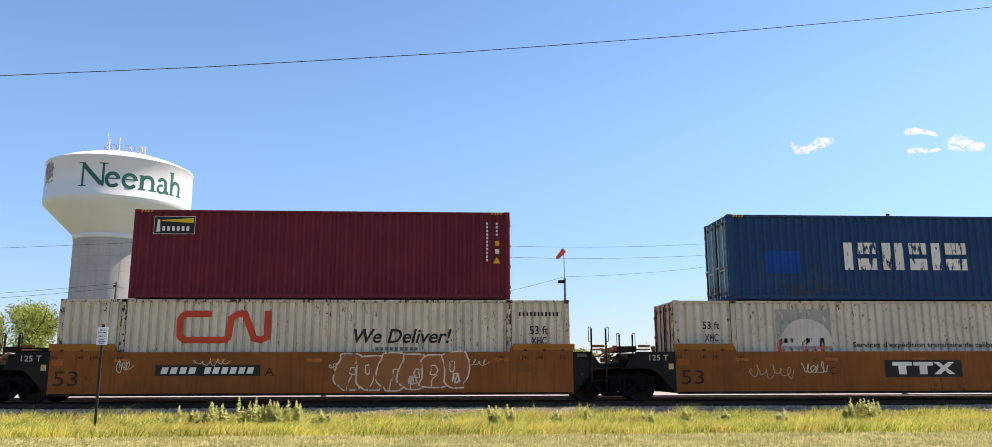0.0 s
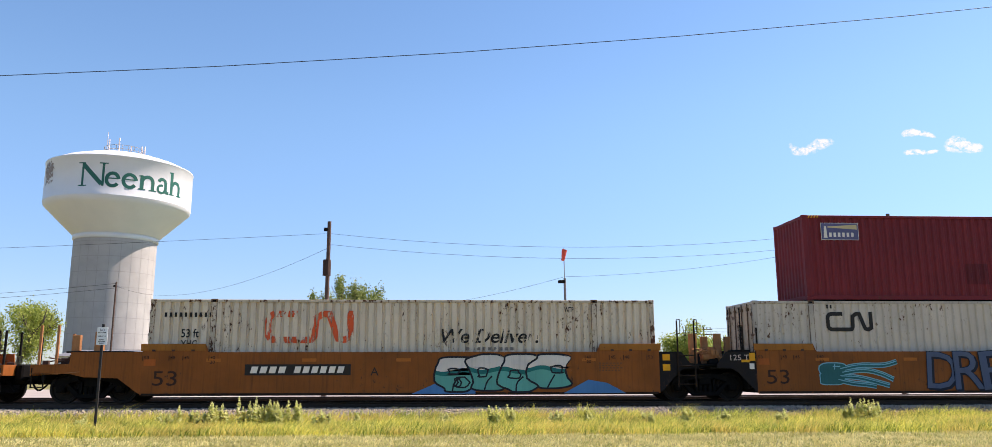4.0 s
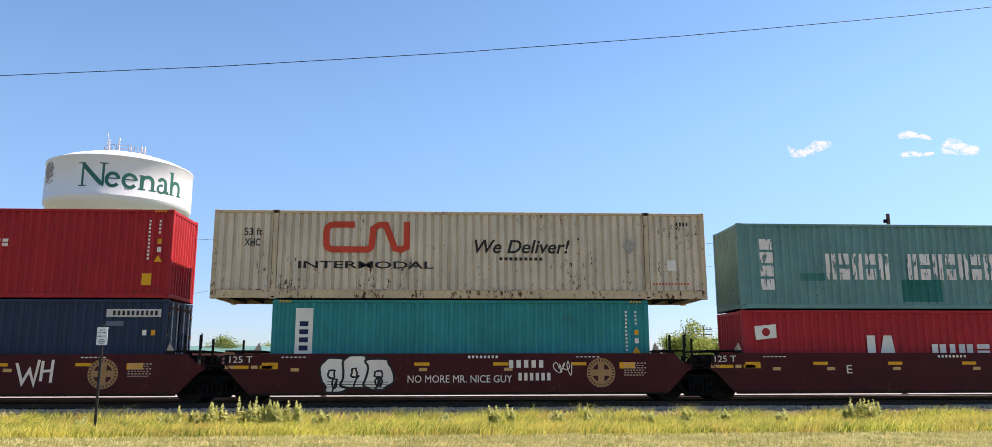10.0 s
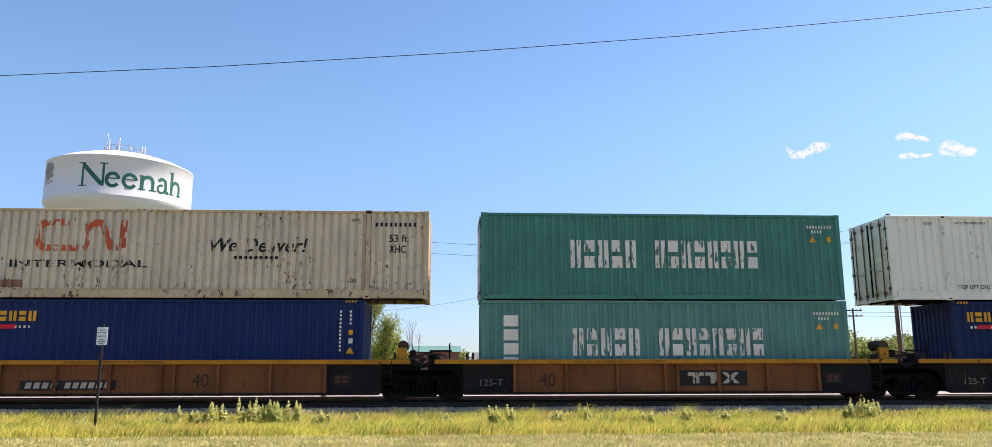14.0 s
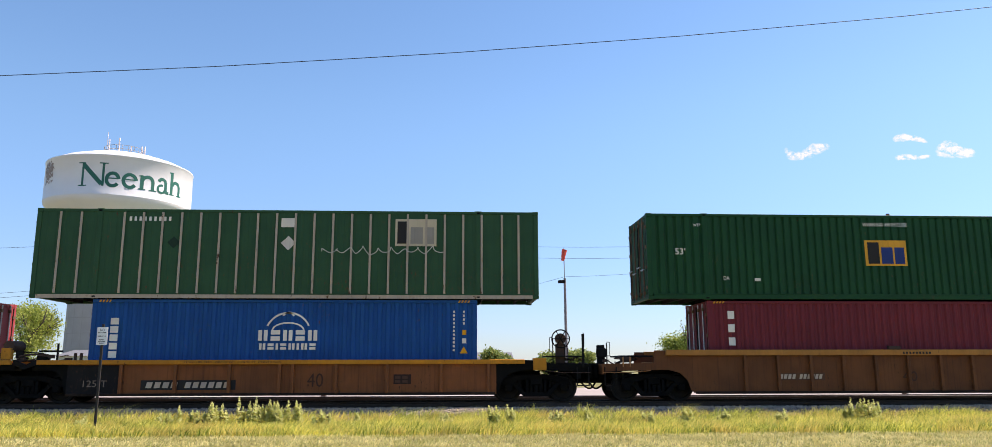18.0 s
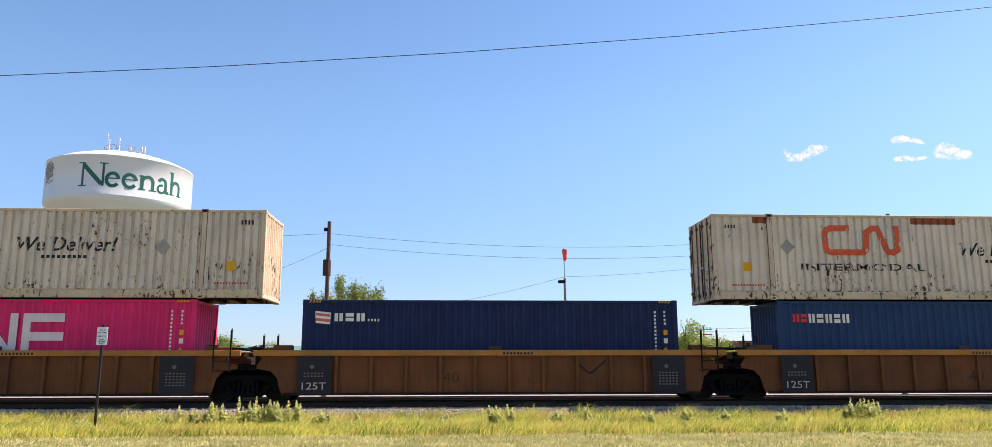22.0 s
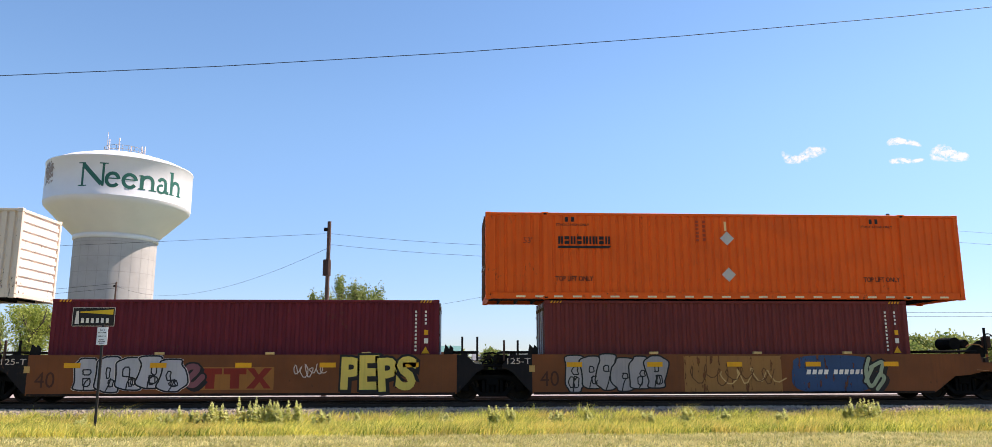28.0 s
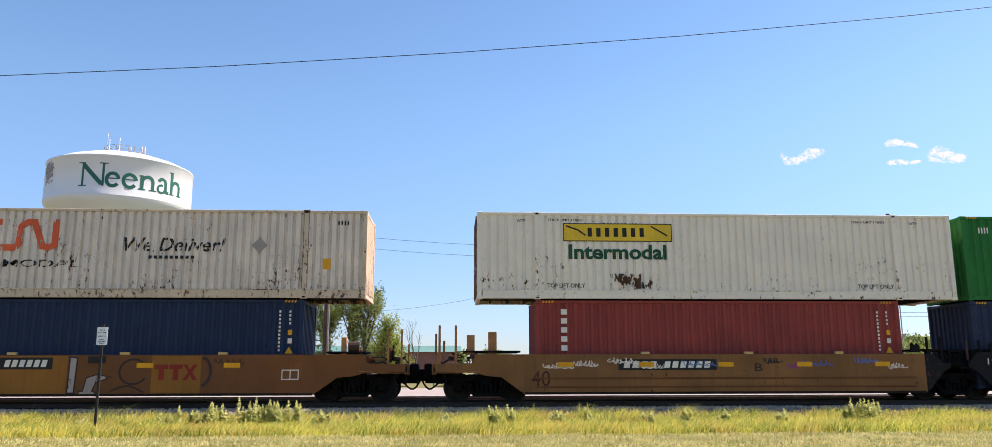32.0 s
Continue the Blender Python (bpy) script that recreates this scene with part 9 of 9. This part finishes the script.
SERIF_FORMS = {
    "N": (0, [([(0.15, 0.0), (0.15, 0.96)], 0.085), ([(0.16, 0.91), (0.82, 0.09)], 0.16), ([(0.86, 0.02), (0.86, 1.0)], 0.085),
              ([(0.0, 0.02), (0.30, 0.02)], 0.045), ([(-0.02, 0.98), (0.22, 0.98)], 0.045), ([(0.71, 0.98), (1.01, 0.98)], 0.045)]),
    "e": (0, [(arc(0.5, 0.31, 0.36, 8, 325, 22, 0.27), 0.13), ([(0.16, 0.36), (0.84, 0.36)], 0.05)]),
    "n": (0, [([(0.2, 0.0), (0.2, 0.62)], 0.14), (arc(0.5, 0.36, 0.27, 165, 0, 10, 0.22) + [(0.77, 0.0)], 0.13), ([(0.02, 0.02), (0.40, 0.02)], 0.045), ([(0.58, 0.02), (0.98, 0.02)], 0.045),
              ([(0.04, 0.58), (0.2, 0.6)], 0.045)]),
    "a": (0, [(arc(0.42, 0.43, 0.26, 165, 0, 8, 0.17) + [(0.68, 0.08), (0.92, 0.03)], 0.13), (arc(0.38, 0.17, 0.26, 70, 360, 16, 0.16), 0.09)]),
    "h": (0, [([(0.2, 0.0), (0.2, 1.0)], 0.14), (arc(0.5, 0.36, 0.27, 165, 0, 10, 0.22) + [(0.77, 0.0)], 0.13), ([(0.02, 0.02), (0.40, 0.02)], 0.045), ([(0.58, 0.02), (0.98, 0.02)], 0.045),
              ([(0.02, 0.97), (0.2, 0.98)], 0.045)]),
}


def drum_words(body, spans, z0, z1, material):
    """Serif letters wrapped round the drum; spans: two bearings for each letter (degrees, from +x)."""
    for i, (ch, (a0, a1)) in enumerate(zip(body, spans)):
        wide = radians(a1 - a0) * DR
        high = z1 - z0
        polys = []
        for line, thick in SERIF_FORMS[ch][1]:
            fine = []
            for (ua, va), (ub, vb) in zip(line, line[1:]):
                fine += [(ua + (ub - ua) * q / 4, va + (vb - va) * q / 4) for q in range(4)]
            fine.append(line[-1])
            polys += stroke([(u * wide, v * high) for u, v in fine], thick * high * 1.08)
        vs, fs = [], []
        for q, p in enumerate(polys):
            k = len(vs)
            for u, v in p:
                a = radians(a0) + u / DR
                r = DR + 0.012 + 0.0003 * q
                vs.append((r * math.cos(a), r * math.sin(a), z0 + v + DZ))
            fs.append((k, k + 1, k + 2, k + 3))
        mesh_part("lettering", vs, fs, material, tw)


drum_words("Neenah", [(260.8, 282.6), (280.4, 292.6), (292.4, 305.4), (305.0, 320.2), (319.6, 332.2), (331.2, 346.2)], 25.1, 28.35, TOWN_GREEN)
vs, fs = [], []
rt = random.Random(3)
for k in range(220):
    u, v = rt.gauss(0, 0.30), rt.gauss(0, 0.36)
    if abs(u) > 1 or abs(v) > 1:
        continue
    a = radians(225 + u * 13)
    z = 27.6 + v * 2.0 + DZ
    q = len(vs)
    s_ = rt.uniform(0.05, 0.16)
    for da, dz in ((-1, -1), (1, -1), (1, 1), (-1, 1)):
        aa = a + da * s_ / DR
        vs.append(((DR + 0.03) * math.cos(aa), (DR + 0.03) * math.sin(aa), z + dz * s_))
    fs.append((q, q + 1, q + 2, q + 3))
tagged(mesh_part("painted_tree", vs, fs, paint((150, 146, 140)), tw), kind="stuff")

# ---- trees and buildings beyond ----
BARK = surface("tree_bark", (0.12, 0.095, 0.075), 0.95, 0, 0.3, 4, 30, bump=0.02)
LEAF_A = leaf_material("tree_leaves", (0.09, 0.15, 0.032), (0.36, 0.38, 0.11), 0.4, scale=0.5)
LEAF_B = leaf_material("yellowing_leaves", (0.12, 0.185, 0.03), (0.46, 0.49, 0.11), 0.45, scale=0.5)


def limbs(bm, rnd, p, way, length, r, depth, tips, spread=0.6, low=False):
    e = p + way * length
    add_tube(bm, p, e, r, 6, r * 0.65)
    if depth <= 1:
        tips.append(e)
    if depth == 2:
        tips += [p.lerp(e, 0.45), p.lerp(e, 0.8)]
    if depth >= 3 and low:
        tips += [p.lerp(e, u) + Vector((rnd.gauss(0, 0.5), 0, 0)) for u in (0.65, 0.95)]
    if depth == 0:
        return
    for k in range(rnd.choice((2, 3, 3))):
        d = (way + Vector((rnd.gauss(0, spread), rnd.gauss(0, spread), rnd.uniform(-0.1, 0.5)))).normalized()
        limbs(bm, rnd, e - way * length * rnd.uniform(0, 0.35), d, length * rnd.uniform(0.6, 0.85), r * 0.6, depth - 1, tips, spread, low)


def tree(x, y, h, w, seed, material, label, leaves=3200, bare=False, trunk=0.28, leaf=0.12, depth=3, stems=2, low=False, clump=1.0):
    leaves = int(leaves * 2.7)
    rnd = random.Random(seed)
    ob = root("tree", pose(x, y, GROUND_Z), label, "tree", "trees beyond the tracks")
    bm = bmesh.new()
    tips = []
    for k in range(1 if bare else stems):
        limbs(bm, rnd, Vector((rnd.uniform(-0.3, 0.3) * k, 0, -0.1)), Vector((rnd.uniform(-0.15, 0.15), 0, 1)).normalized(), h * 0.32, trunk * h / 9 / (1 + 0.2 * stems), depth + (1 if bare else 0), tips, 0.5, low)
    top = max(t.z for t in tips)
    wid = sorted(abs(t.x) for t in tips)[int(len(tips) * (0.92 if low else 0.999))]
    kx, kz = (w / 2) / max(0.1, wid), h * 0.94 / top
    for v in bm.verts:
        v.co.x, v.co.y, v.co.z = v.co.x * kx, v.co.y * kx, v.co.z * kz
    part("trunk", bm, BARK, ob)
    if bare:
        return ob
    if low:                                               # crowns that open out upwards
        for t in tips:
            t.x *= 0.45 + 0.75 * t.z / top
    else:
        for t in tips:
            rel = t.z / top
            t.x *= 1.05 if rel < 0.55 else 1.05 - 0.62 * ((rel - 0.55) / 0.45) ** 1.4
    tips = [Vector((max(-w * 0.5, min(w * 0.5, t.x * kx)), t.y * kx, t.z * kz)) for t in tips]
    r = np.random.RandomState(seed)
    cl = np.array([(t.x, t.y, t.z) for t in tips])
    idx = r.randint(0, len(cl), leaves)
    c_ = cl[idx] + r.normal(0, 1, (leaves, 3)) * np.array([w * 0.075, w * 0.075, h * 0.055]) * clump
    hang = r.rand(leaves) < (0.1 if low else 0.3)
    c_[:, 2] -= hang * r.uniform(0, 0.42, leaves) * c_[:, 2]
    c_[:, 2] = np.maximum(c_[:, 2], h * 0.06)
    a, b_ = r.normal(0, 1, (leaves, 3)), r.normal(0, 1, (leaves, 3))
    a /= np.linalg.norm(a, axis=1)[:, None]
    b_ -= (a * b_).sum(1)[:, None] * a
    b_ /= np.linalg.norm(b_, axis=1)[:, None]
    s_ = (leaf * 0.88 * r.uniform(0.6, 1.3, leaves))[:, None]
    p = np.stack([c_ - a * s_, c_ + b_ * s_ * 0.55, c_ + a * s_, c_ - b_ * s_ * 0.55], 1).reshape(-1, 3)
    mesh_part("crown", p.tolist(), (np.arange(leaves * 4).reshape(-1, 4)).tolist(), material, ob)
    return ob


tree(-8.5, 75, 10.1, 3.7, 1, LEAF_A, "tall leafy tree with several stems and an open crown", 4300, stems=4, low=True, clump=0.72)
tree(-11.9, 76, 8.9, 2.7, 2, LEAF_A, "slender leafy tree beside a utility pole", 3400, stems=3, low=True, clump=0.75)
tree(-6.4, 76, 6.6, 2.6, 14, LEAF_B, "small yellow-green tree beside a taller one", 1300, stems=3, low=True)
tree(-7.0, 79, 5.0, 5.0, 3, LEAF_B, "low yellowing bush below the tall tree", 2200)
tree(-3.2, 75, 6.6, 3.4, 4, LEAF_A, "bare dead tree with thin grey branches", bare=True, depth=3, trunk=0.16)
tree(-39.3, 75, 7.6, 5.8, 5, LEAF_B, "full green tree at the roadside", 4200)
tree(-43.5, 78, 6.8, 5.5, 6, LEAF_A, "full green tree at the roadside", 3200)
tree(-31.5, 110, 6.0, 6.5, 7, LEAF_A, "round green tree behind a low building", 2600)
tree(-25.5, 112, 5.2, 5.5, 8, LEAF_A, "round green tree behind a low building", 2200)
tree(23.4, 75, 5.9, 6.2, 9, LEAF_B, "bright yellow-green rounded tree beyond the road", 4200)
tree(25.8, 77, 4.6, 4.0, 10, LEAF_B, "bright yellow-green rounded tree beyond the road", 2200)
for i, (x, y, h, w) in enumerate(((50, 95, 6.2, 9.5), (56, 97, 5.6, 8), (44.5, 100, 4.2, 7), (63, 100, 6.0, 9), (70, 102, 5.4, 9), (5.5, 120, 4.6, 6), (-1.0, 125, 4.8, 7), (14.5, 120, 4.0, 5), (20, 122, 4.4, 6))):
    tree(x, y, h, w, 20 + i, LEAF_A, "dark green tree in the distance", 2400, leaf=0.24)

BRICK_WALL = surface("red_brown_siding", (0.27, 0.12, 0.095), 0.85, 0, 0.15, 1, 12, 0.2, bump=0.01)
GREEN_ROOF = surface("green_metal_roof", (0.13, 0.27, 0.21), 0.5, 0.1, 0.12, 1, 12, 0.2)
PALE_WALL = surface("pale_siding", (0.62, 0.62, 0.58), 0.8, 0, 0.1, 1, 12, 0.2)
GREY_ROOF = surface("grey_shingles", (0.16, 0.16, 0.17), 0.9, 0, 0.2, 2, 20)
GLASS = surface("dark_window_glass", (0.03, 0.035, 0.04), 0.12, 0, 0.1, spec=0.6)


def low_building(x0, x1, y, depth, eaves, ridge, wall, roof, label, windows=6, overhang=0.4):
    ob = root("building", pose(x0, y, GROUND_Z), label, "building", "low buildings beyond the road")
    w = x1 - x0
    e, r = eaves - GROUND_Z, ridge - GROUND_Z
    for a, b in (((0, w), (0, 0.25)), ((0, w), (depth - 0.25, depth))):
        part("wall", box(a[0], a[1], b[0], b[1], 0, e), wall, ob)
    for a in (0.002, w - 0.252):
        part("wall", box(a, a + 0.25, 0.25, depth - 0.25, 0, e), wall, ob)
    bm = bmesh.new()
    o = overhang
    vs = [bm.verts.new(p) for p in ((-o, -o, e), (w + o, -o, e), (w + o, depth / 2, r), (-o, depth / 2, r), (-o, depth + o, e), (w + o, depth + o, e))]
    bm.faces.new((vs[0], vs[1], vs[2], vs[3]))
    bm.faces.new((vs[3], vs[2], vs[5], vs[4]))
    bm.faces.new((vs[0], vs[3], vs[4]))
    bm.faces.new((vs[1], vs[5], vs[2]))
    bm.faces.new((vs[0], vs[4], vs[5], vs[1]))
    part("roof", bm, roof, ob)
    for k in range(windows):
        x = w * (k + 0.5) / windows
        f = part("window", box(x - 0.65, x + 0.65, -0.06, -0.004, 1.0, 2.2, 0.01), PALE_WALL, ob)
        part("pane", box(x - 0.55, x + 0.55, -0.075, -0.064, 1.1, 2.1), GLASS, f)
    return ob


low_building(36.9, 42.2, 99, 10, 4.45, 4.6, BRICK_WALL, BRICK_WALL, "tall red-brown metal shed beyond the road", 0)
low_building(33.6, 47, 103, 12, 2.5, 4.0, BRICK_WALL, BRICK_WALL, "long low red-brown metal building beyond the road", 5)
low_building(-39.5, 0.8, 104, 12, 3.2, 4.15, BRICK_WALL, GREEN_ROOF, "long low red-brown building with a green metal roof", 9)
low_building(3.5, 9, 122, 9, 2.3, 3.6, PALE_WALL, GREY_ROOF, "small pale house with grey shingles", 3)
low_building(-46, -38.5, 96, 10, 2.6, 3.4, PALE_WALL, GREY_ROOF, "low pale building behind the roadside trees", 3)

# ---- clouds ----
CLOUD = bpy.data.materials.new("cloud")
CLOUD.use_nodes = True
_n = CLOUD.node_tree
# the vapour glows by itself in place of the daylight on it
_e = _n.nodes.new("ShaderNodeEmission")
_e.inputs["Color"].default_value = (1.0, 0.99, 0.97, 1)
_e.inputs["Strength"].default_value = 0.62
_p = _n.nodes.new("ShaderNodeBsdfTransparent")
_m2 = _n.nodes.new("ShaderNodeMixShader")
_uv = _n.nodes.new("ShaderNodeUVMap")
_uv.uv_map = "wisp"
_sp = _n.nodes.new("ShaderNodeSeparateXYZ")
_n.links.new(_uv.outputs[0], _sp.inputs[0])
# vapour thins out towards the edges and the tips, torn by two sizes of billow
_body = times(_n, 1.0, times(_n, _sp.outputs["Y"], _sp.outputs["Y"]), "SUBTRACT")
_tips = ramp(_n, _sp.outputs["X"], 1.0, 0.86)
_end2 = ramp(_n, _sp.outputs["X"], 0.0, 0.14)
_b1 = noisy(_n, coords(_n, (0.05, 0.05, 0.075)), 1.0, 5, 0.62)
_b2 = noisy(_n, coords(_n, (0.16, 0.16, 0.22)), 1.0, 4, 0.6)
_mix = times(_n, ramp(_n, _b1, 0.33, 0.67), times(_n, ramp(_n, _b2, 0.3, 0.7), 0.7), "ADD")
_thick = times(_n, times(_n, _body, times(_n, _tips, _end2)), _mix)
_alpha = ramp(_n, _thick, 0.28, 0.95)
for a, b in ((_alpha, _m2.inputs[0]), (_p.outputs[0], _m2.inputs[1]), (_e.outputs[0], _m2.inputs[2]), (_m2.outputs[0], _n.nodes["Material Output"].inputs[0])):
    _n.links.new(a, b)

CLOUDS = []


def cloud(x, z, knots, dx, dz, wide=1.35):
    """A bank of vapour along a bent line of (x, z, half width)."""
    pts = rounded([(p[0], p[1]) for p in knots], 3)
    run = [0.0]
    for a, b in zip(pts, pts[1:]):
        run.append(run[-1] + math.hypot(b[0] - a[0], b[1] - a[1]))
    kx = [p[0] for p in knots]
    vs, fs, uvs = [], [], []
    rows = 9
    for i, (px, pz) in enumerate(pts):
        r = float(np.interp(px, kx, [p[2] for p in knots])) * wide
        for j in range(rows):
            v = j / (rows - 1) * 2 - 1
            vs.append((px, 0.0, pz + v * r))
            uvs.append((run[i] / run[-1], v))
    for i in range(len(pts) - 1):
        for j in range(rows - 1):
            fs.append((i * rows + j, (i + 1) * rows + j, (i + 1) * rows + j + 1, i * rows + j + 1))
    ob = mesh_part("cloud", vs, fs, CLOUD)
    layer = ob.data.uv_layers.new(name="wisp")
    for lp in ob.data.loops:
        layer.data[lp.index].uv = uvs[lp.vertex_index]
    tagged(ob, "small ragged white fair-weather cloud", "cloud", "clouds in the sky")
    ob.matrix_basis = pose(x, 1500, z)
    CLOUDS.append((ob, x, z, dx, dz))


cloud(720, 441, [(-48, 8, 7), (-40, -4, 11), (-22, -10, 8), (0, -4, 11), (14, 5, 13), (32, 9, 9), (56, 15, 6)], -22, -23)
cloud(950, 474, [(-40, -3, 6), (-12, 2, 8), (12, 1, 6), (40, -8, 4)], -43, -25)
cloud(1040, 448, [(-44, -4, 9), (-22, 4, 15), (-4, 6, 17), (18, -2, 12), (50, -4, 7)], -43, -25)
cloud(955, 435, [(-46, -4, 4), (-22, 1, 7), (4, -2, 5), (40, 3, 3)], -43, -25)


# ---- what moves ----
def motions():
    """The train runs to the left past the camera, its wheels turn, the windsock swings and the clouds drift."""
    times_ = [0.0, 4.0, 8.0, 12.0, 16.0, 20.0, 24.0, 28.0, 32.0]
    for ob, s, z in MOVING:
        walk(ob, [(t, pose(s - travelled(t), TRACK_Y, z)) for t in times_])
    steps = [k / FPS for k in range(32 * FPS + 1)]
    for dx, obs in WHEELSETS.items():
        walk(obs[0], [(t, pose(dx, 0, WHEEL_R, 0, -math.degrees(travelled(t) / WHEEL_R), 0)) for t in steps])
        keys = obs[0].animation_data
        for o in obs[1:]:
            o.rotation_mode = "QUATERNION"
            o.animation_data_create()
            o.animation_data.action = keys.action
            o.animation_data.action_slot = keys.action_slot
    swing = [(0.0, 24), (1.2, -8), (2.5, -14), (4.5, -4), (7.0, 6), (9.0, 2), (12.0, 8), (16.5, 2), (18.0, -6), (22.0, -18), (23.5, 4), (25.5, 10), (27.5, 6), (30.4, 0), (32.0, 4)]
    walk(sock, [(t, pose(6.82, 48, 8.3, 0, a, 0)) for t, a in swing])
    for ob, x, z, dx, dz in CLOUDS:
        walk(ob, [(0.0, pose(x, 1500, z)), (16.0, pose(x + dx / 2, 1500, z + dz / 2)), (32.0, pose(x + dx, 1500, z + dz))])


motions()
